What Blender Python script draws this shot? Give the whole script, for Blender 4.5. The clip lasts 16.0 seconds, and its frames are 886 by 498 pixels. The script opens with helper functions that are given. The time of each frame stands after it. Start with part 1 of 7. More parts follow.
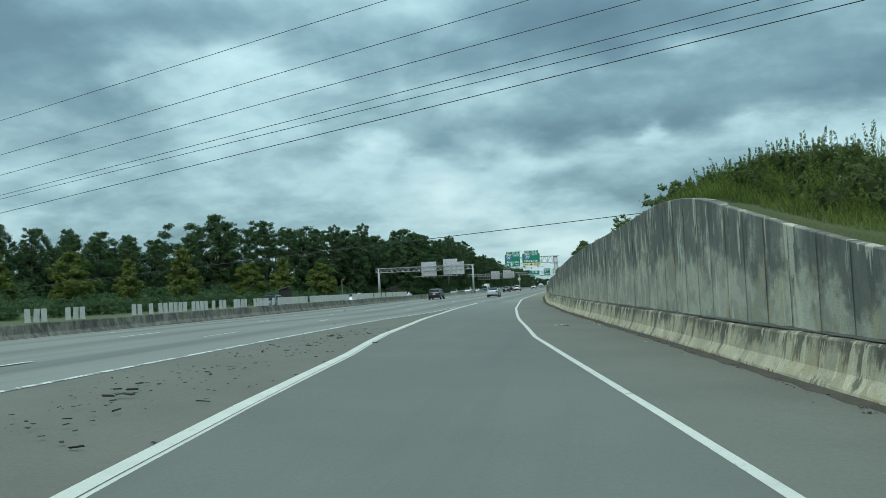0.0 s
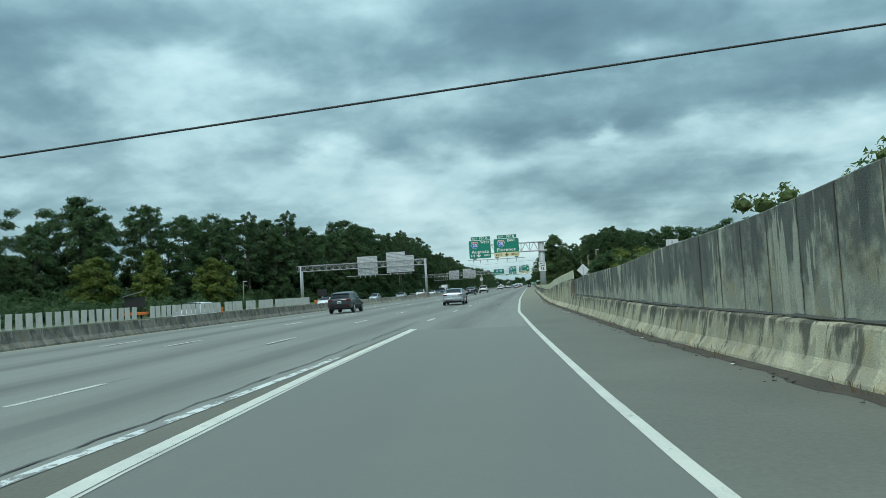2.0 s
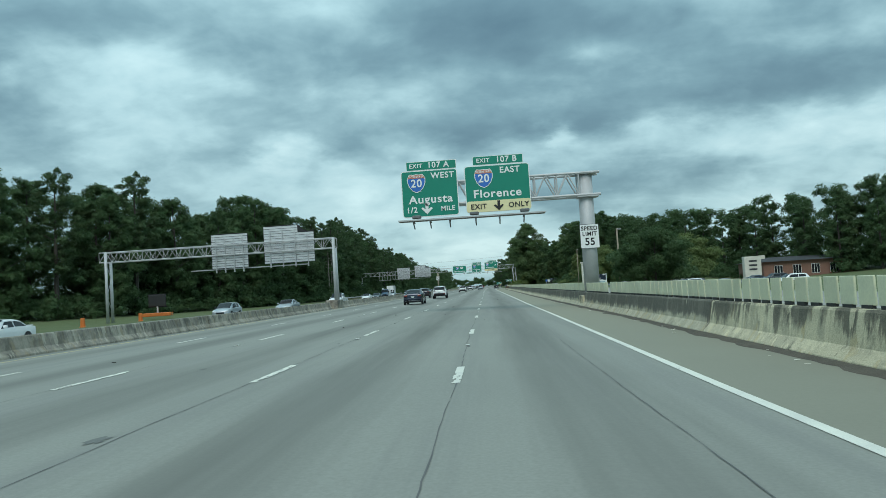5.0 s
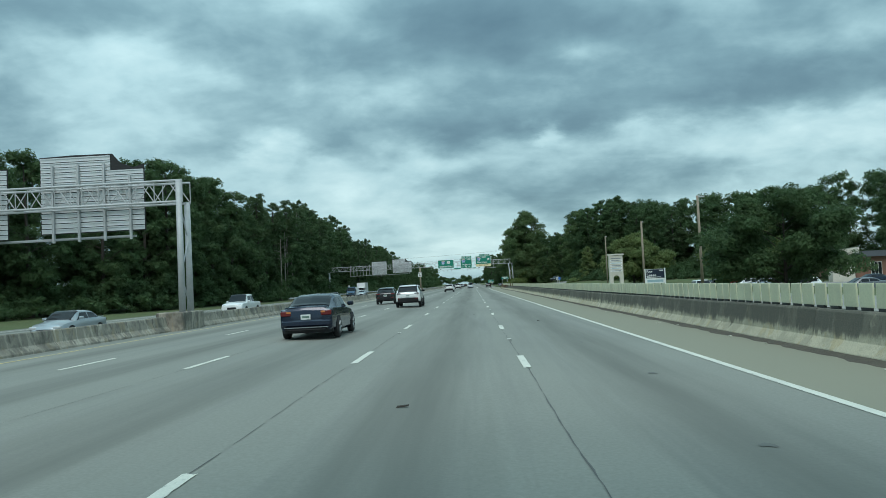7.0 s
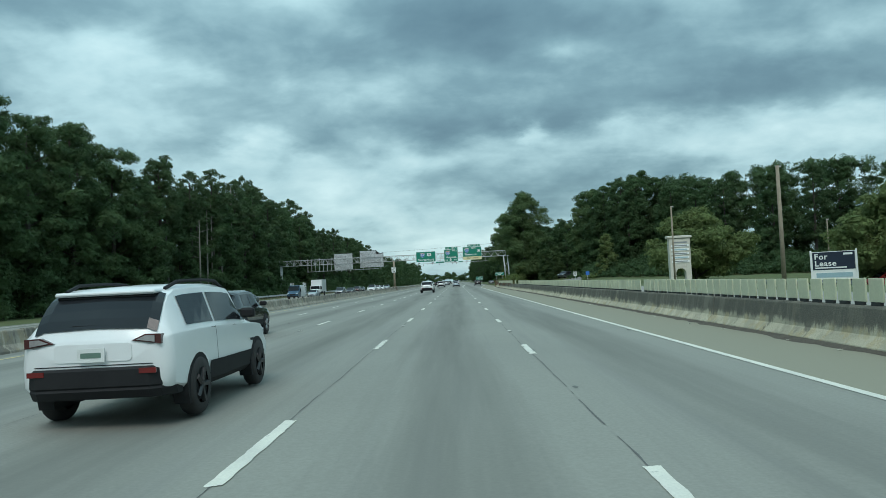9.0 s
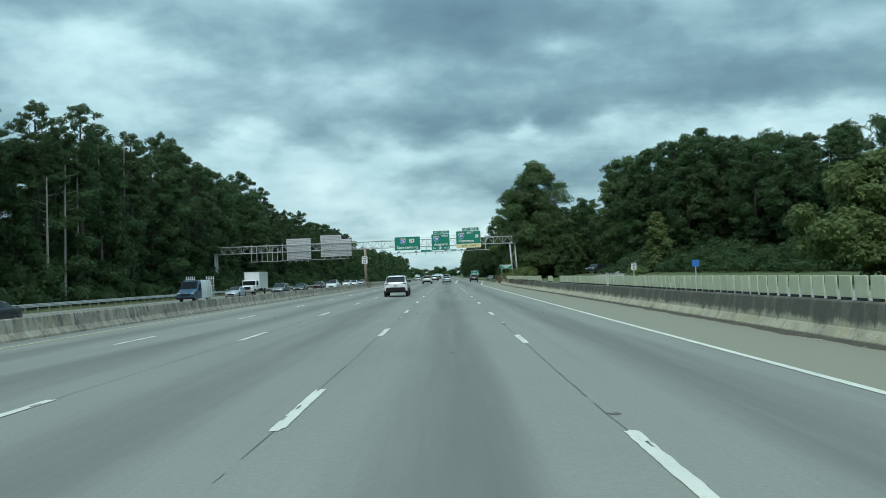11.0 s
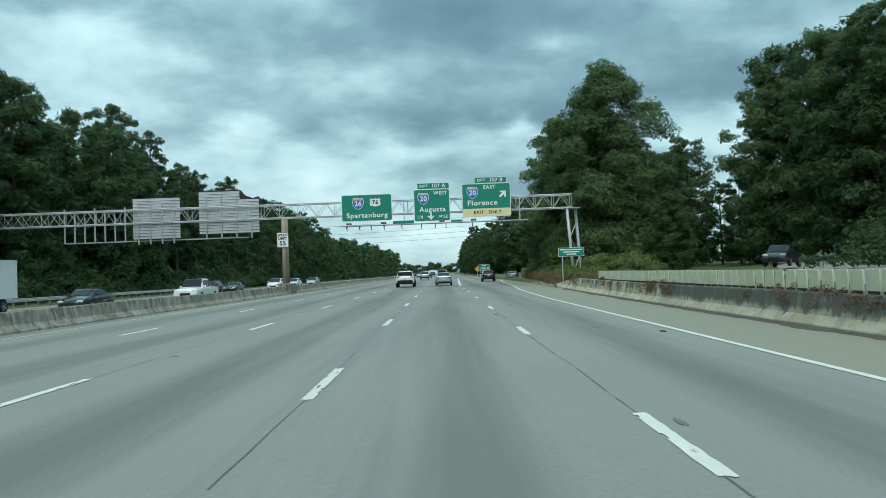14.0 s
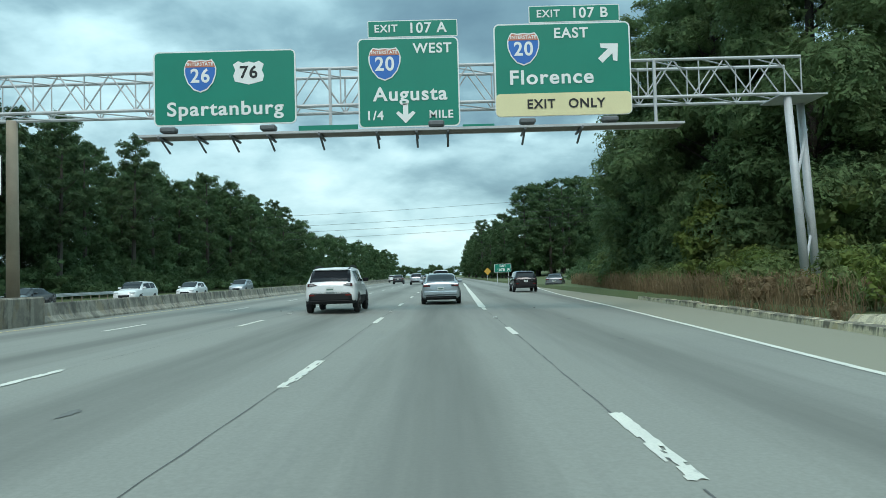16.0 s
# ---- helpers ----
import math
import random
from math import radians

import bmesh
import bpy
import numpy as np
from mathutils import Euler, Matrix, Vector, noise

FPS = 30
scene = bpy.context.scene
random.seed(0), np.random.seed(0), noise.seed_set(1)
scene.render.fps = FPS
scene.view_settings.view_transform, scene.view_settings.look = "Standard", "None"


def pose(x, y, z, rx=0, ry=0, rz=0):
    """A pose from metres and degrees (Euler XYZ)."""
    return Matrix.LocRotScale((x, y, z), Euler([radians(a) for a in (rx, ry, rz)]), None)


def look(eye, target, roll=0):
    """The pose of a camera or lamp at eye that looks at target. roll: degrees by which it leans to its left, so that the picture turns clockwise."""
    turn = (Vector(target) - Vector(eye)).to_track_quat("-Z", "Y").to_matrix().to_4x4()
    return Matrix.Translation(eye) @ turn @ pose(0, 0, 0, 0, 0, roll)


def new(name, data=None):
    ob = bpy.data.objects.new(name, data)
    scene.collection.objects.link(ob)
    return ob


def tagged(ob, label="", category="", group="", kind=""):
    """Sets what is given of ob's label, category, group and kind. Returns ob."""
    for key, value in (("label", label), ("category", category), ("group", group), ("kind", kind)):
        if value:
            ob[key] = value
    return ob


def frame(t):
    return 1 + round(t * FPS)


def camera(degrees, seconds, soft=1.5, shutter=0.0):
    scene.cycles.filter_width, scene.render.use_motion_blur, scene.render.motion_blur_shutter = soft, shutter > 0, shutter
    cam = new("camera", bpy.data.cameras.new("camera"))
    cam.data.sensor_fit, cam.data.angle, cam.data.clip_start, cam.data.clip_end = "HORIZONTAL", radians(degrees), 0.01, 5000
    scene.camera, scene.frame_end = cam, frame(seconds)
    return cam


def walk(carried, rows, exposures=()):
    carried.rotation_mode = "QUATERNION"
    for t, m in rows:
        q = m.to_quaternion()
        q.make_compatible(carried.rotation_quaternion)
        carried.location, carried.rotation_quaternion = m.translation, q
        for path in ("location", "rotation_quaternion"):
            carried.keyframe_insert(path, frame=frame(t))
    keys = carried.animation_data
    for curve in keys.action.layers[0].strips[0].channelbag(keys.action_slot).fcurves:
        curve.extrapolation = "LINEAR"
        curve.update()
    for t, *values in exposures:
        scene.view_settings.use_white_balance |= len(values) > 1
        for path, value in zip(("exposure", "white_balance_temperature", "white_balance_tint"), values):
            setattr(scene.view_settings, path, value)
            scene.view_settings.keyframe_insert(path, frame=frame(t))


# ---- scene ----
import functools

cam = camera(61.4, 16.0, soft=0.75)
PATH = [
    (0.0, (12.403, 5.445, 1.600), (12.067, 7.414, 1.707), -2.31),
    (0.5, (10.919, 18.461, 1.533), (10.608, 20.433, 1.639), -2.98),
    (1.0, (9.192, 31.405, 1.521), (8.907, 33.382, 1.625), -2.55),
    (1.5, (7.891, 44.317, 1.450), (7.635, 46.298, 1.557), -2.95),
    (2.0, (6.768, 57.193, 1.430), (6.544, 59.178, 1.538), -3.27),
    (2.5, (5.713, 70.019, 1.466), (5.519, 72.007, 1.575), -3.40),
    (3.0, (4.809, 82.621, 1.507), (4.645, 84.611, 1.615), -3.79),
    (3.5, (4.178, 94.943, 1.474), (4.036, 96.935, 1.581), -3.80),
    (6.0, (1.557, 152.384, 1.607), (1.465, 154.379, 1.710), -3.33),
    (6.5, (1.254, 164.133, 1.674), (1.173, 166.129, 1.775), -3.13),
    (7.0, (0.842, 175.936, 1.652), (0.768, 177.933, 1.748), -2.89),
    (7.5, (0.633, 187.662, 1.642), (0.573, 189.658, 1.743), -2.86),
    (8.0, (0.416, 199.477, 1.634), (0.365, 201.474, 1.733), -3.04),
    (8.5, (0.276, 211.323, 1.644), (0.235, 213.321, 1.737), -2.98),
    (9.0, (0.255, 223.167, 1.626), (0.223, 225.165, 1.713), -2.86),
    (11.5, (0.020, 282.965, 1.588), (0.017, 284.963, 1.658), -2.24),
    (12.0, (0.065, 295.107, 1.560), (0.064, 297.106, 1.629), -2.21),
    (12.5, (0.029, 307.317, 1.557), (0.029, 309.316, 1.626), -2.14),
    (13.0, (0.006, 319.489, 1.546), (0.008, 321.488, 1.613), -2.04),
    (13.5, (-0.087, 331.718, 1.517), (-0.084, 333.717, 1.583), -2.14),
    (14.0, (-0.165, 344.038, 1.505), (-0.158, 346.037, 1.567), -2.14),
    (14.5, (-0.129, 356.356, 1.514), (-0.120, 358.355, 1.574), -1.88),
    (15.0, (-0.073, 368.662, 1.491), (-0.061, 370.661, 1.551), -1.72),
    (15.5, (0.017, 380.834, 1.519), (0.033, 382.833, 1.576), -1.49),
    (16.0, (0.177, 393.316, 1.362), (0.180, 395.315, 1.433), -1.51),
]
walk(cam, [(t, look(e, g, r)) for t, e, g, r in PATH], [(0.0, -0.03), (3.5, 0.0), (9.0, -0.02), (12.0, 0.11), (14.5, 0.19), (16.0, 0.32)])

# ---------- world, sun, exposure ----------
scene.view_settings.exposure = 0.0
world = bpy.data.worlds.new("overcast_sky")
scene.world = world
world.use_nodes = True
wn, wl = world.node_tree.nodes, world.node_tree.links
wn.clear()


def wnode(kind, **sets):
    n = wn.new(kind)
    for k, v in sets.items():
        n.inputs[k].default_value = v
    return n


def wmath(op, a, b=0.0, c=None, clamp=False):
    n = wn.new("ShaderNodeMath")
    n.operation, n.use_clamp = op, clamp
    for i, v in enumerate((a, b, c)):
        if v is None:
            continue
        if isinstance(v, (int, float)):
            n.inputs[i].default_value = v
        else:
            wl.new(v, n.inputs[i])
    return n.outputs[0]


w_out, w_bg = wn.new("ShaderNodeOutputWorld"), wn.new("ShaderNodeBackground")
w_tc, w_sep, w_com = wn.new("ShaderNodeTexCoord"), wn.new("ShaderNodeSeparateXYZ"), wn.new("ShaderNodeCombineXYZ")
wl.new(w_tc.outputs["Generated"], w_sep.inputs[0])
up = wmath("MAXIMUM", w_sep.outputs[2], 0.0)
den = wmath("ADD", up, 0.34)
wl.new(wmath("DIVIDE", w_sep.outputs[0], den), w_com.inputs[0])
wl.new(wmath("DIVIDE", w_sep.outputs[1], den), w_com.inputs[1])
w_com.inputs[2].default_value = 3.7
# a stratocumulus deck: soft puffs and long rolls seen flat towards the horizon, lit from behind
w_big = wnode("ShaderNodeTexNoise", Scale=2.3, Detail=6.0, Roughness=0.5, Distortion=0.25)
w_fine = wnode("ShaderNodeTexNoise", Scale=6.2, Detail=5.0, Roughness=0.52, Distortion=0.2)
wl.new(w_com.outputs[0], w_big.inputs["Vector"])
wl.new(w_com.outputs[0], w_fine.inputs["Vector"])
deck = wmath("ADD", wmath("MULTIPLY", w_big.outputs["Fac"], 0.46), wmath("MULTIPLY", w_fine.outputs["Fac"], 0.26))
w_roll = wnode("ShaderNodeTexNoise", Scale=1.0, Detail=5.0, Roughness=0.55, Distortion=0.5)
w_map = wn.new("ShaderNodeMapping")
w_map.inputs["Scale"].default_value = (2.4, 4.2, 1.0)
w_map.inputs["Rotation"].default_value = (0, 0, -0.25)
wl.new(w_com.outputs[0], w_map.inputs[0])
wl.new(w_map.outputs[0], w_roll.inputs["Vector"])
deck = wmath("ADD", deck, wmath("MULTIPLY", w_roll.outputs["Fac"], 0.2))
deck = wmath("ADD", deck, 0.055)
low = wmath("SUBTRACT", 1.0, wmath("MULTIPLY", up, 4.5, clamp=True), clamp=True)
deck = wmath("ADD", deck, wmath("MULTIPLY", wmath("POWER", low, 1.3), 0.09))
# broad dark rolls, then breaks of the deck: azimuth, elevation, widths in degrees, strength
w_warp = wnode("ShaderNodeTexNoise", Scale=4.2, Detail=6.0, Roughness=0.55)
wl.new(w_com.outputs[0], w_warp.inputs["Vector"])
w_ws = wn.new("ShaderNodeSeparateColor")
wl.new(w_warp.outputs["Color"], w_ws.inputs[0])
az = wmath("ADD", wmath("MULTIPLY", wmath("ARCTAN2", w_sep.outputs[0], w_sep.outputs[1]), 57.3), wmath("MULTIPLY", wmath("SUBTRACT", w_ws.outputs[0], 0.5), 11.0))
el = wmath("ADD", wmath("MULTIPLY", wmath("ARCSINE", w_sep.outputs[2]), 57.3), wmath("MULTIPLY", wmath("SUBTRACT", w_ws.outputs[1], 0.5), 4.5))
ROLLS = ((-28, 19.5, 6.1, 1.5, -0.08), (-16, 16.5, 4.8, 2.4, -0.07), (-4, 18.5, 7.4, 3.5, -0.09), (4.8, 18.8, 8.7, 2.6, -0.1), (0.5, 12.4, 6.1, 1.3, -0.13), (9.3, 14.7, 7.8, 1.7, -0.06), (19, 13.2, 8.3, 1.7, -0.055),
         (27.3, 12, 5.7, 1.7, -0.07), (-19, 10.5, 2.6, 1.1, -0.06), (15, 11.9, 8.3, 0.8, -0.05), (-30, 11, 3.5, 1.7, -0.04), (-41, 17, 7, 3, -0.08), (-38, 11, 5, 1.5, -0.06))
BREAKS = ((-31, 16, 2.4, 2.4, 0.11), (-25.7, 17.4, 3.3, 2.2, 0.07), (-23, 14.5, 3.3, 2.6, 0.03), (-11.6, 14.5, 1.7, 1.6, 0.05), (-13.8, 10.5, 2.1, 1, 0.14), (6, 11.1, 1.2, 0.7, 0.14), (12.8, 9.9, 6.5, 1.1, 0.1),
          (27.8, 9.4, 5.2, 1.2, 0.1), (10.7, 16.8, 2.2, 0.7, 0.05), (28.3, 16.2, 5.2, 1.6, 0.06), (-3.6, 8.9, 8.3, 1.3, 0.07), (-7.3, 5.8, 6.5, 1.7, 0.08), (-0.5, 1.6, 13, 1.6, 0.06))
for la, le_, sa, se, amp in ROLLS + BREAKS:
    du = wmath("DIVIDE", wmath("SUBTRACT", az, float(la)), float(sa))
    dv = wmath("DIVIDE", wmath("SUBTRACT", el, float(le_)), float(se))
    g = wmath("EXPONENT", wmath("MULTIPLY", wmath("ADD", wmath("MULTIPLY", du, du), wmath("MULTIPLY", dv, dv)), -0.7))
    deck = wmath("ADD", deck, wmath("MULTIPLY", g, amp * 1.1))
w_ramp = wn.new("ShaderNodeValToRGB")
wl.new(deck, w_ramp.inputs[0])
els = w_ramp.color_ramp.elements
els[0].position, els[0].color = 0.28, (0.094, 0.184, 0.23, 1)
els[1].position, els[1].color = 0.73, (0.62, 0.85, 0.87, 1)
for pos, col in ((0.39, (0.132, 0.246, 0.294, 1)), (0.46, (0.182, 0.326, 0.374, 1)), (0.53, (0.276, 0.456, 0.502, 1)), (0.60, (0.41, 0.63, 0.672, 1))):
    e = els.new(pos)
    e.color = col
w_sky = wn.new("ShaderNodeTexSky")
w_sky.sky_type, w_sky.sun_disc = "NISHITA", False
w_sky.sun_elevation, w_sky.sun_rotation = radians(53), radians(183)
w_mul = wn.new("ShaderNodeMix")
w_mul.data_type, w_mul.blend_type = "RGBA", "ADD"
w_mul.inputs[0].default_value = 0.012
wl.new(w_ramp.outputs[0], w_mul.inputs[6])
wl.new(w_sky.outputs[0], w_mul.inputs[7])
wl.new(w_mul.outputs[2], w_bg.inputs[0])
# an overcast sky grows brighter towards the zenith
wl.new(wmath("ADD", 0.92, wmath("MULTIPLY", wmath("POWER", up, 1.6), 1.4)), w_bg.inputs[1])
wl.new(w_bg.outputs[0], w_out.inputs[0])

sun = new("sun", bpy.data.lights.new("sun", "SUN"))
sun.data.energy, sun.data.angle, sun.data.color = 1.45, radians(30), (1.0, 0.97, 0.92)
sun.matrix_world = look((-5, -95, 125), (0, 0, 0))


# ---------- materials ----------
def material(name, colour, rough=0.8, metal=0.0, other=None, scale=1.0, fine=30.0, bump=0.0, amount=0.5, streak=None, island=0.0, height=None, lanes=False, vary=0.0, glow=0.0, runs=None, fade=None, spec=0.5, coat=0.0):
    """Two scales of variation from world position; streak=(colour, scale, stretch) adds vertical runs of dirt."""
    m = bpy.data.materials.new(name)
    m.use_nodes = True
    nt = m.node_tree
    b = nt.nodes["Principled BSDF"]
    b.inputs["Roughness"].default_value, b.inputs["Metallic"].default_value = rough, metal
    b.inputs["Specular IOR Level"].default_value = spec
    b.inputs["Coat Weight"].default_value = coat
    geo = nt.nodes.new("ShaderNodeNewGeometry")

    def tex(s, detail=5.0, vec=None, roughness=0.6):
        n = nt.nodes.new("ShaderNodeTexNoise")
        n.inputs["Scale"].default_value, n.inputs["Detail"].default_value, n.inputs["Roughness"].default_value = s, detail, roughness
        nt.links.new(vec or geo.outputs["Position"], n.inputs["Vector"])
        return n.outputs["Fac"]

    def ramp(f, lo, hi):
        n = nt.nodes.new("ShaderNodeMapRange")
        n.inputs[1].default_value, n.inputs[2].default_value = lo, hi
        nt.links.new(f, n.inputs[0])
        return n.outputs[0]

    def mix(f, a, c, mode="MIX"):
        n = nt.nodes.new("ShaderNodeMix")
        n.data_type, n.blend_type = "RGBA", mode
        if isinstance(f, float):
            n.inputs[0].default_value = f
        else:
            nt.links.new(f, n.inputs[0])
        for slot, v in ((6, a), (7, c)):
            if isinstance(v, tuple):
                n.inputs[slot].default_value = (*v[:3], 1)
            else:
                nt.links.new(v, n.inputs[slot])
        return n.outputs[2]

    other = other or tuple(c * 0.72 for c in colour)
    col = mix(ramp(tex(scale), 0.35, 0.68), colour, other)
    grain = tex(fine, 3.0)
    col = mix(amount * 0.5, col, mix(ramp(grain, 0.3, 0.7), tuple(c * 0.7 for c in colour), tuple(min(1, c * 1.25) for c in colour)))
    if streak:
        vec = nt.nodes.new("ShaderNodeMapping")
        vec.inputs["Scale"].default_value = streak[2]
        nt.links.new(geo.outputs["Position"], vec.inputs[0])
        f = tex(streak[1], 6.0, vec.outputs[0], 0.7)
        if height:
            sp = nt.nodes.new("ShaderNodeSeparateXYZ")
            nt.links.new(geo.outputs["Position"], sp.inputs[0])
            add = nt.nodes.new("ShaderNodeMath")
            add.operation = "ADD"
            hr = nt.nodes.new("ShaderNodeMapRange")
            hr.inputs[1].default_value, hr.inputs[2].default_value, hr.inputs[3].default_value, hr.inputs[4].default_value = height
            nt.links.new(sp.outputs[2], hr.inputs[0])
            nt.links.new(f, add.inputs[0])
            nt.links.new(hr.outputs[0], add.inputs[1])
            f = add.outputs[0]
        col = mix(ramp(f, streak[3], streak[4]), col, streak[0])
    if runs:
        vec = nt.nodes.new("ShaderNodeMapping")
        vec.inputs["Scale"].default_value = runs[2]
        nt.links.new(geo.outputs["Position"], vec.inputs[0])
        col = mix(ramp(tex(runs[1], 4.0, vec.outputs[0], 0.65), runs[3], runs[4]), col, runs[0])
    if island:
        hue = nt.nodes.new("ShaderNodeHueSaturation")
        nt.links.new(ramp(geo.outputs["Random Per Island"], -1.0, 1.0), hue.inputs["Value"])
        n = nt.nodes.new("ShaderNodeMapRange")
        n.inputs[3].default_value, n.inputs[4].default_value = 1 - island, 1 + island
        nt.links.new(geo.outputs["Random Per Island"], n.inputs[0])
        nt.links.new(n.outputs[0], hue.inputs["Value"])
        nt.links.new(col, hue.inputs["Color"])
        col = hue.outputs[0]
    if fade:
        sp = nt.nodes.new("ShaderNodeSeparateXYZ")
        nt.links.new(geo.outputs["Position"], sp.inputs[0])
        fr_ = nt.nodes.new("ShaderNodeMapRange")
        fr_.inputs[1].default_value, fr_.inputs[2].default_value = fade[1:]
        nt.links.new(sp.outputs[1], fr_.inputs[0])
        col = mix(fr_.outputs[0], col, fade[0])
    if lanes:
        sp = nt.nodes.new("ShaderNodeSeparateXYZ")
        nt.links.new(geo.outputs["Position"], sp.inputs[0])
        wave = nt.nodes.new("ShaderNodeMath")
        wave.operation = "MULTIPLY"
        wave.inputs[1].default_value = math.tau / 3.66
        nt.links.new(sp.outputs[0], wave.inputs[0])
        cs_ = nt.nodes.new("ShaderNodeMath")
        cs_.operation = "COSINE"
        nt.links.new(wave.outputs[0], cs_.inputs[0])
        vec = nt.nodes.new("ShaderNodeMapping")
        vec.inputs["Scale"].default_value = (1.2, 0.05, 1.0)
        nt.links.new(geo.outputs["Position"], vec.inputs[0])
        ad = nt.nodes.new("ShaderNodeMath")
        ad.operation = "MULTIPLY_ADD"
        ad.inputs[1].default_value = 0.32
        nt.links.new(cs_.outputs[0], ad.inputs[0])
        nt.links.new(tex(1.0, 4.0, vec.outputs[0]), ad.inputs[2])
        # oil dropped along the middle of each lane
        col = mix(ramp(ad.outputs[0], 0.42, 1.0), col, tuple(c * 0.56 for c in colour))
    if vary:
        oi = nt.nodes.new("ShaderNodeObjectInfo")
        hv = nt.nodes.new("ShaderNodeHueSaturation")
        vr = nt.nodes.new("ShaderNodeMapRange")
        vr.inputs[3].default_value, vr.inputs[4].default_value = 1 - vary, 1 + vary
        nt.links.new(oi.outputs["Random"], vr.inputs[0])
        nt.links.new(vr.outputs[0], hv.inputs["Value"])
        nt.links.new(col, hv.inputs["Color"])
        col = hv.outputs[0]
    nt.links.new(col, b.inputs["Base Color"])
    if glow:
        # light that passes through a leaf
        tr_ = nt.nodes.new("ShaderNodeBsdfTranslucent")
        nt.links.new(col, tr_.inputs["Color"])
        mx = nt.nodes.new("ShaderNodeMixShader")
        mx.inputs[0].default_value = glow
        nt.links.new(b.outputs[0], mx.inputs[1])
        nt.links.new(tr_.outputs[0], mx.inputs[2])
        nt.links.new(mx.outputs[0], nt.nodes["Material Output"].inputs["Surface"])
    if bump:
        bn = nt.nodes.new("ShaderNodeBump")
        bn.inputs["Strength"].default_value, bn.inputs["Distance"].default_value = 0.6, bump
        nt.links.new(grain, bn.inputs["Height"])
        nt.links.new(bn.outputs[0], b.inputs["Normal"])
    return m


def leafy(name, dark, light, gaps=0.0):
    """Foliage; gaps: how many to the metre of the small holes that break a spray up into leaves."""
    m = material(name, light, 0.65, 0, dark, 0.3, max(4.0, gaps * 1.7), 0.06 if gaps else 0.0, 0.8 if gaps else 0.5, island=0.16, spec=0.15, glow=0.42)
    if gaps:
        nt = m.node_tree
        geo, n, cut = nt.nodes.new("ShaderNodeNewGeometry"), nt.nodes.new("ShaderNodeTexNoise"), nt.nodes.new("ShaderNodeMath")
        n.inputs["Scale"].default_value, n.inputs["Detail"].default_value = gaps, 2.0
        cut.operation, cut.inputs[1].default_value = "GREATER_THAN", 0.485
        clear, mx = nt.nodes.new("ShaderNodeBsdfTransparent"), nt.nodes.new("ShaderNodeMixShader")
        end = nt.nodes["Material Output"].inputs["Surface"]
        whole = end.links[0].from_socket
        nt.links.new(geo.outputs["Position"], n.inputs["Vector"])
        nt.links.new(n.outputs["Fac"], cut.inputs[0])
        nt.links.new(cut.outputs[0], mx.inputs[0])
        nt.links.new(clear.outputs[0], mx.inputs[1])
        nt.links.new(whole, mx.inputs[2])
        nt.links.new(mx.outputs[0], end)
    return m


ASPHALT = material("worn_road_concrete", (0.26, 0.262, 0.23), 0.82, 0, (0.22, 0.223, 0.198), 0.11, 22, 0.004, 0.55, lanes=True,
                   streak=((0.17, 0.171, 0.163), 0.9, (1.0, 0.03, 1.0), 0.5, 0.85), spec=0.35)
SHOULDER = material("dusty_shoulder", (0.185, 0.187, 0.156), 0.9, 0, (0.148, 0.149, 0.126), 0.3, 18, 0.006, 0.6, fade=((0.258, 0.249, 0.19), 85.0, 170.0), spec=0.3)
GORE = material("dusty_gore_asphalt", (0.178, 0.172, 0.14), 0.9, 0, (0.142, 0.138, 0.113), 0.4, 20, 0.006, 0.6, spec=0.3)
RAMP = material("ramp_asphalt", (0.172, 0.178, 0.152), 0.84, 0, (0.143, 0.148, 0.128), 0.2, 25, 0.004, 0.5, fade=((0.205, 0.212, 0.19), 40.0, 86.0),
                streak=((0.135, 0.137, 0.133), 0.5, (1.0, 0.04, 1.0), 0.5, 0.8), spec=0.35)
CHIPPED = material("chipped_white_road_paint", (0.74, 0.75, 0.72), 0.75, 0, (0.58, 0.59, 0.56), 1.2, 40, 0.0, 0.5,
                   streak=((0.24, 0.245, 0.23), 3.5, (1.0, 0.6, 1.0), 0.5, 0.55))
PAINT = material("worn_white_road_paint", (0.7, 0.69, 0.6), 0.7, 0, (0.56, 0.555, 0.5), 1.2, 40, 0.0, 0.5,
                 streak=((0.3, 0.3, 0.28), 5.0, (1.0, 0.5, 1.0), 0.6, 0.72))
YELLOW = material("worn_yellow_road_paint", (0.62, 0.5, 0.2), 0.75, 0, (0.45, 0.4, 0.25), 1.0, 30, 0.0, 0.6)


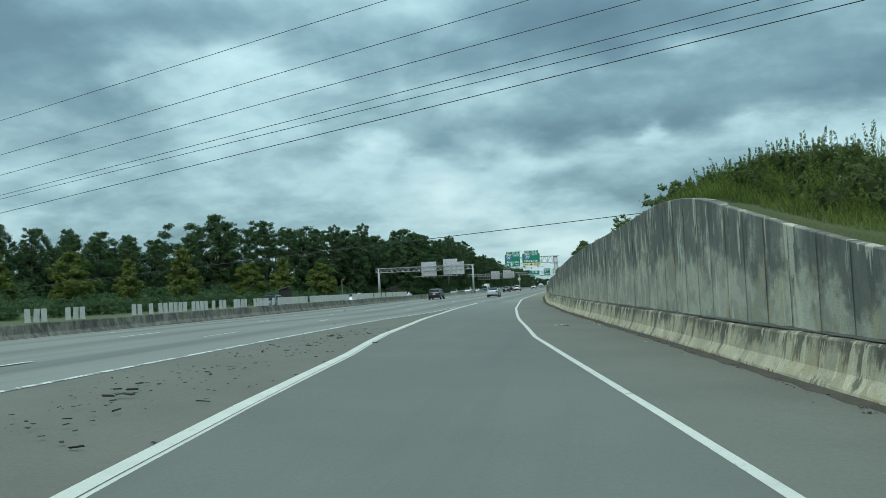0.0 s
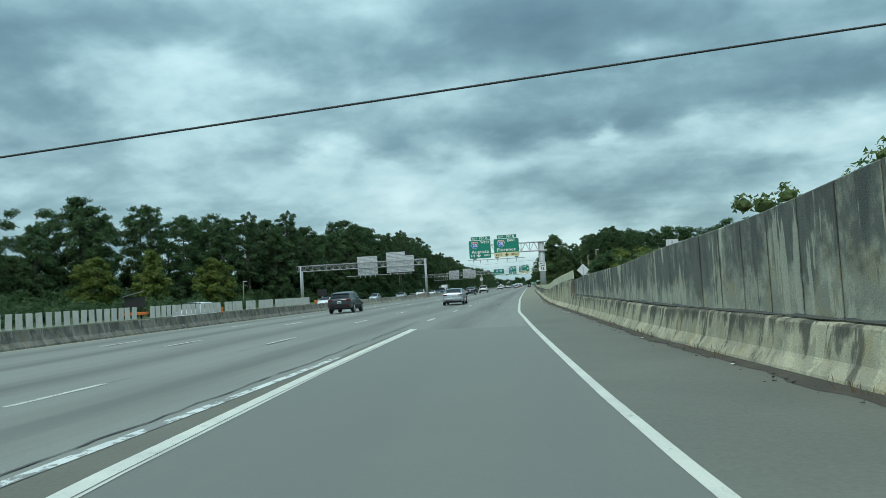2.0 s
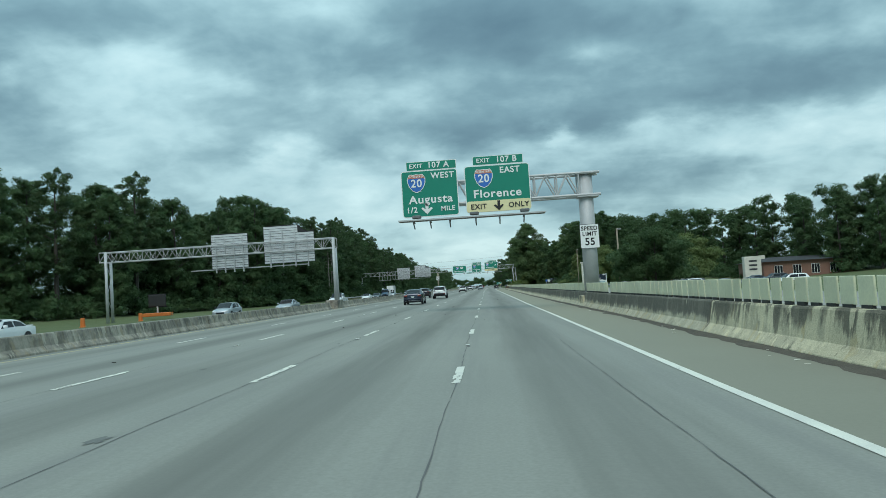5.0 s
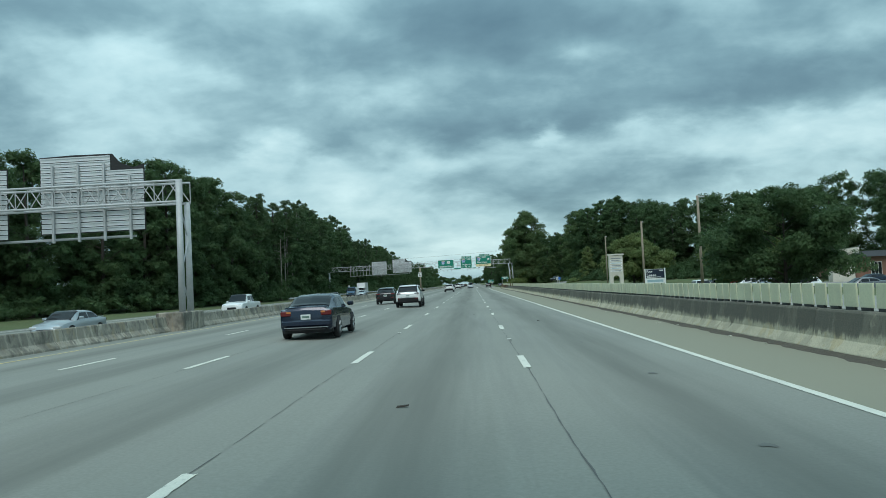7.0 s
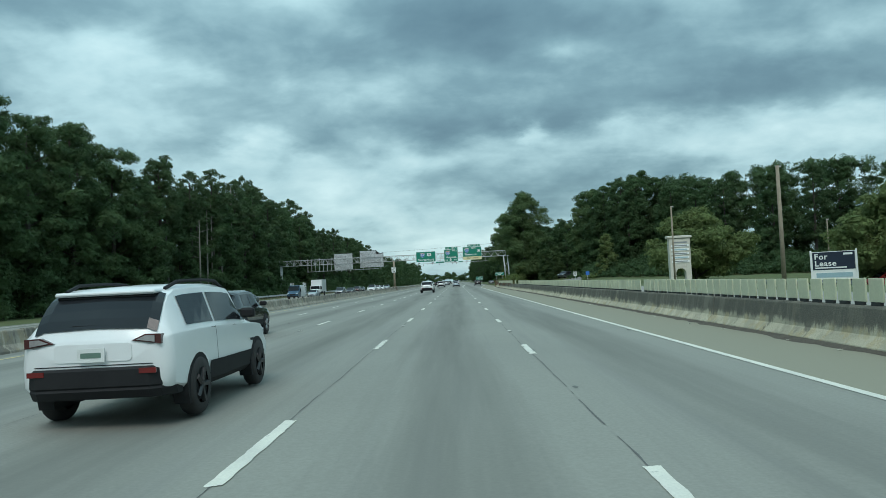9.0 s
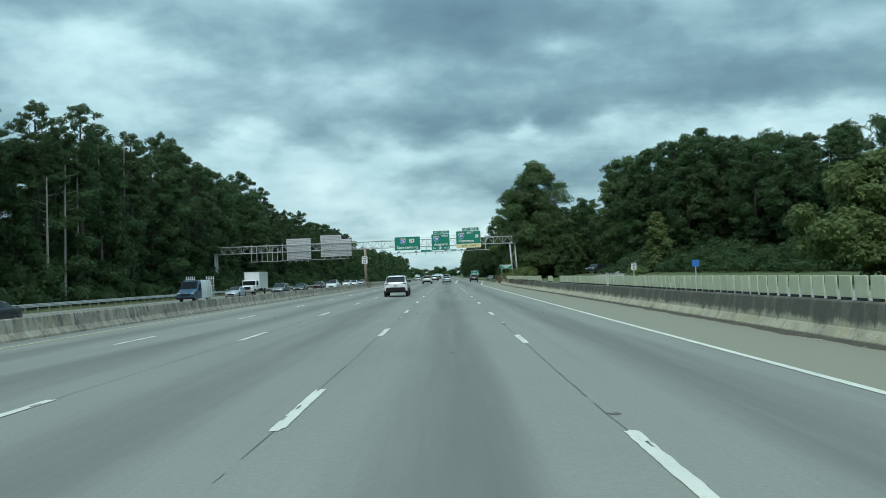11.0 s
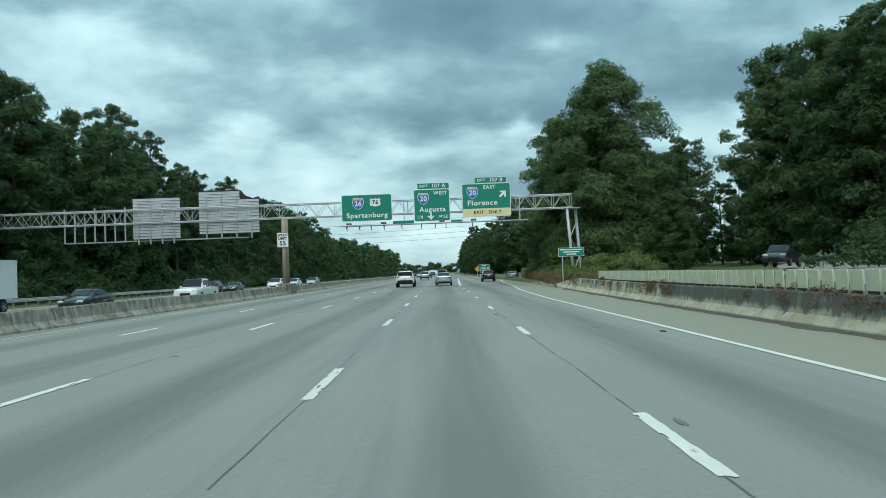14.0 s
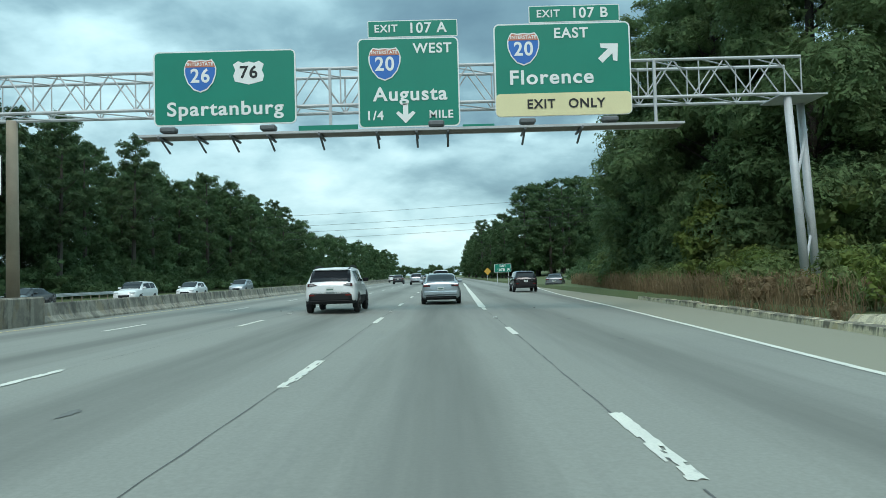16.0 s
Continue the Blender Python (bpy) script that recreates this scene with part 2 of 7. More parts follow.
def stained(name, base, mid, mildew, cover, drip, bare=0.0, vary=0.08, spread=1.7):
    """Old cast concrete: mottled cream, black mildew that grows from the top edge in drips and blotches, pale scoured patches, fine pits."""
    m = bpy.data.materials.new(name)
    m.use_nodes, m["weathers"] = True, 1
    nt = m.node_tree
    b = nt.nodes["Principled BSDF"]
    b.inputs["Roughness"].default_value, b.inputs["Specular IOR Level"].default_value = 0.92, 0.3
    geo, rise = nt.nodes.new("ShaderNodeNewGeometry"), nt.nodes.new("ShaderNodeAttribute")
    rise.attribute_name = "rise"

    def tex(scale, stretch=(1, 1, 1), detail=6.0, rough=0.6):
        mp, n = nt.nodes.new("ShaderNodeMapping"), nt.nodes.new("ShaderNodeTexNoise")
        mp.inputs["Scale"].default_value = stretch
        n.inputs["Scale"].default_value, n.inputs["Detail"].default_value, n.inputs["Roughness"].default_value = scale, detail, rough
        nt.links.new(geo.outputs["Position"], mp.inputs[0])
        nt.links.new(mp.outputs[0], n.inputs["Vector"])
        return calc("ADD", calc("MULTIPLY", n.outputs["Fac"], 2.2), -0.6)

    def calc(op, x, y):
        n = nt.nodes.new("ShaderNodeMath")
        n.operation = op
        for i, v in enumerate((x, y)):
            if isinstance(v, (int, float)):
                n.inputs[i].default_value = v
            else:
                nt.links.new(v, n.inputs[i])
        return n.outputs[0]

    def span(f, lo, hi, a=0.0, c=1.0):
        n = nt.nodes.new("ShaderNodeMapRange")
        n.interpolation_type = "SMOOTHSTEP"
        n.inputs[1].default_value, n.inputs[2].default_value, n.inputs[3].default_value, n.inputs[4].default_value = lo, hi, a, c
        nt.links.new(f, n.inputs[0])
        return n.outputs[0]

    def mix(f, x, y):
        n = nt.nodes.new("ShaderNodeMix")
        n.data_type = "RGBA"
        nt.links.new(f, n.inputs[0])
        for slot, v in ((6, x), (7, y)):
            if isinstance(v, tuple):
                n.inputs[slot].default_value = (*v, 1)
            else:
                nt.links.new(v, n.inputs[slot])
        return n.outputs[2]

    up_ = rise.outputs["Fac"]
    col = mix(span(tex(1.3), 0.36, 0.64), base, mid)
    # rusty and mossy tints
    col = mix(calc("MULTIPLY", span(tex(2.1, (1, 1, 0.5)), 0.55, 0.75), 0.5), col, tuple(c * k for c, k in zip(base, (0.85, 0.72, 0.5))))
    # blotches, thick towards the top
    blot = calc("ADD", tex(1.0, (1, 0.9, 0.75), 8.0, 0.66), calc("MULTIPLY", tex(4.5, (1, 1, 0.8)), 0.35))
    blot = calc("ADD", blot, span(up_, *cover))
    col = mix(calc("MULTIPLY", span(blot, 0.42, 0.92), 0.85), col, mildew)
    # drips from the top edge
    run = calc("ADD", tex(spread, (1, 1, 0.2), 6.0, 0.7), span(up_, *drip))
    col = mix(calc("MULTIPLY", span(run, 0.48, 0.68), 0.8), col, tuple(c * 0.85 for c in mildew))
    # pale runs where lime washed out
    pale = calc("ADD", tex(2.2, (1, 1, 0.14), 4.0, 0.62), bare)
    col = mix(calc("MULTIPLY", span(pale, 0.64, 0.72), 0.75), col, tuple(min(0.8, c * 1.2) for c in base))
    pit = tex(34.0, (1, 1, 1), 3.0)
    col = mix(calc("MULTIPLY", span(pit, 0.35, 0.8), 0.35), col, tuple(c * 0.55 for c in mid))
    oi, hv = nt.nodes.new("ShaderNodeObjectInfo"), nt.nodes.new("ShaderNodeHueSaturation")
    nt.links.new(span(oi.outputs["Random"], 0.0, 1.0, 1 - vary, 1 + vary), hv.inputs["Value"])
    nt.links.new(col, hv.inputs["Color"])
    nt.links.new(hv.outputs[0], b.inputs["Base Color"])
    bn = nt.nodes.new("ShaderNodeBump")
    bn.inputs["Strength"].default_value, bn.inputs["Distance"].default_value = 0.6, 0.012
    nt.links.new(calc("ADD", pit, calc("MULTIPLY", tex(7.0), 0.8)), bn.inputs["Height"])
    nt.links.new(bn.outputs[0], b.inputs["Normal"])
    return m


JOINT_LINE = material("dark_paint_crack", (0.1, 0.1, 0.096), 0.85, 0, (0.16, 0.16, 0.15), 3, 40)
CONCRETE = stained("stained_barrier_concrete", (0.61, 0.55, 0.385), (0.47, 0.425, 0.305), (0.105, 0.1, 0.083), (0.45, 1.0, -0.38, 0.05), (0.2, 1.0, -0.15, 0.12), 0.02)
MILDEW = stained("mildewed_barrier_concrete", (0.56, 0.515, 0.385), (0.44, 0.405, 0.305), (0.125, 0.121, 0.104), (0.42, 0.74, -0.4, 0.36), (0.35, 0.75, -0.2, 0.18), -0.3)
WALL = stained("mildewed_wall_concrete", (0.58, 0.555, 0.435), (0.42, 0.405, 0.325), (0.142, 0.146, 0.132), (0.32, 0.78, -0.5, 0.22), (0.35, 0.9, -0.3, 0.04), -0.03, 0.07, 2.4)
SOOTED = stained("sooty_median_concrete", (0.25, 0.235, 0.195), (0.19, 0.178, 0.15), (0.085, 0.083, 0.075), (0.0, 1.0, -0.16, -0.06), (0.0, 1.0, -0.16, -0.02), 0.0, 0.06)
MEDIAN = stained("weathered_median_concrete", (0.36, 0.335, 0.275), (0.27, 0.25, 0.21), (0.12, 0.115, 0.1), (0.0, 1.0, -0.16, -0.1), (0.0, 1.0, -0.16, -0.06), 0.0, 0.1)
# black put on the slat feet for the shadowed gap under each slat
SLATFOOT = material("black_slat_foot_gap", (0.03, 0.031, 0.03), 0.8, 0, (0.05, 0.05, 0.046), 3, 40)
SCREEN = material("beige_glare_screen", (0.66, 0.65, 0.46), 0.6, 0, (0.57, 0.565, 0.41), 1.5, 20, 0.0, 0.4, vary=0.06)
PADDLE = material("grey_glare_paddle", (0.46, 0.48, 0.44), 0.6, 0, (0.36, 0.38, 0.35), 2.0, 20, 0.0, 0.4)
DARKSTEEL = material("dark_grey_steel", (0.15, 0.16, 0.165), 0.6, 0.2, (0.1, 0.107, 0.11), 1.5, 30, 0.002, 0.5)
GRATING = material("rusty_walkway_grating", (0.2, 0.18, 0.145), 0.75, 0.1, (0.13, 0.118, 0.097), 2.0, 40, 0.003, 0.6)
GALV = material("galvanised_steel", (0.5, 0.515, 0.52), 0.55, 0.15, (0.4, 0.415, 0.42), 1.5, 30, 0.002, 0.5)
RUSTLEG = material("brown_stained_steel", (0.36, 0.3, 0.22), 0.65, 0.1, (0.27, 0.22, 0.16), 1.2, 30, 0.003, 0.6)
ALU = material("ribbed_aluminium_sign_back", (0.7, 0.72, 0.73), 0.45, 0.15, (0.6, 0.62, 0.63), 1.0, 20, 0.0, 0.4)
GREEN = material("green_sign_sheeting", (0.002, 0.225, 0.15), 0.45, 0, (0.002, 0.205, 0.137), 0.6, 30, 0.0, 0.2)
SIGNWHITE = material("white_sign_sheeting", (0.82, 0.84, 0.82), 0.5, 0, (0.76, 0.78, 0.76), 1.0, 30, 0.0, 0.2)
SIGNYELLOW = material("yellow_sign_sheeting", (0.78, 0.72, 0.42), 0.5, 0, (0.72, 0.66, 0.38), 1.0, 30, 0.0, 0.2)
SIGNBLUE = material("blue_shield_sheeting", (0.03, 0.16, 0.52), 0.5, 0, (0.03, 0.14, 0.46), 1.0, 30, 0.0, 0.2)
SIGNRED = material("red_shield_sheeting", (0.55, 0.2, 0.13), 0.5, 0, (0.5, 0.18, 0.12), 1.0, 30, 0.0, 0.2)
BLACK = material("black_lettering", (0.015, 0.015, 0.016), 0.55, 0, (0.02, 0.02, 0.02), 1.0, 30)
WOOD = material("weathered_pole_wood", (0.3, 0.255, 0.19), 0.9, 0, (0.22, 0.185, 0.14), 3.0, 40, 0.01, 0.7)
BARK = material("tree_bark", (0.055, 0.05, 0.043), 0.95, 0, (0.09, 0.075, 0.06), 3.0, 20, 0.02, 0.7)
GRASS = material("roadside_grass", (0.075, 0.105, 0.034), 0.95, 0, (0.112, 0.118, 0.05), 0.25, 9, 0.03, 0.7)
BANK = leafy("bank_tree_foliage", (0.085, 0.14, 0.06), (0.135, 0.2, 0.085), 9.0)
# scrub green lifted above LEAF: windscreen glare at the exit is put into it
GLAREVINE = leafy("glare_lifted_vine_and_scrub_foliage", (0.1, 0.145, 0.055), (0.175, 0.228, 0.085))
LEAF = leafy("dark_broadleaf_foliage", (0.052, 0.094, 0.042), (0.086, 0.143, 0.062), 6.5)
PINE = leafy("pine_foliage", (0.054, 0.092, 0.044), (0.09, 0.142, 0.066), 7.0)
BRIGHT = leafy("yellow_green_foliage", (0.09, 0.128, 0.034), (0.165, 0.21, 0.052))
BLADE = leafy("tall_weed_blades", (0.1, 0.145, 0.034), (0.18, 0.232, 0.055))
STALK = leafy("dark_weed_stalks", (0.06, 0.085, 0.03), (0.11, 0.14, 0.05))
DRY = leafy("dry_brown_weeds", (0.165, 0.115, 0.062), (0.26, 0.19, 0.11))
SNAG = material("bare_dead_wood", (0.3, 0.28, 0.25), 0.9, 0, (0.2, 0.185, 0.165), 3.0, 30, 0.01, 0.6)
CABLE = material("power_cable", (0.03, 0.032, 0.034), 0.6, 0, (0.04, 0.04, 0.04), 1.0, 20)


# ---------- building helpers ----------
def part(name, bm, mat, parent=None, label="", smooth=False, kind=""):
    me = bpy.data.meshes.new(name)
    bm.to_mesh(me)
    bm.free()
    return link_mesh(name, me, mat, parent, label, smooth, kind)


def weathered(ob):
    """Give each vertex its height within the piece, from which stains hang."""
    me = ob.data
    z = np.empty(len(me.vertices) * 3, np.float32)
    me.vertices.foreach_get("co", z)
    z = z[2::3]
    at_ = me.attributes.new("rise", "FLOAT", "POINT")
    at_.data.foreach_set("value", ((z - z.min()) / max(1e-6, float(z.max() - z.min()))).astype(np.float32))
    return ob


def link_mesh(name, me, mat, parent=None, label="", smooth=False, kind=""):
    if mat and not me.materials:
        me.materials.append(mat)
    if smooth:
        me.polygons.foreach_set("use_smooth", [True] * len(me.polygons))
    ob = new(name, me)
    ob.parent = parent
    if mat and mat.get("weathers"):
        weathered(ob)
    return tagged(ob, label, kind=kind)


def thing(name, m, label, category, group="", kind=""):
    ob = new(name)
    ob.empty_display_size = 0.2
    ob.matrix_world = m
    return tagged(ob, label, category, group, kind)


def box(bm, x0, x1, y0, y1, z0, z1, bevel=0.0):
    r = bmesh.ops.create_cube(bm, size=1)
    bmesh.ops.scale(bm, vec=(x1 - x0, y1 - y0, z1 - z0), verts=r["verts"])
    bmesh.ops.translate(bm, vec=((x0 + x1) / 2, (y0 + y1) / 2, (z0 + z1) / 2), verts=r["verts"])
    if bevel:
        edges = list({e for v in r["verts"] for e in v.link_edges})
        bmesh.ops.bevel(bm, geom=edges, offset=bevel, segments=1, affect="EDGES")
    return bm


def boxes(*spans, bevel=0.0):
    bm = bmesh.new()
    for s in spans:
        box(bm, *s, bevel=bevel)
    return bm


def tube(bm, a, b, r0, r1=None, n=8):
    a, b = Vector(a), Vector(b)
    r1 = r0 if r1 is None else r1
    q = (b - a).to_track_quat("Z", "Y")
    ring = []
    for p, r in ((a, r0), (b, r1)):
        ring.append([bm.verts.new(p + q @ Vector((math.cos(k * math.tau / n) * r, math.sin(k * math.tau / n) * r, 0))) for k in range(n)])
    for k in range(n):
        bm.faces.new((ring[0][k], ring[0][(k + 1) % n], ring[1][(k + 1) % n], ring[1][k]))
    bm.faces.new(ring[0][::-1])
    bm.faces.new(ring[1])
    return bm


def sweep(bm, line, profile):
    """Carry a closed profile of (side, height) along a line of (x, y, z); side is to the right of the way. profile may be a function of the index."""
    rings = []
    for i, p in enumerate(line):
        a, b = line[max(0, i - 1)], line[min(len(line) - 1, i + 1)]
        d = Vector((b[0] - a[0], b[1] - a[1], 0)).normalized()
        side = Vector((d.y, -d.x, 0))
        prof = profile(i) if callable(profile) else profile
        rings.append([bm.verts.new(Vector(p) + side * u + Vector((0, 0, h))) for u, h in prof])
    n = len(rings[0])
    for r, s in zip(rings, rings[1:]):
        for k in range(n):
            bm.faces.new((r[k], s[k], s[(k + 1) % n], r[(k + 1) % n]))
    bm.faces.new(rings[0][::-1])
    bm.faces.new(rings[-1])
    bmesh.ops.recalc_face_normals(bm, faces=bm.faces)
    return bm


def ribbon(bm, left, right, z, cols=()):
    """A strip on the pavement between two lines of (x, y), with columns at the given x."""
    rows = []
    for a, b in zip(left, right):
        row = [a[0]] + [min(max(c, a[0]), b[0]) for c in cols] + [b[0]]
        rows.append([bm.verts.new((x, a[1], road_z(x, a[1]) + z)) for x in row])
    for r, s in zip(rows, rows[1:]):
        for k in range(len(r) - 1):
            bm.faces.new((r[k], r[k + 1], s[k + 1], s[k]))
    return bm


def at(table, y):
    return float(np.interp(y, [r[0] for r in table], [r[1] for r in table]))


# ---------- the plan: lines across (x) along the road (y) ----------
EDGE = [(-120, 31), (-60, 23.3), (-20, 18.15), (0, 15.68), (11, 14.35), (16, 13.58), (24, 12.3), (32, 11.03), (39, 10.29), (45, 9.57), (52, 8.96), (66, 7.85), (86, 6.75), (101, 6.06), (116, 5.89), (140, 5.62), (170, 5.58),
        (186, 5.5), (215, 5.52), (360, 5.54), (385, 5.56), (403, 6.02), (412, 6.62), (424, 7.3), (445, 8.2), (470, 9.9), (500, 13.8), (540, 22), (600, 42), (700, 85)]
GOREL = [(-120, 26), (-60, 18.0), (-20, 12.3), (0, 9.5), (10.8, 8.08), (17, 7.35), (24, 6.66), (31, 5.72), (37, 5.19), (48, 4.06), (63, 2.73), (74, 2.2), (86, 2.12)]
BASE = [(-120, 33.5), (-60, 26), (-20, 20.8), (0, 18.26), (14, 16.91), (24, 15.75), (30, 15.05), (36, 14.31), (42, 13.54), (55, 11.96), (67, 10.93), (77, 9.97), (88, 9.48), (105, 8.78), (118, 8.3), (135, 8.15),
        (165, 8.15), (190, 8.1), (226, 8.15), (310, 8.7), (334, 8.7), (371, 8.72), (385, 9.0), (398, 9.4), (405, 9.75), (412, 10.2)]
WALLTOP = [(-20, 1.2), (0, 1.35), (12, 1.6), (17.3, 2.23), (20.6, 2.86), (23.7, 3.5), (26.3, 4.05), (28.6, 4.33), (31.4, 4.45), (34.6, 4.33), (37, 4.22), (43.5, 4.02), (48, 3.9), (52.5, 3.7), (58.5, 3.45), (62, 3.3), (67, 3.02),
           (70.6, 2.72), (73, 2.58), (78, 2.4), (85.5, 2.1), (94.6, 1.95), (101.5, 1.72)]
MAIN = [(-120, 13.8), (-60, 7.3), (-20, 4.5), (0, 3.43), (16, 2.75), (30, 2.33), (45, 1.96), (60, 1.83)]
MED = -15.6
RD, LD, LLD, LLLD = 1.83, -1.83, -5.49, -9.15
FAR = 1500.0
CROSS = [(-60, -0.3), (-36, -0.22), (-16, -0.16), (-15.6, -0.15), (-12.8, 0.036), (-9.15, 0.076), (-5.49, 0.105), (0, 0.0), (30, -0.576)]


def bend(y):
    """How far the main road lies to the right of its straight line before the merge."""
    return at([(-120, 12), (-60, 5.6), (-20, 2.9), (0, 1.9), (16, 1.2), (30, 0.75), (45, 0.33), (60, 0.08), (72, 0)], y)


def road_z(x, y=200.0):
    """Cross fall of the pavement: highest between the second and third lane; the main lanes roll gently beside the ramp."""
    roll = at([(-20, 0.17), (0, 0.17), (15, 0.21), (30, 0.17), (45, 0.09), (60, -0.09), (75, -0.12), (92, 0.0)], y)
    return at(CROSS, x) + roll * min(max((9.5 - x) / 4, 0), 1) * min(max((x + 14) / 5, 0), 1)


def ground_height(x, y):
    """Terrain: road level in the corridor, a bank behind the tall wall, gentle rises under the woods."""
    edge = at(BASE, y) + 0.62
    z = -0.5 if x > -36.6 else -0.3
    if x > edge:
        d = x - edge
        bank = at([(-200, 0.9), (-20, 1.0), (12, 1.4), (17, 2.05), (22, 3.0), (26, 3.85), (31, 4.2), (38, 3.95), (50, 3.5), (62, 3.0), (73, 2.3), (98, 1.2), (112, 0.3), (130, 0.0), (4000, 0.0)], y)
        z = -0.12 + max(bank + (min(d, 12) * 0.09 * min(1, bank / 2) if bank > 0.05 else 0), 0.25 + min(d, 3) * 0.02)
        rise = at([(0, 0), (362, 0), (402, 1), (900, 1), (4000, 0.4)], y)
        z += rise * min(max(d - 10, 0), 35) * 0.075
        z += min(max(d - 60, 0), 140) * 0.05
        # the car park lies lower than the road
        z -= 1.5 * at([(0, 0), (205, 0), (222, 1), (318, 1), (335, 0), (4000, 0)], y) * min(max((x - 25) / 2.5, 0), 1)
    elif x < -37.5:
        z += min(-37.5 - x, 100) * 0.012 + min(max(-x - 55, 0), 120) * 0.03
    return z


# ---------- ground, road, shoulders, paint ----------
bm = bmesh.new()
xs_left = [-3000, -1500, -700, -400, -250, -170, -120, -90, -70, -55, -45, -40, -37.5, -36.6, -33, -25, -15, -5, 0]
xs_edge = [-0.05, 0.0, 0.5, 1, 2, 3, 4, 6, 9, 12, 16, 21, 27, 34, 42, 52, 66, 85, 120, 170, 250, 400, 800, 1500, 3000]
ys = sorted(set([-2000, -900, -400, -200, -100, -60] + list(range(-40, 130, 4)) + list(range(130, 620, 12)) + [660, 720, 800, 950, 1150, 1400, 1800, 2500, 3500, 4500]))
gv = []
for y in ys:
    e = at(BASE, y) + 0.62
    gv.append([bm.verts.new((x + bend(max(y, -120)), y, ground_height(x, y))) for x in xs_left] + [bm.verts.new((e + d, y, ground_height(e + d + 0.001, y))) for d in xs_edge])
for r, s in zip(gv, gv[1:]):
    for k in range(len(xs_left) + len(xs_edge) - 1):
        bm.faces.new((r[k], r[k + 1], s[k + 1], s[k]))
tagged(part("ground", bm, GRASS, smooth=True), "patchy green and straw roadside grass", "grass", kind="structure")

yl = [-120 + 4 * k for k in range(0, 180)] + [620, 700, 900, FAR]


def strip(name, fl, fr, z, mat, y0, y1, label, category="road"):
    yy = [y0] + [y for y in yl if y0 < y < y1] + [y1]
    return tagged(part(name, ribbon(bmesh.new(), [(fl(y), y) for y in yy], [(fr(y), y) for y in yy], z, (-36, -16, -12.8, -9.15, -5.49, 0)), mat), label, category, kind="structure")


strip("road", lambda y: MED + bend(y), lambda y: at(MAIN, y), 0.0, ASPHALT, -120, 86, "wide worn grey concrete freeway carriageway")
strip("road_after_merge", lambda y: MED, lambda y: at(EDGE, y), 0.0, ASPHALT, 86, FAR, "wide worn grey concrete freeway carriageway after the merge")
strip("road_ramp", lambda y: at(GOREL, y), lambda y: at(EDGE, y), 0.004, RAMP, -120, 86, "smooth grey asphalt entrance ramp lane")
strip("road_gore", lambda y: at(MAIN, y), lambda y: at(GOREL, y), 0.0, GORE, -120, 86, "dusty brown painted gore strewn with debris")
strip("road_shoulder", lambda y: at(EDGE, y), lambda y: max(at(BASE, y), at(EDGE, y) + 0.2) if y < 412 else at(EDGE, y) + 3.0, -0.004, SHOULDER, -120, 700, "dusty paved right shoulder", "shoulder")
strip("road_opposite", lambda y: -36.5 + bend(y), lambda y: MED - 0.3 + bend(y), 0.0, ASPHALT, -120, FAR, "opposite grey freeway carriageway")


def line_strip(name, f, width, y0, y1, mat, label, z=0.008):
    yy = [y0] + [y for y in yl if y0 < y < y1] + [y1]
    return tagged(part(name, ribbon(bmesh.new(), [(f(y) - width / 2, y) for y in yy], [(f(y) + width / 2, y) for y in yy], z), mat), label, "road marking", kind="structure")


line_strip("trim_edge_line", lambda y: at(EDGE, y), 0.16, -120, 700, PAINT, "solid white painted edge line")
line_strip("trim_gore_line", lambda y: at(GOREL, y), 0.3, -120, 86.5, PAINT, "broad white painted gore line", 0.012)
line_strip("trim_gore_crack", lambda y: at(GOREL, y) + 0.085 + 0.012 * math.sin(y * 0.9), 0.018, 2, 80, JOINT_LINE, "thin dark crack along the gore line", 0.016)
line_strip("trim_main_edge_line", lambda y: at(MAIN, y), 0.18, -120, 76, CHIPPED, "worn white painted edge line", 0.008)
line_strip("trim_yellow_line", lambda y: bend(y) + -12.75, 0.13, -120, FAR, YELLOW, "worn yellow median edge line")
line_strip("trim_far_line", lambda y: bend(y) + -34, 0.15, -120, FAR, PAINT, "white edge line of the opposite carriageway")
line_strip("trim_far_yellow", lambda y: bend(y) + MED - 2.2, 0.13, -120, FAR, YELLOW, "yellow line of the opposite carriageway")
line_strip("trim_exit_line", lambda y: RD + (y - 425) * 0.02, 0.3, 425, 520, PAINT, "broad white exit gore line", 0.012)


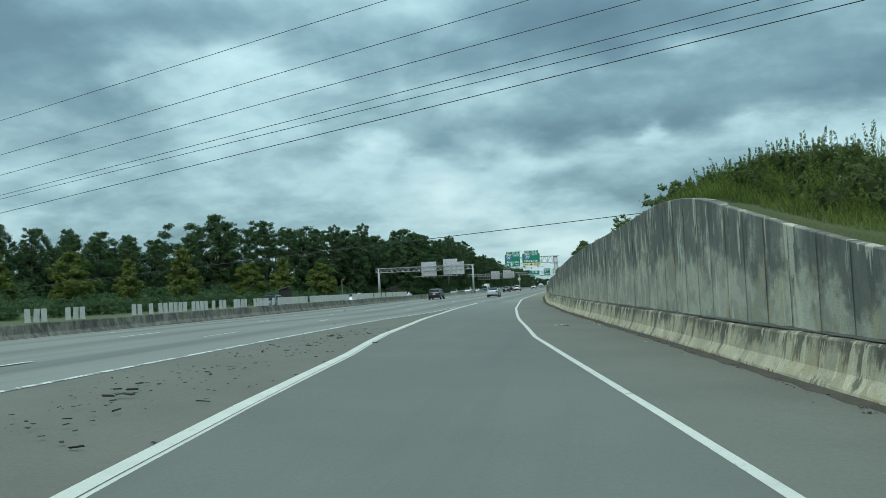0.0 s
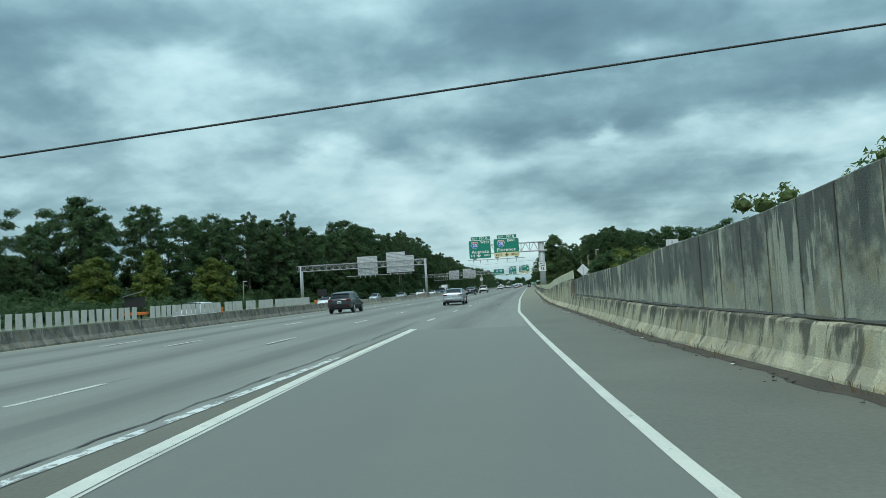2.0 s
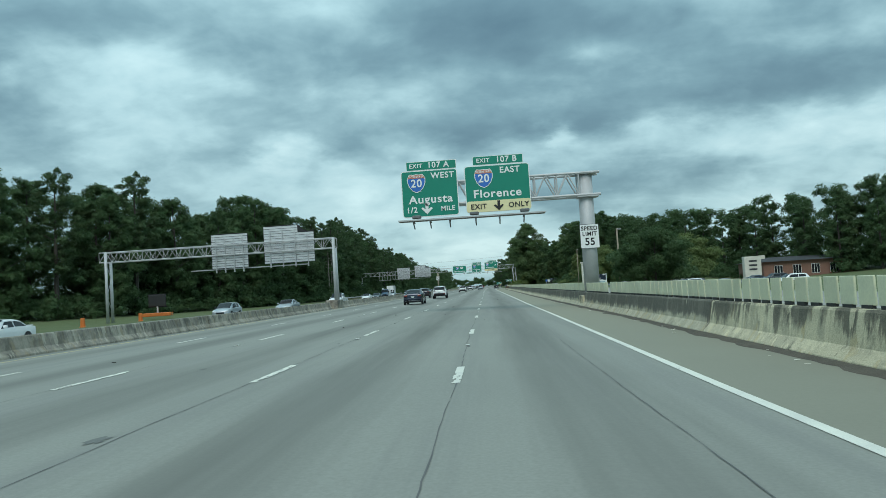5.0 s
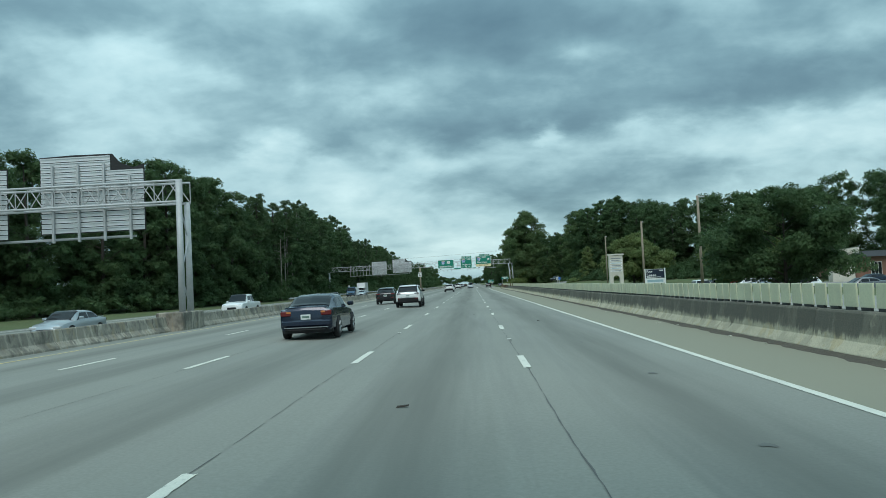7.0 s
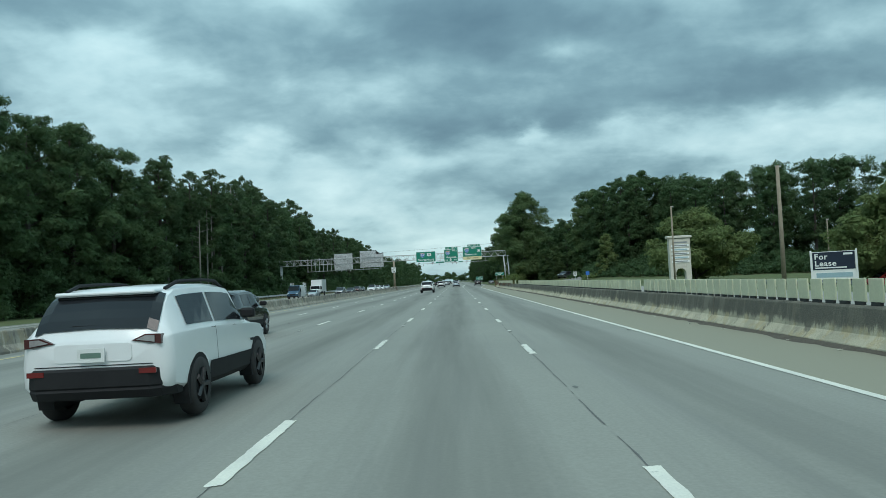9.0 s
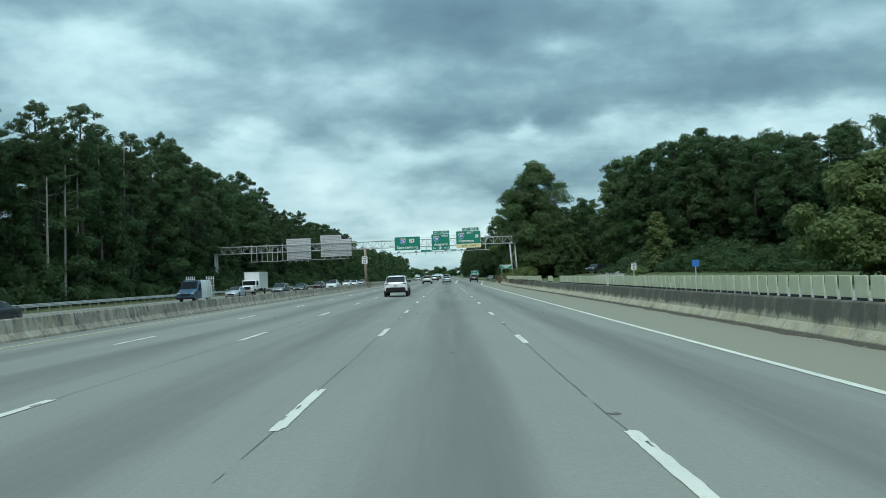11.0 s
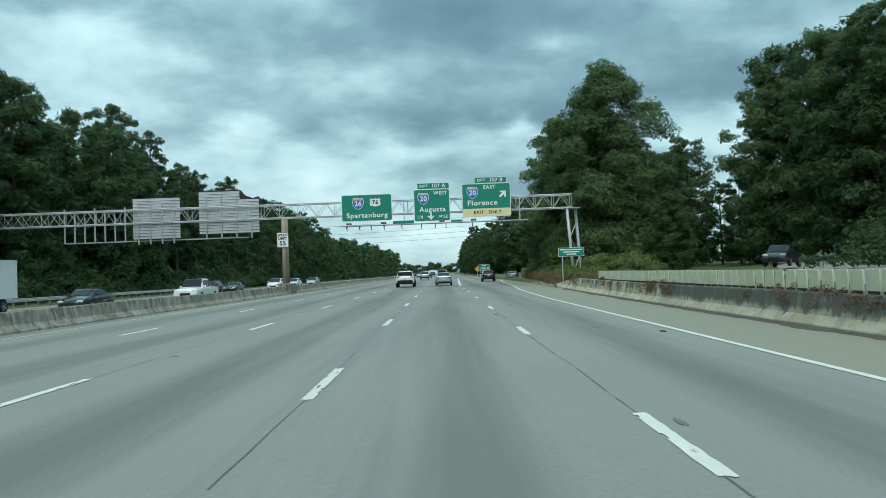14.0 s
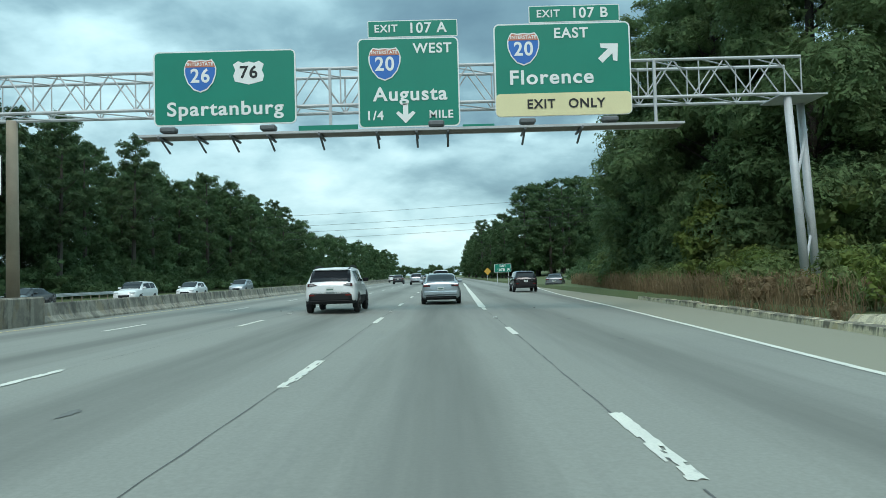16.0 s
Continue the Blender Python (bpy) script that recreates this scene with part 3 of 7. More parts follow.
def dashes(name, x, y0, y1, phase, z=0.008, period=12.19, long=2.9):
    """A broken lane line: marks of paint with torn ends, one a period."""
    top = tagged(new(name), "broken white lane line of worn paint marks", "lane line", kind="structure")
    rnd = random.Random(int(x * 100) + 7)
    k = math.ceil((y0 - phase) / period)
    shapes = []
    for s in range(5):
        b = bmesh.new()
        n = 20
        grid = [[b.verts.new((-0.075 + 0.03 * c + rnd.uniform(-0.008, 0.008), -long + long * j / n + rnd.uniform(-0.03, 0.03), 0)) for c in range(6)] for j in range(n + 1)]
        worn = (0.0, 0.03, 0.07, 0.02, 0.05)[s]
        gone = [[rnd.random() < worn * (1.8, 0.8, 0.3, 0.8, 1.8)[c] * (1.6 if j < 10 else 0.8) for c in range(5)] for j in range(n)]
        for j in range(n):
            for c in range(5):
                # paint comes off in runs
                if not (gone[j][c] or (j and gone[j - 1][c] and rnd.random() < 0.45)):
                    b.faces.new((grid[j][c], grid[j][c + 1], grid[j + 1][c + 1], grid[j + 1][c]))
        bmesh.ops.delete(b, geom=[v for v in b.verts if not v.link_faces], context="VERTS")
        me = bpy.data.meshes.new("dash")
        b.to_mesh(me)
        b.free()
        me.materials.append(PAINT)
        shapes.append(me)
    while phase + k * period < y1:
        ob = new("dash", shapes[(k * k + k // 3) % 5])
        ob.parent = top
        y = phase + k * period
        ob.location = (x + bend(y - 1.5), y, road_z(x, y) + z)
        k += 1
    return top


dashes("trim_lane_right", RD, 92, 430, 376.25, period=12.22, long=2.4)
dashes("trim_lane_own", LD, -60, 800, 380.67, period=12.37)
dashes("trim_lane_second", LLD, -60, 800, 379.9, period=12.33)
dashes("trim_lane_third", LLLD, -60, 700, 380.0, period=12.24)
for n, x in (("trim_lane_opposite", -22.4), ("trim_lane_opposite_two", -26.1), ("trim_lane_opposite_three", -29.8)):
    dashes(n, x, 40, 600, 3.0)


# ---------- barriers and walls ----------
def steps(y0, y1, d):
    n = max(1, round((y1 - y0) / d))
    return [y0 + (y1 - y0) * k / n for k in range(n + 1)]


JERSEY = [(-0.40, 0.0), (-0.38, 0.09), (-0.20, 0.30), (-0.10, 0.74), (-0.07, 0.78), (0.07, 0.78), (0.10, 0.74), (0.20, 0.30), (0.38, 0.09), (0.40, 0.0)]
SAFE = [(0.0, 0.0), (0.02, 0.09), (0.2, 0.30), (0.30, 0.80), (0.33, 0.84), (0.62, 0.84), (0.66, 0.80), (0.7, -0.2), (0.0, -0.2)]

median = tagged(new("wall_median"), "weathered concrete median barrier with mildew stains", "barrier", kind="structure")
rnd = random.Random(5)
for a in np.arange(-60, 1000, 9.14):
    y0, y1 = float(a), float(a) + 9.11
    dx, dz = rnd.uniform(-0.012, 0.012), rnd.uniform(-0.01, 0.01)
    s = 1.06
    part("barrier_section", sweep(bmesh.new(), [(MED - 0.4 + dx + bend(y), y, -0.16) for y in (y0, y1)], [(u, (h + (dz if h > 0.5 else 0)) * s) for u, h in JERSEY]), MEDIAN if a > 150 else SOOTED, median)

right = tagged(new("wall_right_barrier"), "stained cream concrete safety-shape barrier along the shoulder", "barrier", kind="structure")
cuts = steps(101.5, 412, 6.1)
for a, b in zip(cuts, cuts[1:]):
    dz, dx = rnd.uniform(-0.012, 0.012), rnd.uniform(-0.01, 0.01)
    yy = steps(a + 0.012, b - 0.012, 2.0)

    def prof(i, yy=yy, dz=dz):
        # the barrier is taller where the bank behind it is higher, and sinks away at its end
        h = at([(101, 1.76), (112, 1.5), (126, 1.06), (140, 0.9), (400, 0.84), (406, 0.6), (412, 0.3)], yy[i])
        return [(u, (z if z < 0.35 else 0.3 + (z - 0.3) * (h - 0.3) / 0.54) + (dz if z > 0.5 else 0)) for u, z in SAFE]

    part("barrier_section", sweep(bmesh.new(), [(at(BASE, y) + dx, y, road_z(9)) for y in yy], prof), MILDEW if 150 < a < 372 else CONCRETE, right)

foot = tagged(new("wall_foot_barrier"), "streaked cream concrete traffic barrier at the wall's foot", "barrier", kind="structure")
cuts = steps(-60, 101.5, 6.1)
for a, b in zip(cuts, cuts[1:]):
    yy = steps(a + 0.012, b - 0.012, 1.6)
    dz = rnd.uniform(-0.015, 0.015)

    def prof(i, dz=dz):
        return [(0.0, -0.1), (0.0, 0.0), (0.03, 0.1), (0.17, 0.32), (0.26, 0.80 + dz), (0.3, 0.84 + dz), (0.52, 0.86 + dz), (0.52, -0.1)]

    part("barrier_section", sweep(bmesh.new(), [(at(BASE, y), y, road_z(at(BASE, y))) for y in yy], prof), CONCRETE, foot)

tall = tagged(new("wall_retaining"), "tall mildew-streaked concrete retaining wall with vertical panel joints", "retaining wall", kind="structure")
cuts = [-60, -45, -30, -15, 0] + steps(0, 101.5, 1.22)[1:]
for a, b in zip(cuts, cuts[1:]):
    yy = steps(a + 0.026, b - 0.026, 0.9)
    jog = rnd.uniform(-0.012, 0.012)

    def prof(i, yy=yy, jog=jog):
        h = max(at(WALLTOP, yy[i]), 1.0)
        return [(0.44 + jog, 0.2), (0.44 + jog, h - 0.02), (0.46 + jog, h), (0.74, h), (0.76, h - 0.02), (0.76, -0.2), (0.44 + jog, -0.2)]

    part("wall_panel", sweep(bmesh.new(), [(at(BASE, y), y, road_z(at(BASE, y))) for y in yy], prof), WALL, tall)

JOINT = material("stained_wall_joint", (0.1, 0.099, 0.088), 0.95, 0, (0.13, 0.127, 0.11), 2.0, 30, 0.006, 0.6)
for y in cuts[4:]:
    h = at(WALLTOP, y) - 0.03
    w = rnd.uniform(0.004, 0.012)
    bm = bmesh.new()
    rows = []
    for k in range(9):
        z = 0.86 + (h - 0.86) * k / 8
        u = w * rnd.uniform(0.5, 1.5)
        rows.append([bm.verts.new((at(BASE, yy_) + 0.424, yy_, road_z(at(BASE, yy_)) + z)) for yy_ in (y - u, y + u)])
    for r, q in zip(rows, rows[1:]):
        bm.faces.new((r[0], r[1], q[1], q[0]))
    bmesh.ops.solidify(bm, geom=list(bm.faces), thickness=0.02)
    part("joint_filler", bm, JOINT, tall)

# dirt and the shadow gap between barrier and wall, painted as a dark strip
bm = bmesh.new()
rows = []
for y in steps(-20, 101, 0.5):
    w = rnd.uniform(0.03, 0.12)
    x, zz = at(BASE, y), road_z(at(BASE, y))
    rows.append([bm.verts.new((x + 0.44 - w, y, zz + 0.872)), bm.verts.new((x + 0.44 - w * 0.4, y, zz + 0.875 + rnd.uniform(0.0, 0.03))), bm.verts.new((x + 0.46, y, zz + 0.89 + rnd.uniform(0.0, 0.05)))])
for r, q in zip(rows, rows[1:]):
    for k in range(2):
        bm.faces.new((r[k], r[k + 1], q[k + 1], q[k]))
tagged(part("ledge_dirt", bm, JOINT), "dark dirt and painted shadow gap on the ledge at the wall's foot", "dirt", kind="stuff")

# glare screens: beige slats on the right barrier, grey paddles on the median
screen = thing("glare_screen", pose(0, 0, 0), "row of beige plastic glare screen slats on the barrier top", "glare screen")
bm = boxes((-0.02, 0.02, -0.26, 0.26, 0.07, 0.56), bevel=0.008)
box(bm, -0.035, 0.035, -0.17, 0.17, 0.0, 0.075)
for f in bm.faces:
    f.material_index = 1 if max(v.co.z for v in f.verts) < 0.0755 else 0
slat = bpy.data.meshes.new("slat")
bm.to_mesh(slat)
bm.free()
slat.materials.append(SCREEN)
slat.materials.append(SLATFOOT)
y = 102.2
while y < 391:
    h = at([(101, 1.76), (112, 1.5), (126, 1.06), (140, 0.9), (400, 0.84)], y)
    gap = (338 < y < 343) or (331 < y < 335.6) or (257.5 < y < 258.3)
    if not gap and rnd.random() > 0.012:
        ob = new("slat", slat)
        ob.parent = screen
        d = (at(BASE, y + 0.5) - at(BASE, y - 0.5))
        ob.matrix_basis = pose(at(BASE, y) + 0.48 + rnd.uniform(-0.008, 0.008), y, h - 0.18, 0, rnd.uniform(-1.2, 1.2), -math.degrees(math.atan(d)) + rnd.uniform(-1.5, 1.5))
    y += 0.61 + (0.03 if int(y / 6.1) % 2 else 0.0)

paddles = thing("median_glare_screen", pose(0, 0, 0), "broken row of upright grey glare paddles on the median barrier", "glare screen")
bm = boxes((-0.02, 0.02, -0.14, 0.14, 0.0, 0.7), bevel=0.006)
box(bm, -0.05, 0.05, -0.16, 0.16, -0.01, 0.03)
pad = bpy.data.meshes.new("paddle")
bm.to_mesh(pad)
bm.free()
pad.materials.append(PADDLE)
for y0, n, pitch in ((40.1, 3, 0.65), (43.4, 3, 0.65), (50.0, 2, 0.7), (52.1, 1, 0.7), (53.3, 6, 0.68), (58.0, 4, 0.7), (61.3, 1, 0.7), (62.6, 2, 0.7), (65.3, 4, 0.67), (69.4, 91, 0.7)):
    for k in range(n):
        y = y0 + k * pitch
        if y > 70 and rnd.random() < 0.1:
            continue
        ob = new("paddle", pad)
        ob.parent = paddles
        ob.matrix_basis = pose(MED - 0.4 + bend(y), y, 0.72, rnd.uniform(-3, 3), 0, -38 + rnd.uniform(-6, 6))


# ---------- lettering and signs ----------
def lettering(text, size, wide=1.0):
    """Text as a flat mesh, centred, in the xz plane facing -y."""
    cu = bpy.data.curves.new("text", "FONT")
    cu.body, cu.size, cu.align_x, cu.align_y = text, size, "CENTER", "CENTER"
    cu.extrude, cu.offset, cu.space_character = 0.004, size * 0.022, 1.12
    ob = new("text", cu)
    me = bpy.data.meshes.new_from_object(ob.evaluated_get(bpy.context.evaluated_depsgraph_get()))
    bpy.data.objects.remove(ob)
    me.transform(Matrix.Diagonal((wide, 1, 1, 1)))
    me.transform(pose(0, 0, 0, 90, 0, 0))
    return me


def put_text(parent, text, size, x, z, y, mat, wide=1.0, name="lettering"):
    ob = link_mesh(name, lettering(text, size, wide), mat, parent)
    ob.location = (x, y, z)
    return ob


def outline(points, y0, y1):
    """A flat plate from an outline in x, z."""
    bm = bmesh.new()
    f = bm.faces.new([bm.verts.new((x, y0, z)) for x, z in points])
    r = bmesh.ops.extrude_face_region(bm, geom=[f])
    bmesh.ops.translate(bm, vec=(0, y1 - y0, 0), verts=[v for v in r["geom"] if isinstance(v, bmesh.types.BMVert)])
    bmesh.ops.recalc_face_normals(bm, faces=bm.faces)
    return bm


def rounded(x0, x1, z0, z1, r, n=5):
    pts = []
    for cx, cz, a in ((x1 - r, z1 - r, 0), (x0 + r, z1 - r, 90), (x0 + r, z0 + r, 180), (x1 - r, z0 + r, 270)):
        for k in range(n + 1):
            w = radians(a + 90 * k / n)
            pts.append((cx + math.cos(w) * r, cz + math.sin(w) * r))
    return pts


def plate(parent, name, x0, x1, z0, z1, y, mat, border=None, r=0.2, edge=0.05, label=""):
    """A sign panel with rounded corners and, where given, a border line in front of it."""
    p = part(name, outline(rounded(x0, x1, z0, z1, r), y, y + 0.04), border or mat, parent, label)
    if border:
        part("face", outline(rounded(x0 + edge, x1 - edge, z0 + edge, z1 - edge, max(r - edge, 0.02)), y - 0.005, y), mat, p)
    return p


def interstate(parent, number, x, z, y, h):
    """A red and blue route shield."""
    half = [(0.0, -0.5), (0.2, -0.42), (0.37, -0.22), (0.46, 0.02), (0.47, 0.2), (0.42, 0.36), (0.34, 0.47), (0.17, 0.44), (0.0, 0.46)]
    full = [(a * h, b * h) for a, b in half] + [(-a * h, b * h) for a, b in half[-2:0:-1]]
    sh = part("route_shield", outline([(x + a, z + b) for a, b in full], y - 0.018, y - 0.008), SIGNWHITE, parent)
    part("shield_face", outline([(x + a * 0.92, z + b * 0.92) for a, b in full if b <= 0.37 * h] , y - 0.024, y - 0.019), SIGNBLUE, sh)
    top = [(0.44, 0.24), (0.40, 0.335), (0.325, 0.43), (0.16, 0.40), (0.0, 0.42), (-0.16, 0.40), (-0.325, 0.43), (-0.40, 0.335), (-0.44, 0.24)]
    part("shield_crown", outline([(x + a * h, z + b * h) for a, b in top], y - 0.031, y - 0.025), SIGNRED, sh)
    put_text(sh, "INTERSTATE", h * 0.13, x, z + 0.325 * h, y - 0.036, SIGNWHITE, 0.95)
    put_text(sh, number, h * 0.56, x, z - 0.03 * h, y - 0.034, SIGNWHITE, 0.95)


def arrow(parent, x, z, y, size, turn, mat):
    a = radians(turn)
    pts = [(0.0, -0.5), (0.5, 0.02), (0.36, 0.12), (0.13, -0.06), (0.13, 0.5), (-0.13, 0.5), (-0.13, -0.06), (-0.36, 0.12), (-0.5, 0.02)]
    part("arrow", outline([(x + size * (u * math.cos(a) - v * math.sin(a)), z + size * (u * math.sin(a) + v * math.cos(a))) for u, v in pts], y - 0.014, y - 0.006), mat, parent)


def truss(bm, x0, x1, z0, z1, y0, y1, bay, r=0.055, w=0.024):
    """A four-chord box truss with diagonals on its faces."""
    for z in (z0, z1):
        for y in (y0, y1):
            tube(bm, (x0, y, z), (x1, y, z), r, n=8)
    n = max(1, round(abs(x1 - x0) / bay))
    xs_ = [x0 + (x1 - x0) * k / n for k in range(n + 1)]
    for i, (a, b) in enumerate(zip(xs_, xs_[1:])):
        m = (a + b) / 2
        for y in (y0, y1):
            tube(bm, (a, y, z0), (m, y, z1), w, n=6)
            tube(bm, (m, y, z1), (b, y, z0), w, n=6)
        for z in (z0, z1):
            tube(bm, (a, y0, z), (b, y1, z), w, n=6)
    for x in xs_:
        for y in (y0, y1):
            tube(bm, (x, y, z0), (x, y, z1), w, n=6)
    return bm


def walkway(parent, x0, x1, z, y, spots):
    """The lamp shelf under the signs: rails, a dark grating, brackets."""
    for a, b, h in ((1.15, 1.05, 0.08), (0.3, 0.2, 0.06)):
        part("shelf_rail", boxes((x0, x1, y - a, y - b, z, z + h)), GALV, parent)
    part("grating", boxes((x0, x1, y - 1.045, y - 0.305, z + 0.01, z + 0.04)), GRATING, parent, "rusty brown steel grating")
    for x in spots:
        bm = bmesh.new()
        tube(bm, (x, y + 0.1, z - 0.05), (x, y - 1.25, z - 0.05), 0.05, n=6)
        tube(bm, (x, y - 0.1, z - 0.42), (x, y - 1.0, z - 0.07), 0.04, n=6)
        part("bracket", bm, DARKSTEEL, parent)


def floodlight(parent, x, z, y):
    bm = boxes((x - 0.28, x + 0.28, y - 1.2, y - 0.85, z + 0.1, z + 0.3), bevel=0.05)
    part("floodlight", bm, DARKSTEEL, parent)


def sign_back(parent, x0, x1, z0, z1, y, bend=0.0):
    """The ribbed aluminium back of a sign that faces the other way; the top planks of some are bent down at one end."""
    m = max(4, round((z1 - z0) / 0.3))
    h = (z1 - z0) / m
    for j in range(m):
        c, d = z0 + h * j, z0 + h * (j + 1)
        # the upper planks stop short where the end has come away
        b = x1 if not bend or d < z1 - bend * 0.45 else x1 - (x1 - x0) * 0.32
        bm = boxes((x0, b, y, y + 0.025, c + 0.012, d - 0.035), (x0, b, y - 0.045, y, d - 0.1, d - 0.04))
        part("sign_plank", bm, ALU, parent)
    back = [(x0 - 0.06, z0 - 0.05), (x1 + 0.06, z0 - 0.05), (x1 + 0.06, z1 - bend * 0.42 + 0.05)]
    if bend:
        back += [(x1 - (x1 - x0) * 0.1, z1 - bend * 0.5), (x1 - (x1 - x0) * 0.22, z1 - bend * 0.32), (x1 - (x1 - x0) * 0.3, z1 + 0.06)]
    back += [(x0 + (x1 - x0) * 0.3, z1 + 0.09), (x0 - 0.06, z1 + 0.03)]
    part("sign_sheeting", outline(back, y + 0.03, y + 0.05), BLACK, parent, "dark loose edge of the sign sheet")
    n = 4
    for k in range(n):
        x = x0 + (x1 - x0) * (k + 0.5) / n
        part("stiffener", boxes((x - 0.06, x + 0.06, y - 0.2, y - 0.05, z0 - 0.55, z1 - 0.5 - (bend * 0.5 if k == n - 1 else 0))), GALV, parent)


# cantilever sign over the merge
ga = thing("cantilever_sign_gantry", pose(0, 176, 0), "galvanised cantilever gantry with two green exit signs on a thick post", "sign gantry")
PX = 8.98
post = bmesh.new()
tube(post, (PX, 0.5, 0.45), (PX, 0.5, 8.1), 0.475, 0.455, 24)
part("post", post, GALV, ga, "thick round steel post", True)
part("post_cap", boxes((PX - 0.62, PX + 0.78, -0.12, 1.12, 8.1, 8.16), bevel=0.015), GALV, ga)
part("post_base", boxes((PX - 0.75, PX + 0.6, -0.3, 1.3, -0.3, 0.52), bevel=0.05), CONCRETE, ga, "concrete post base")
bm = truss(bmesh.new(), -2.3, PX - 0.45, 6.72, 8.1, -0.05, 1.05, 1.42, 0.085, 0.05)
for dy in (-0.05, 1.05):
    for z in (6.72, 8.1):
        tube(bm, (PX - 0.45, dy, z), (PX + 0.86, dy, z), 0.085, n=8)
part("truss", bm, GALV, ga)
part("post_collar", boxes((PX - 0.55, PX + 0.72, -0.16, 1.16, 6.58, 6.64), bevel=0.015), GALV, ga)
walkway(ga, -2.7, 6.3, 5.7, 0, (-1.78, -0.75, 0.45, 2.05, 3.52, 5.0))
for x in (-1.55, 1.98, 5.05):
    floodlight(ga, x, 5.72, 0)
s1 = plate(ga, "exit_sign", -2.47, 1.06, 5.98, 8.9, -0.25, GREEN, SIGNWHITE)
interstate(s1, "20", -1.51, 8.12, -0.26, 1.22)
put_text(s1, "WEST", 0.52, 0.14, 8.52, -0.27, SIGNWHITE)
put_text(s1, "Augusta", 0.7, -0.67, 7.06, -0.27, SIGNWHITE, 1.08)
put_text(s1, "1/2", 0.5, -1.88, 6.43, -0.27, SIGNWHITE)
put_text(s1, "MILE", 0.4, 0.37, 6.43, -0.27, SIGNWHITE)
arrow(s1, -0.94, 6.5, -0.26, 0.72, 0, SIGNWHITE)
p1 = plate(ga, "exit_plaque", -2.1, 1.03, 8.91, 9.47, -0.25, GREEN, SIGNWHITE, 0.05, 0.03)
put_text(p1, "EXIT", 0.37, -1.5, 9.18, -0.27, SIGNWHITE)
put_text(p1, "107 A", 0.5, -0.1, 9.19, -0.27, SIGNWHITE)
s2 = plate(ga, "exit_sign", 1.5, 5.53, 6.03, 8.95, -0.25, GREEN, SIGNWHITE)
interstate(s2, "20", 2.69, 8.15, -0.26, 1.22)
put_text(s2, "EAST", 0.52, 4.32, 8.58, -0.27, SIGNWHITE)
put_text(s2, "Florence", 0.7, 3.48, 7.16, -0.27, SIGNWHITE, 1.08)
plate(s2, "exit_only_panel", 1.53, 5.5, 6.05, 6.74, -0.262, SIGNYELLOW, None, 0.16)
put_text(s2, "EXIT", 0.44, 2.28, 6.38, -0.28, BLACK)
put_text(s2, "ONLY", 0.44, 4.75, 6.38, -0.28, BLACK)
arrow(s2, 3.52, 6.4, -0.275, 0.62, 0, BLACK)
p2 = plate(ga, "exit_plaque", 2.06, 5.19, 8.97, 9.53, -0.25, GREEN, SIGNWHITE, 0.05, 0.03)
put_text(p2, "EXIT", 0.37, 2.7, 9.24, -0.27, SIGNWHITE)
put_text(p2, "107 B", 0.5, 4.15, 9.25, -0.27, SIGNWHITE)


def speed_sign(x, y, z0, z1, number, m, label, pole=None):
    w = (z1 - z0) * 0.78 / 2
    sp = thing("speed_limit_sign", m @ pose(x, y, 0), label, "traffic sign")
    b = plate(sp, "panel", -w, w, z0, z1, 0, SIGNWHITE, BLACK, 0.08, 0.02)
    h = z1 - z0
    put_text(b, "SPEED", h * 0.24, 0, z1 - h * 0.18, -0.015, BLACK, 0.95)
    put_text(b, "LIMIT", h * 0.24, 0, z1 - h * 0.41, -0.015, BLACK, 0.95)
    put_text(b, number, h * 0.42, 0, z1 - h * 0.74, -0.015, BLACK, 0.95)
    part("mount", boxes((-0.05, 0.05, 0.04, 0.1, (pole if pole is not None else z0 + 0.1), z1 - 0.1)), GALV, sp)
    return sp


speed_sign(PX - 0.01, 175.95, 3.39, 4.88, "55", pose(0, 0, 0), "white speed limit 55 sign on the gantry post")

# sign bridge over both carriageways
gb = thing("sign_bridge_gantry", pose(0, 420.4, 0), "long galvanised truss sign bridge with three green signs", "sign gantry")
part("truss", truss(bmesh.new(), -46.5, 13.5, 7.68, 9.05, 0.0, 1.3, 1.85, 0.062, 0.027), GALV, gb)
bm = bmesh.new()
tube(bm, (13.42, 0.0, -0.3), (12.95, 0.0, 7.7), 0.165, 0.145, 14)
part("leg", bm, GALV, gb, "", True)
bm = bmesh.new()
tube(bm, (14.45, 1.3, -0.3), (14.05, 1.3, 7.7), 0.165, 0.145, 14)
part("leg", bm, GALV, gb, "", True)
part("leg_cap", boxes((12.6, 14.35, -0.2, 1.5, 7.58, 7.64), bevel=0.01), GALV, gb)
bm = bmesh.new()
for a, b in ((0.6, 2.6), (2.6, 4.6), (4.6, 6.6)):
    tube(bm, (13.2, 0, a if a != 2.6 else b), (14.25, 1.3, b if a != 2.6 else a), 0.05, n=6)
part("leg_brace", bm, GALV, gb)
for dy in (0.0, 1.3):
    bm = bmesh.new()
    tube(bm, (-16.15, dy, 0.5), (-16.15, dy, 7.7), 0.24, 0.2, 14)
    part("median_leg", bm, RUSTLEG, gb, "brown-stained galvanised leg", True)
    bm = bmesh.new()
    tube(bm, (-46.2, dy, -0.3), (-46.2, dy, 7.7), 0.22, 0.18, 12)
    part("far_leg", bm, GALV, gb, "", True)
part("median_pier", boxes((-16.75, -15.4, -0.9, 2.2, -0.2, 0.95), bevel=0.06), MEDIAN, gb, "concrete pier in the median")
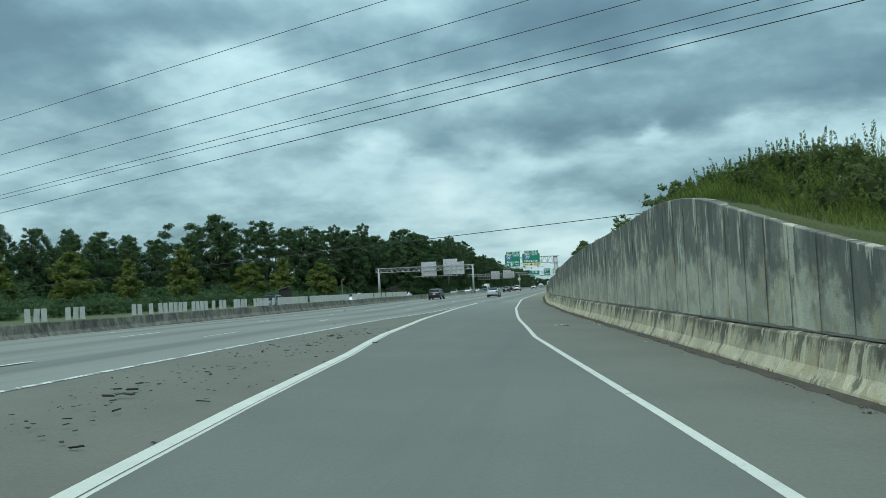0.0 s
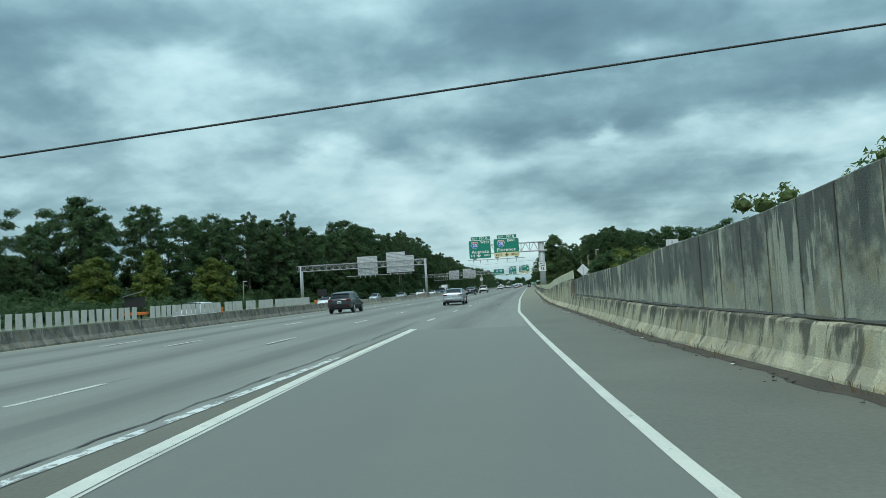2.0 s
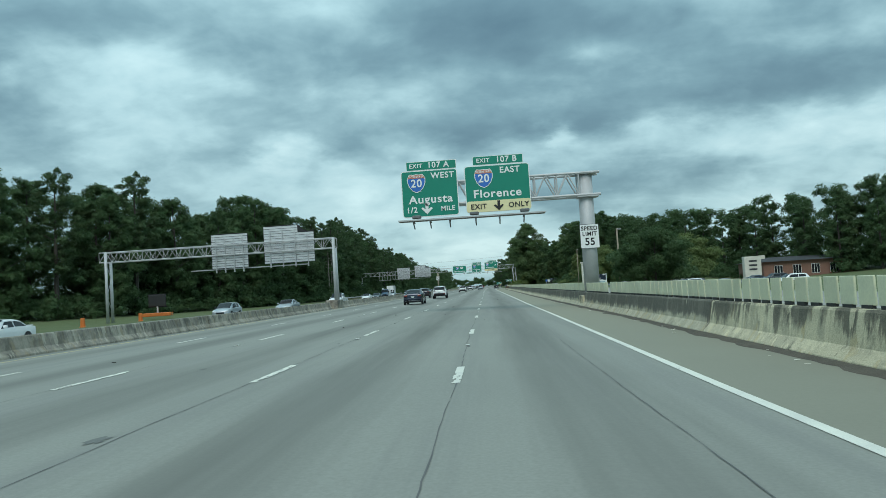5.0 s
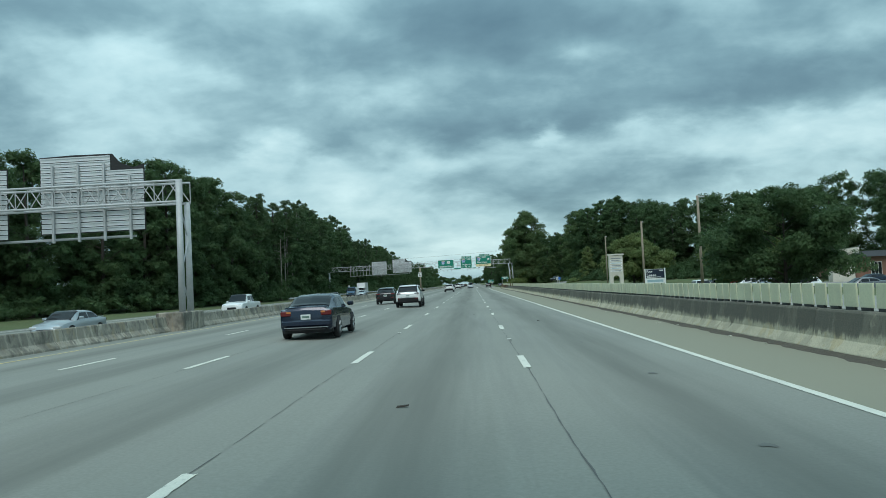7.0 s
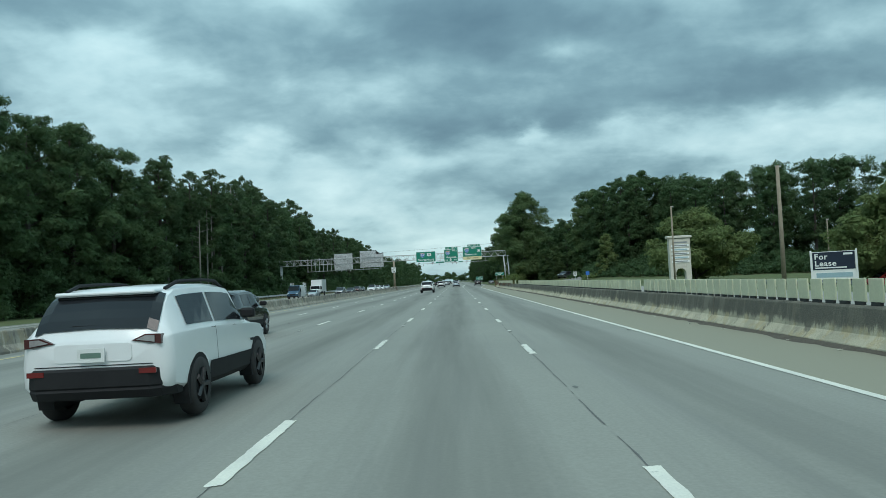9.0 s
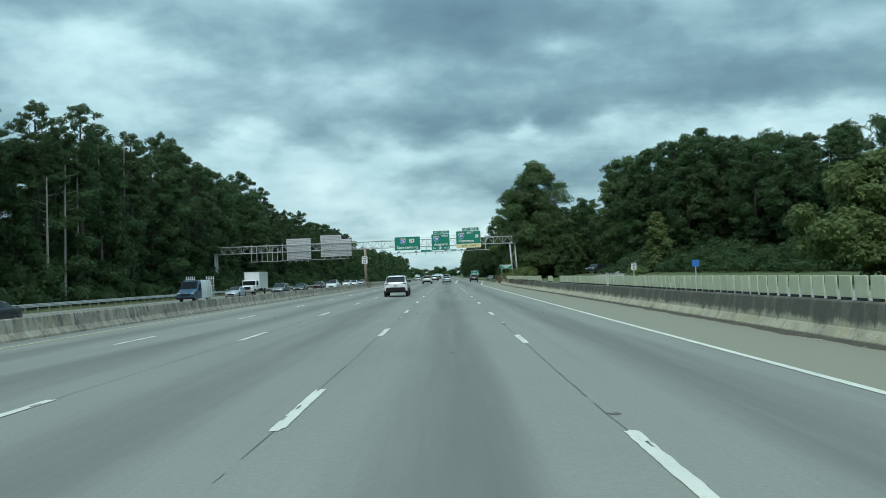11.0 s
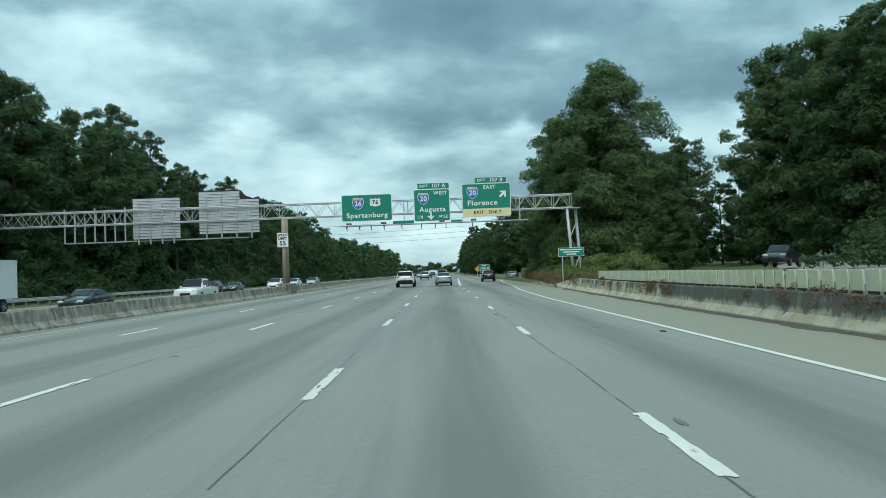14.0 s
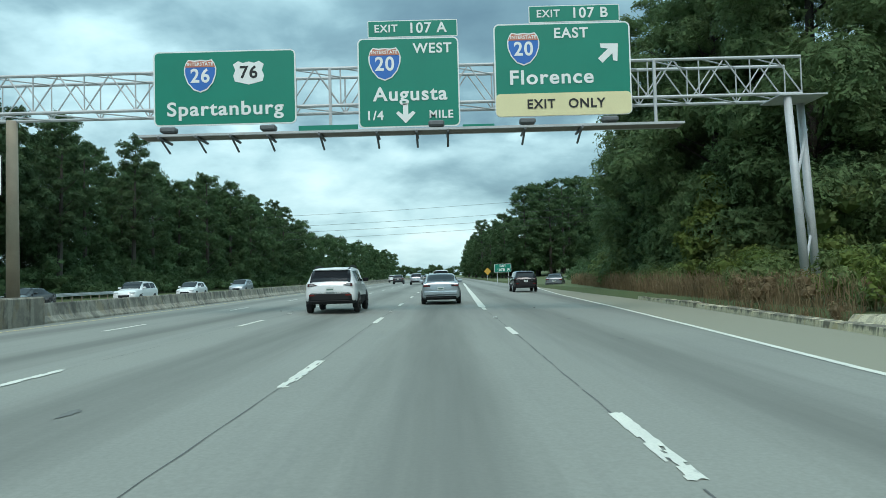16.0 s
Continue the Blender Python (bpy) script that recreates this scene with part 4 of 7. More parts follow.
walkway(gb, -10.35, 8.8, 6.47, 0, (-9.6, -8.3, -7.1, -5.8, -4.0, -2.0, -0.6, 0.5, 3.2, 5.2))
part("shelf_fascia", boxes((-4.9, -2.75, -0.2, -0.14, 6.55, 6.92)), GREEN, gb)
part("shelf_fascia", boxes((1.05, 2.2, -0.2, -0.14, 6.6, 6.82)), GREEN, gb)
for x in (-9.3, -5.8, 0.1, 3.3, 6.2):
    floodlight(gb, x, 6.5, 0)
for x in (-3.75, 8.1):
    part("hanger_post", boxes((x - 0.05, x + 0.05, -0.12, -0.02, 6.5, 9.05)), GALV, gb)
s1 = plate(gb, "guide_sign", -10.1, -4.95, 7.0, 9.72, -0.3, GREEN, SIGNWHITE)
interstate(s1, "26", -8.4, 8.82, -0.31, 1.25)
us = [(0.0, -0.5), (0.28, -0.42), (0.5, -0.36), (0.56, -0.12), (0.48, 0.12), (0.56, 0.36), (0.38, 0.5), (0.2, 0.42), (0.0, 0.48)]
full = us + [(-a, b) for a, b in us[-2:0:-1]]
us_s = part("route_shield", outline([(-6.65 + a * 1.0, 8.88 + b * 0.86) for a, b in full], -0.318, -0.308), SIGNWHITE, s1, "white route shield")
put_text(us_s, "76", 0.62, -6.65, 8.88, -0.325, BLACK)
put_text(s1, "Spartanburg", 0.7, -7.52, 7.58, -0.32, SIGNWHITE, 1.1)
s2 = plate(gb, "exit_sign", -2.7, 0.97, 6.75, 10.02, -0.3, GREEN, SIGNWHITE)
interstate(s2, "20", -1.72, 9.08, -0.31, 1.25)
put_text(s2, "WEST", 0.5, 0.02, 9.6, -0.32, SIGNWHITE)
put_text(s2, "Augusta", 0.7, -0.82, 7.94, -0.32, SIGNWHITE, 1.06)
put_text(s2, "1/4", 0.46, -2.12, 7.18, -0.32, SIGNWHITE)
put_text(s2, "MILE", 0.4, 0.28, 7.18, -0.32, SIGNWHITE)
arrow(s2, -1.0, 7.25, -0.31, 0.72, 0, SIGNWHITE)
p = plate(gb, "exit_plaque", -2.31, 0.95, 10.04, 10.66, -0.3, GREEN, SIGNWHITE, 0.05, 0.03)
put_text(p, "EXIT", 0.38, -1.65, 10.35, -0.32, SIGNWHITE)
put_text(p, "107 A", 0.52, -0.15, 10.35, -0.32, SIGNWHITE)
s3 = plate(gb, "exit_sign", 2.25, 7.2, 7.02, 10.42, -0.3, GREEN, SIGNWHITE)
interstate(s3, "20", 3.32, 9.5, -0.31, 1.25)
put_text(s3, "EAST", 0.52, 5.05, 10.02, -0.32, SIGNWHITE)
put_text(s3, "Florence", 0.72, 4.3, 8.42, -0.32, SIGNWHITE, 1.08)
arrow(s3, 6.42, 9.3, -0.31, 0.9, 133, SIGNWHITE)
plate(s3, "exit_only_panel", 2.28, 7.17, 7.04, 7.86, -0.312, SIGNYELLOW, None, 0.16)
put_text(s3, "EXIT", 0.46, 3.9, 7.45, -0.33, BLACK)
put_text(s3, "ONLY", 0.46, 5.55, 7.45, -0.33, BLACK)
p = plate(gb, "exit_plaque", 3.55, 6.85, 10.44, 11.06, -0.3, GREEN, SIGNWHITE, 0.05, 0.03)
put_text(p, "EXIT", 0.38, 4.25, 10.75, -0.32, SIGNWHITE)
put_text(p, "107 B", 0.52, 5.75, 10.75, -0.32, SIGNWHITE)
sign_back(gb, -32.1, -27.2, 6.1, 10.35, 1.45)
sign_back(gb, -25.2, -18.95, 6.4, 10.8, 1.45, 1.6)
part("back_shelf", boxes((-39.5, -20.3, 2.3, 2.5, 5.9, 6.02), (-39.5, -20.3, 1.7, 1.85, 5.9, 5.98)), GALV, gb)
for k in range(8):
    part("hanger", boxes((-39.3 + k * 1.05, -39.2 + k * 1.05, 1.4, 1.55, 5.9, 9.5 - (k % 3) * 0.5)), GALV, gb)
speed_sign(-16.2, 420.1, 4.65, 6.15, "55", pose(0, 0, 0), "white speed limit 55 sign on the median leg")

# sign bridge of the opposite carriageway
gl = thing("opposite_sign_gantry", pose(0, 217, 0), "galvanised sign bridge seen from behind with ribbed sign backs", "sign gantry")
part("truss", truss(bmesh.new(), -43.9, -15.15, 7.08, 8.27, 0.0, 1.2, 1.6, 0.062, 0.028), GALV, gl)
for x in (-15.35, -43.1):
    for dy in (0.0, 1.2):
        bm = bmesh.new()
        tube(bm, (x, dy, 0.6 if x > -20 else -0.4), (x, dy, 7.1 if dy else 8.25), 0.19, 0.16, 14)
        part("leg", bm, GALV, gl, "", True)
    bm = bmesh.new()
    for k in range(3):
        tube(bm, (x, 0 if k % 2 else 1.2, 1.0 + k * 2.0), (x, 1.2 if k % 2 else 0, 3.0 + k * 2.0), 0.045, n=6)
    part("leg_brace", bm, GALV, gl)
part("median_pier", boxes((-16.45, -14.95, -1.0, 2.2, -0.2, 0.9), bevel=0.06), MEDIAN, gl, "concrete pier in the median")
sign_back(gl, -30.55, -26.1, 5.55, 9.65, 1.4)
sign_back(gl, -24.05, -17.95, 5.75, 10.22, 1.4, 1.6)
part("back_shelf", boxes((-33.3, -18.9, 2.2, 2.4, 5.4, 5.52), (-33.3, -18.9, 1.6, 1.75, 5.4, 5.48)), GALV, gl)

# small signs beside the right barrier
gs = thing("memorial_road_sign", pose(9.85, 407.5, 0), "small green road sign with unreadable white lines", "road sign")
b = plate(gs, "panel", 0.0, 2.2, 2.45, 3.2, 0, GREEN, SIGNWHITE, 0.06, 0.025)
for k, (a, c) in enumerate(((0.15, 2.05), (0.4, 1.8), (0.7, 1.5))):
    part("text_bar", boxes((a, c, -0.016, -0.008, 2.97 - k * 0.19, 3.06 - k * 0.19)), SIGNWHITE, b)
for x in (0.3, 1.8):
    part("post", boxes((x, x + 0.07, 0.04, 0.1, -0.3, 3.15)), GALV, gs)
eg = thing("exit_gore_sign", pose(8.8, 500, 0.7), "small green exit sign with an arrow in the gore", "road sign")
b = plate(eg, "panel", -1.2, 1.2, 0.9, 2.1, 0, GREEN, SIGNWHITE, 0.08, 0.04)
put_text(b, "EXIT", 0.4, 0, 1.8, -0.02, SIGNWHITE)
put_text(b, "107B", 0.5, -0.25, 1.25, -0.02, SIGNWHITE)
arrow(b, 0.8, 1.3, -0.01, 0.45, 133, SIGNWHITE)
for x in (-0.8, 0.8):
    part("post", boxes((x - 0.05, x + 0.05, 0.05, 0.14, -1.3, 2.0)), GALV, eg)
speed_sign(21.2, 355.2, 1.42, 2.24, "40", pose(0, 0, 0), "white speed limit 40 sign on the frontage road", -0.2)
dm = thing("diamond_sign_back", pose(12.33, 135, 0.23), "grey metal back of a diamond warning sign", "road sign")
part("panel", outline([(0, 1.75), (0.62, 2.37), (0, 2.99), (-0.62, 2.37)], 0, 0.02), ALU, dm)
part("post", boxes((-0.04, 0.04, -0.08, -0.02, -0.2, 2.8)), GALV, dm)
wb = thing("sign_panel_back", pose(13.5, 93, 0.1), "small blank metal sign back above the wall", "road sign")
part("panel", outline(rounded(-0.28, 0.28, 2.66, 3.06, 0.04), 0, 0.02), ALU, wb)
part("post", boxes((-0.03, 0.03, -0.07, -0.01, 0.5, 3.0)), GALV, wb)


# ---------- trees and undergrowth ----------
ICO = [(0, 0, 1), (0.894, 0, 0.447), (0.276, 0.851, 0.447), (-0.724, 0.526, 0.447), (-0.724, -0.526, 0.447), (0.276, -0.851, 0.447),
       (0.724, 0.526, -0.447), (-0.276, 0.851, -0.447), (-0.894, 0, -0.447), (-0.276, -0.851, -0.447), (0.724, -0.526, -0.447), (0, 0, -1)]
ICO_F = [(0, k, k % 5 + 1) for k in range(1, 6)] + [(k, 5 + k, k % 5 + 1) for k in range(1, 6)] + [(k % 5 + 1, 5 + k, 6 + k % 5) for k in range(1, 6)] + [(11, 6 + k % 5, 5 + k) for k in range(1, 6)]


def leaf_mesh(name, centres, normals, sizes, mat, rs, long=1.0, cores=None):
    """Many small leaf sprays, one tilted triangle each, round rough leafy cores."""
    if cores:
        # the inner foliage, broken triangles on a rough shell
        ico, tri = np.array(ICO), np.array(ICO_F)
        pc = []
        for c, r in zip(*cores):
            v = np.array(c) + ico * r * 0.56 * rs.uniform(0.8, 1.15, (12, 1)) * np.array([1, 1, 0.8])
            pc.append(v[tri].reshape(-1, 3))
        core_v = np.concatenate(pc)
    n = len(centres)
    d = normals + rs.normal(0, 0.45, (n, 3))
    d /= np.linalg.norm(d, axis=1)[:, None] + 1e-9
    a = np.cross(d, rs.normal(0, 1, (n, 3)))
    a /= np.linalg.norm(a, axis=1)[:, None] + 1e-9
    b = np.cross(d, a)
    s = sizes[:, None]
    v = np.stack([centres - a * s * long, centres + a * s * 0.7 + b * s * 0.62, centres + a * s * 0.7 - b * s * 0.62], 1).reshape(-1, 3)
    if cores:
        v = np.concatenate([v, core_v])
        n = len(v) // 3
    me = bpy.data.meshes.new(name)
    me.vertices.add(len(v))
    me.vertices.foreach_set("co", v.astype(np.float32).ravel())
    me.loops.add(n * 3)
    me.loops.foreach_set("vertex_index", np.arange(n * 3, dtype=np.int32))
    me.polygons.add(n)
    me.polygons.foreach_set("loop_start", np.arange(0, n * 3, 3, dtype=np.int32))
    me.update(calc_edges=True)
    me.materials.append(mat)
    return me


def clumps(rs, centres, radii, per, squash=0.8):
    """Sprays on the outer shells of clumps: positions and outward directions."""
    P, N = [], []
    # each clump breaks up into smaller sprays
    small_c, small_r = [], []
    for c, r in zip(centres, radii):
        small_c.append(c)
        small_r.append(r * 0.84)
        for q in range(6):
            u = rs.normal(0, 1, 3)
            u /= np.linalg.norm(u)
            small_c.append(tuple(np.array(c) + u * r * np.array([0.7, 0.7, 0.56 * squash])))
            small_r.append(r * rs.uniform(0.32, 0.54))
    for c, r in zip(small_c, small_r):
        k = max(5, int(per * (r / 1.5) ** 2 * 1.1))
        u = rs.normal(0, 1, (k, 3))
        u /= np.linalg.norm(u, axis=1)[:, None]
        u[:, 2] = np.where(u[:, 2] < -0.35, -u[:, 2] * 0.6, u[:, 2])
        rad = r * (0.62 + 0.42 * rs.random(k) ** 0.6)[:, None]
        P.append(np.array(c) + u * rad * np.array([1, 1, squash]))
        N.append(u + np.array([0, 0, 0.35]))
    return np.concatenate(P), np.concatenate(N)


def tree_template(seed, height, spread, base, mat, form="round", per=150, size=0.42, full=1.0, full_core=True):
    """Trunk and limb mesh and crown mesh of a tree standing at the origin. base: height where the crown begins."""
    rs = np.random.RandomState(seed)
    bm = bmesh.new()
    lean = rs.normal(0, 0.015, 2)
    tops = lambda z: Vector((lean[0] * z, lean[1] * z, z))
    r0 = height * 0.016 + 0.05
    hs = [-0.5, height * 0.3, height * 0.6, height * 0.92]
    for k, (a, b) in enumerate(zip(hs, hs[1:])):
        tube(bm, tops(a), tops(b), r0 * (1 - 0.27 * k), r0 * (1 - 0.27 * (k + 1)), 7)
    cs, rr = [], []
    n = int((26 + height * 0.9) * full)
    for k in range(n):
        f = (k + rs.random()) / n
        z = base + (height - base) * f
        if form == "round":
            w = spread * math.sqrt(max(0.05, 1 - (2 * f - 0.92) ** 2))
        elif form == "cone":
            w = spread * (1.05 - f) ** 0.8
        elif form == "oak":
            w = spread * math.sqrt(max(0.04, 1 - (1.35 * f - 0.35) ** 2))
        else:
            w = spread * (0.35 + 0.65 * math.sin(math.pi * min(1, f * 0.85 + 0.12)))
        a = k * 2.4 + rs.uniform(-0.5, 0.5)
        d = w * rs.uniform(0.35, 0.95)
        c = tops(z) + Vector((math.cos(a) * d, math.sin(a) * d, 0))
        r = spread * full * rs.uniform(0.25, 0.41) * (1.12 - 0.45 * f)
        cs.append(tuple(c))
        rr.append(max(0.45, r))
        if k % 2 == 0:
            tube(bm, tops(max(1, z - d * 0.55)), c, 0.05 + 0.05 * (1 - f), 0.02, 5)
    cs.append(tuple(tops(height * 0.97)))
    rr.append(max(0.4, spread * 0.22))
    P, N = clumps(rs, cs, rr, per)
    crown = leaf_mesh("crown", P, N, rs.uniform(0.6, 1.3, len(P)) * size, mat, rs, cores=(cs, rr) if full_core else None)
    trunk = bpy.data.meshes.new("trunk")
    bm.to_mesh(trunk)
    bm.free()
    trunk.materials.append(BARK)
    return trunk, crown, height


def plant(template, x, y, height, turn, name, label, category, group=""):
    trunk, crown, h = template
    ob = new(name)
    ob.empty_display_size = 0.5
    ob.matrix_world = Matrix.LocRotScale((x, y, ground_height(x, y)), Euler((0, 0, turn)), Vector((height / h,) * 3))
    tagged(ob, label, category, group)
    for n, me in (("trunk", trunk), ("crown", crown)):
        p = new(n, me)
        p.parent = ob
    return ob


BROAD = [tree_template(10 + k, 22, 6.2, 2.5, LEAF, "round", 26, 0.56) for k in range(3)]
OVAL = [tree_template(20 + k, 24, 5.0, 1.5, LEAF, "oval", 32, 0.52) for k in range(2)]
PINES = [tree_template(30 + k, 25, 4.2, 8.0, PINE, "oval", 40, 0.5) for k in range(3)]
NEAR = [tree_template(60 + k, 23, 5.6, 1.0, LEAF, "oval", 66, 0.38, 1.12) for k in range(3)]
NEARP = [tree_template(64 + k, 25, 4.6, 6.0, PINE, "oval", 120, 0.32) for k in range(2)]
SMALL = [tree_template(40, 9, 3.9, 1.2, BRIGHT, "round", 170, 0.23), tree_template(41, 8, 3.0, 0.8, BRIGHT, "cone", 170, 0.23)]
HIGHP = tree_template(68, 25, 3.4, 15.0, PINE, "oval", 90, 0.27)
SCRUB = [tree_template(70 + k, 22, 5.4, 0.6, BANK, "oval", 130, 0.26, 1.25) for k in range(2)]
BIGV = tree_template(72, 24, 6.9, 0.8, BANK, "round", 140, 0.27, 1.3)
OAK = tree_template(50, 13, 9.5, 3.2, GLAREVINE, "oak", 110, 0.28)
DOME = tree_template(52, 13, 9.3, 3.0, LEAF, "oak", 140, 0.3)
SMALLV = tree_template(42, 8, 2.8, 0.8, GLAREVINE, "cone", 190, 0.2)
LABEL_B = "tall dark green broadleaf tree at the wood's edge"
LABEL_P = "tall pine with a high dark crown and bare trunk"

trng = random.Random(11)


def wood(side, table, y0, y1, step, rows, pine, group, lo=20, hi=27, near=False):
    """Trees along an edge given as (y, x) pairs, in rows going back from the road."""
    for row in range(rows):
        y = y0 + row * step * 0.45
        while y < y1:
            x = at(table, y) + side * (row * 6.5 + trng.uniform(-1.5, 2.0))
            h = trng.uniform(lo, hi) * (1.0 + 0.06 * row)
            if trng.random() < pine:
                plant(trng.choice(NEARP if near and (not row or near > 1) else PINES), x, y, h * 1.04, trng.uniform(0, 6.3), "pine_tree", LABEL_P, "tree", group)
            else:
                plant(trng.choice(NEAR if near and (not row or near > 1) else BROAD + OVAL), x, y, h * 0.95, trng.uniform(0, 6.3), "broadleaf_tree", LABEL_B, "tree", group)
            y += step * trng.uniform(0.75, 1.25)


LEFT_EDGE = [(-100, -150), (120, -118), (190, -92), (240, -66), (290, -52), (350, -48), (450, -48), (520, -46), (700, -46)]
RIGHT_EDGE = [(150, 150), (260, 108), (320, 80), (352, 60), (370, 51), (392, 41), (410, 38), (437, 36), (470, 40)]
EXIT_EDGE = [(412, 18), (425, 15.5), (436, 14.5), (450, 16), (475, 21), (500, 26), (540, 36), (600, 57), (700, 102)]
GORE_EDGE = [(520, 24), (560, 18), (620, 14), (700, 13), (1000, 13)]
wood(-1, LEFT_EDGE, 130, 205, 8, 2, 0.0, "left wood", 16, 18)
wood(-1, LEFT_EDGE, 205, 300, 9.5, 2, 0.15, "left wood", 20, 24.5)
wood(-1, LEFT_EDGE, 300, 335, 8.5, 2, 0.0, "left wood", 24.5, 27.5, True)
wood(-1, LEFT_EDGE, 335, 400, 9.5, 2, 0.4, "left wood", 19.5, 24.5, True)
wood(-1, LEFT_EDGE, 400, 475, 8.5, 2, 0.5, "left wood", 23, 28, True)
wood(-1, LEFT_EDGE, 475, 640, 10, 2, 0.4, "left wood", 18, 24)
wood(1, RIGHT_EDGE, 300, 370, 10, 2, 0.2, "right wood", 16, 19)
wood(1, RIGHT_EDGE, 370, 392, 7.5, 2, 0.0, "right wood", 17, 19.5, 2)
wood(1, RIGHT_EDGE, 393, 424, 7, 2, 0.0, "right wood", 21, 24, 2)
for x, y, h, k in ((19.4, 431.5, 25.5, 2), (16.4, 437, 21, 1), (15.8, 447, 21, 1), (24.5, 424, 9, 1), (17.5, 441, 20, 0), (28.5, 434, 9.5, 1), (34.5, 421, 21, 0), (37, 413, 22, 1)):
    plant(BIGV if k > 1 else SCRUB[k], x, y, h * 0.95, x * 1.7, "vine_hung_tree", "tall broadleaf tree hung with vines beside the exit", "tree", "exit wood")
wood(1, [(575, 20), (600, 29), (640, 46), (680, 62)], 578, 680, 9, 2, 0.2, "gore wood", 22, 26)
wood(1, [(420, 26), (460, 26)], 424, 438, 6, 2, 0.0, "exit wood", 8.5, 10, 2)
wood(1, [(420, 26), (460, 26)], 439, 462, 7, 2, 0.0, "exit wood", 15, 17.5, 2)
wood(1, EXIT_EDGE, 444, 560, 9, 2, 0.1, "exit wood", 14, 17, True)
wood(1, GORE_EDGE, 590, 760, 12, 1, 0.3, "gore wood", 15, 19)


# ---------- vehicles ----------
def paint(name, colour, metal=0.0, rough=0.28):
    return material(name, colour, rough, metal, tuple(c * 0.94 for c in colour), 0.8, 60, 0.0, 0.1, coat=0.6)


GLASS = material("tinted_car_glass", (0.014, 0.017, 0.02), 0.1, 0, (0.018, 0.021, 0.025), 1.0, 30, 0.0, 0.1, spec=0.3)
TYRE = material("tyre_rubber", (0.022, 0.022, 0.022), 0.85, 0, (0.03, 0.029, 0.028), 4, 60, 0.002, 0.5)
RIM = material("alloy_rim", (0.42, 0.43, 0.44), 0.35, 0.8, (0.32, 0.33, 0.34), 4, 60)
DARKRIM = material("black_alloy_rim", (0.035, 0.036, 0.038), 0.4, 0.4, (0.05, 0.05, 0.052), 4, 60)
TRIM = material("black_plastic_trim", (0.014, 0.0145, 0.016), 0.7, 0, (0.019, 0.02, 0.021), 3, 60, 0.001, 0.4, spec=0.25)
TAIL = material("red_tail_lamp", (0.15, 0.01, 0.009), 0.15, 0, (0.11, 0.008, 0.007), 4, 60, spec=0.7)
HEAD = material("clear_headlamp", (0.7, 0.72, 0.73), 0.12, 0.2, (0.55, 0.57, 0.58), 4, 60, spec=0.8)
SMOKE = material("smoked_red_lamp", (0.07, 0.018, 0.018), 0.15, 0, (0.05, 0.016, 0.016), 4, 60, spec=0.7)
LENS = material("smoky_lamp_lens", (0.34, 0.34, 0.34), 0.2, 0.1, (0.24, 0.22, 0.22), 6, 60, spec=0.6)
AMBER = material("amber_lens", (0.6, 0.22, 0.06), 0.2, 0, (0.5, 0.18, 0.05), 4, 60)
PLATE = material("licence_plate", (0.7, 0.72, 0.7), 0.5, 0, (0.6, 0.63, 0.62), 8, 60)
PLATEINK = material("plate_bars", (0.12, 0.2, 0.16), 0.5, 0, (0.1, 0.16, 0.13), 8, 60)
WHITEP, SILVER, NAVY = paint("white_car_paint", (0.76, 0.78, 0.78)), paint("silver_car_paint", (0.42, 0.46, 0.49), 0.5, 0.3), paint("dark_blue_car_paint", (0.008, 0.017, 0.04), 0.3, 0.25)
BLACKP, CHARC, REDP, GREYP = paint("black_car_paint", (0.018, 0.019, 0.021), 0.2, 0.25), paint("charcoal_car_paint", (0.045, 0.053, 0.06), 0.4, 0.3), paint("red_car_paint", (0.4, 0.03, 0.025), 0.1), paint("grey_car_paint", (0.16, 0.17, 0.18), 0.5, 0.3)

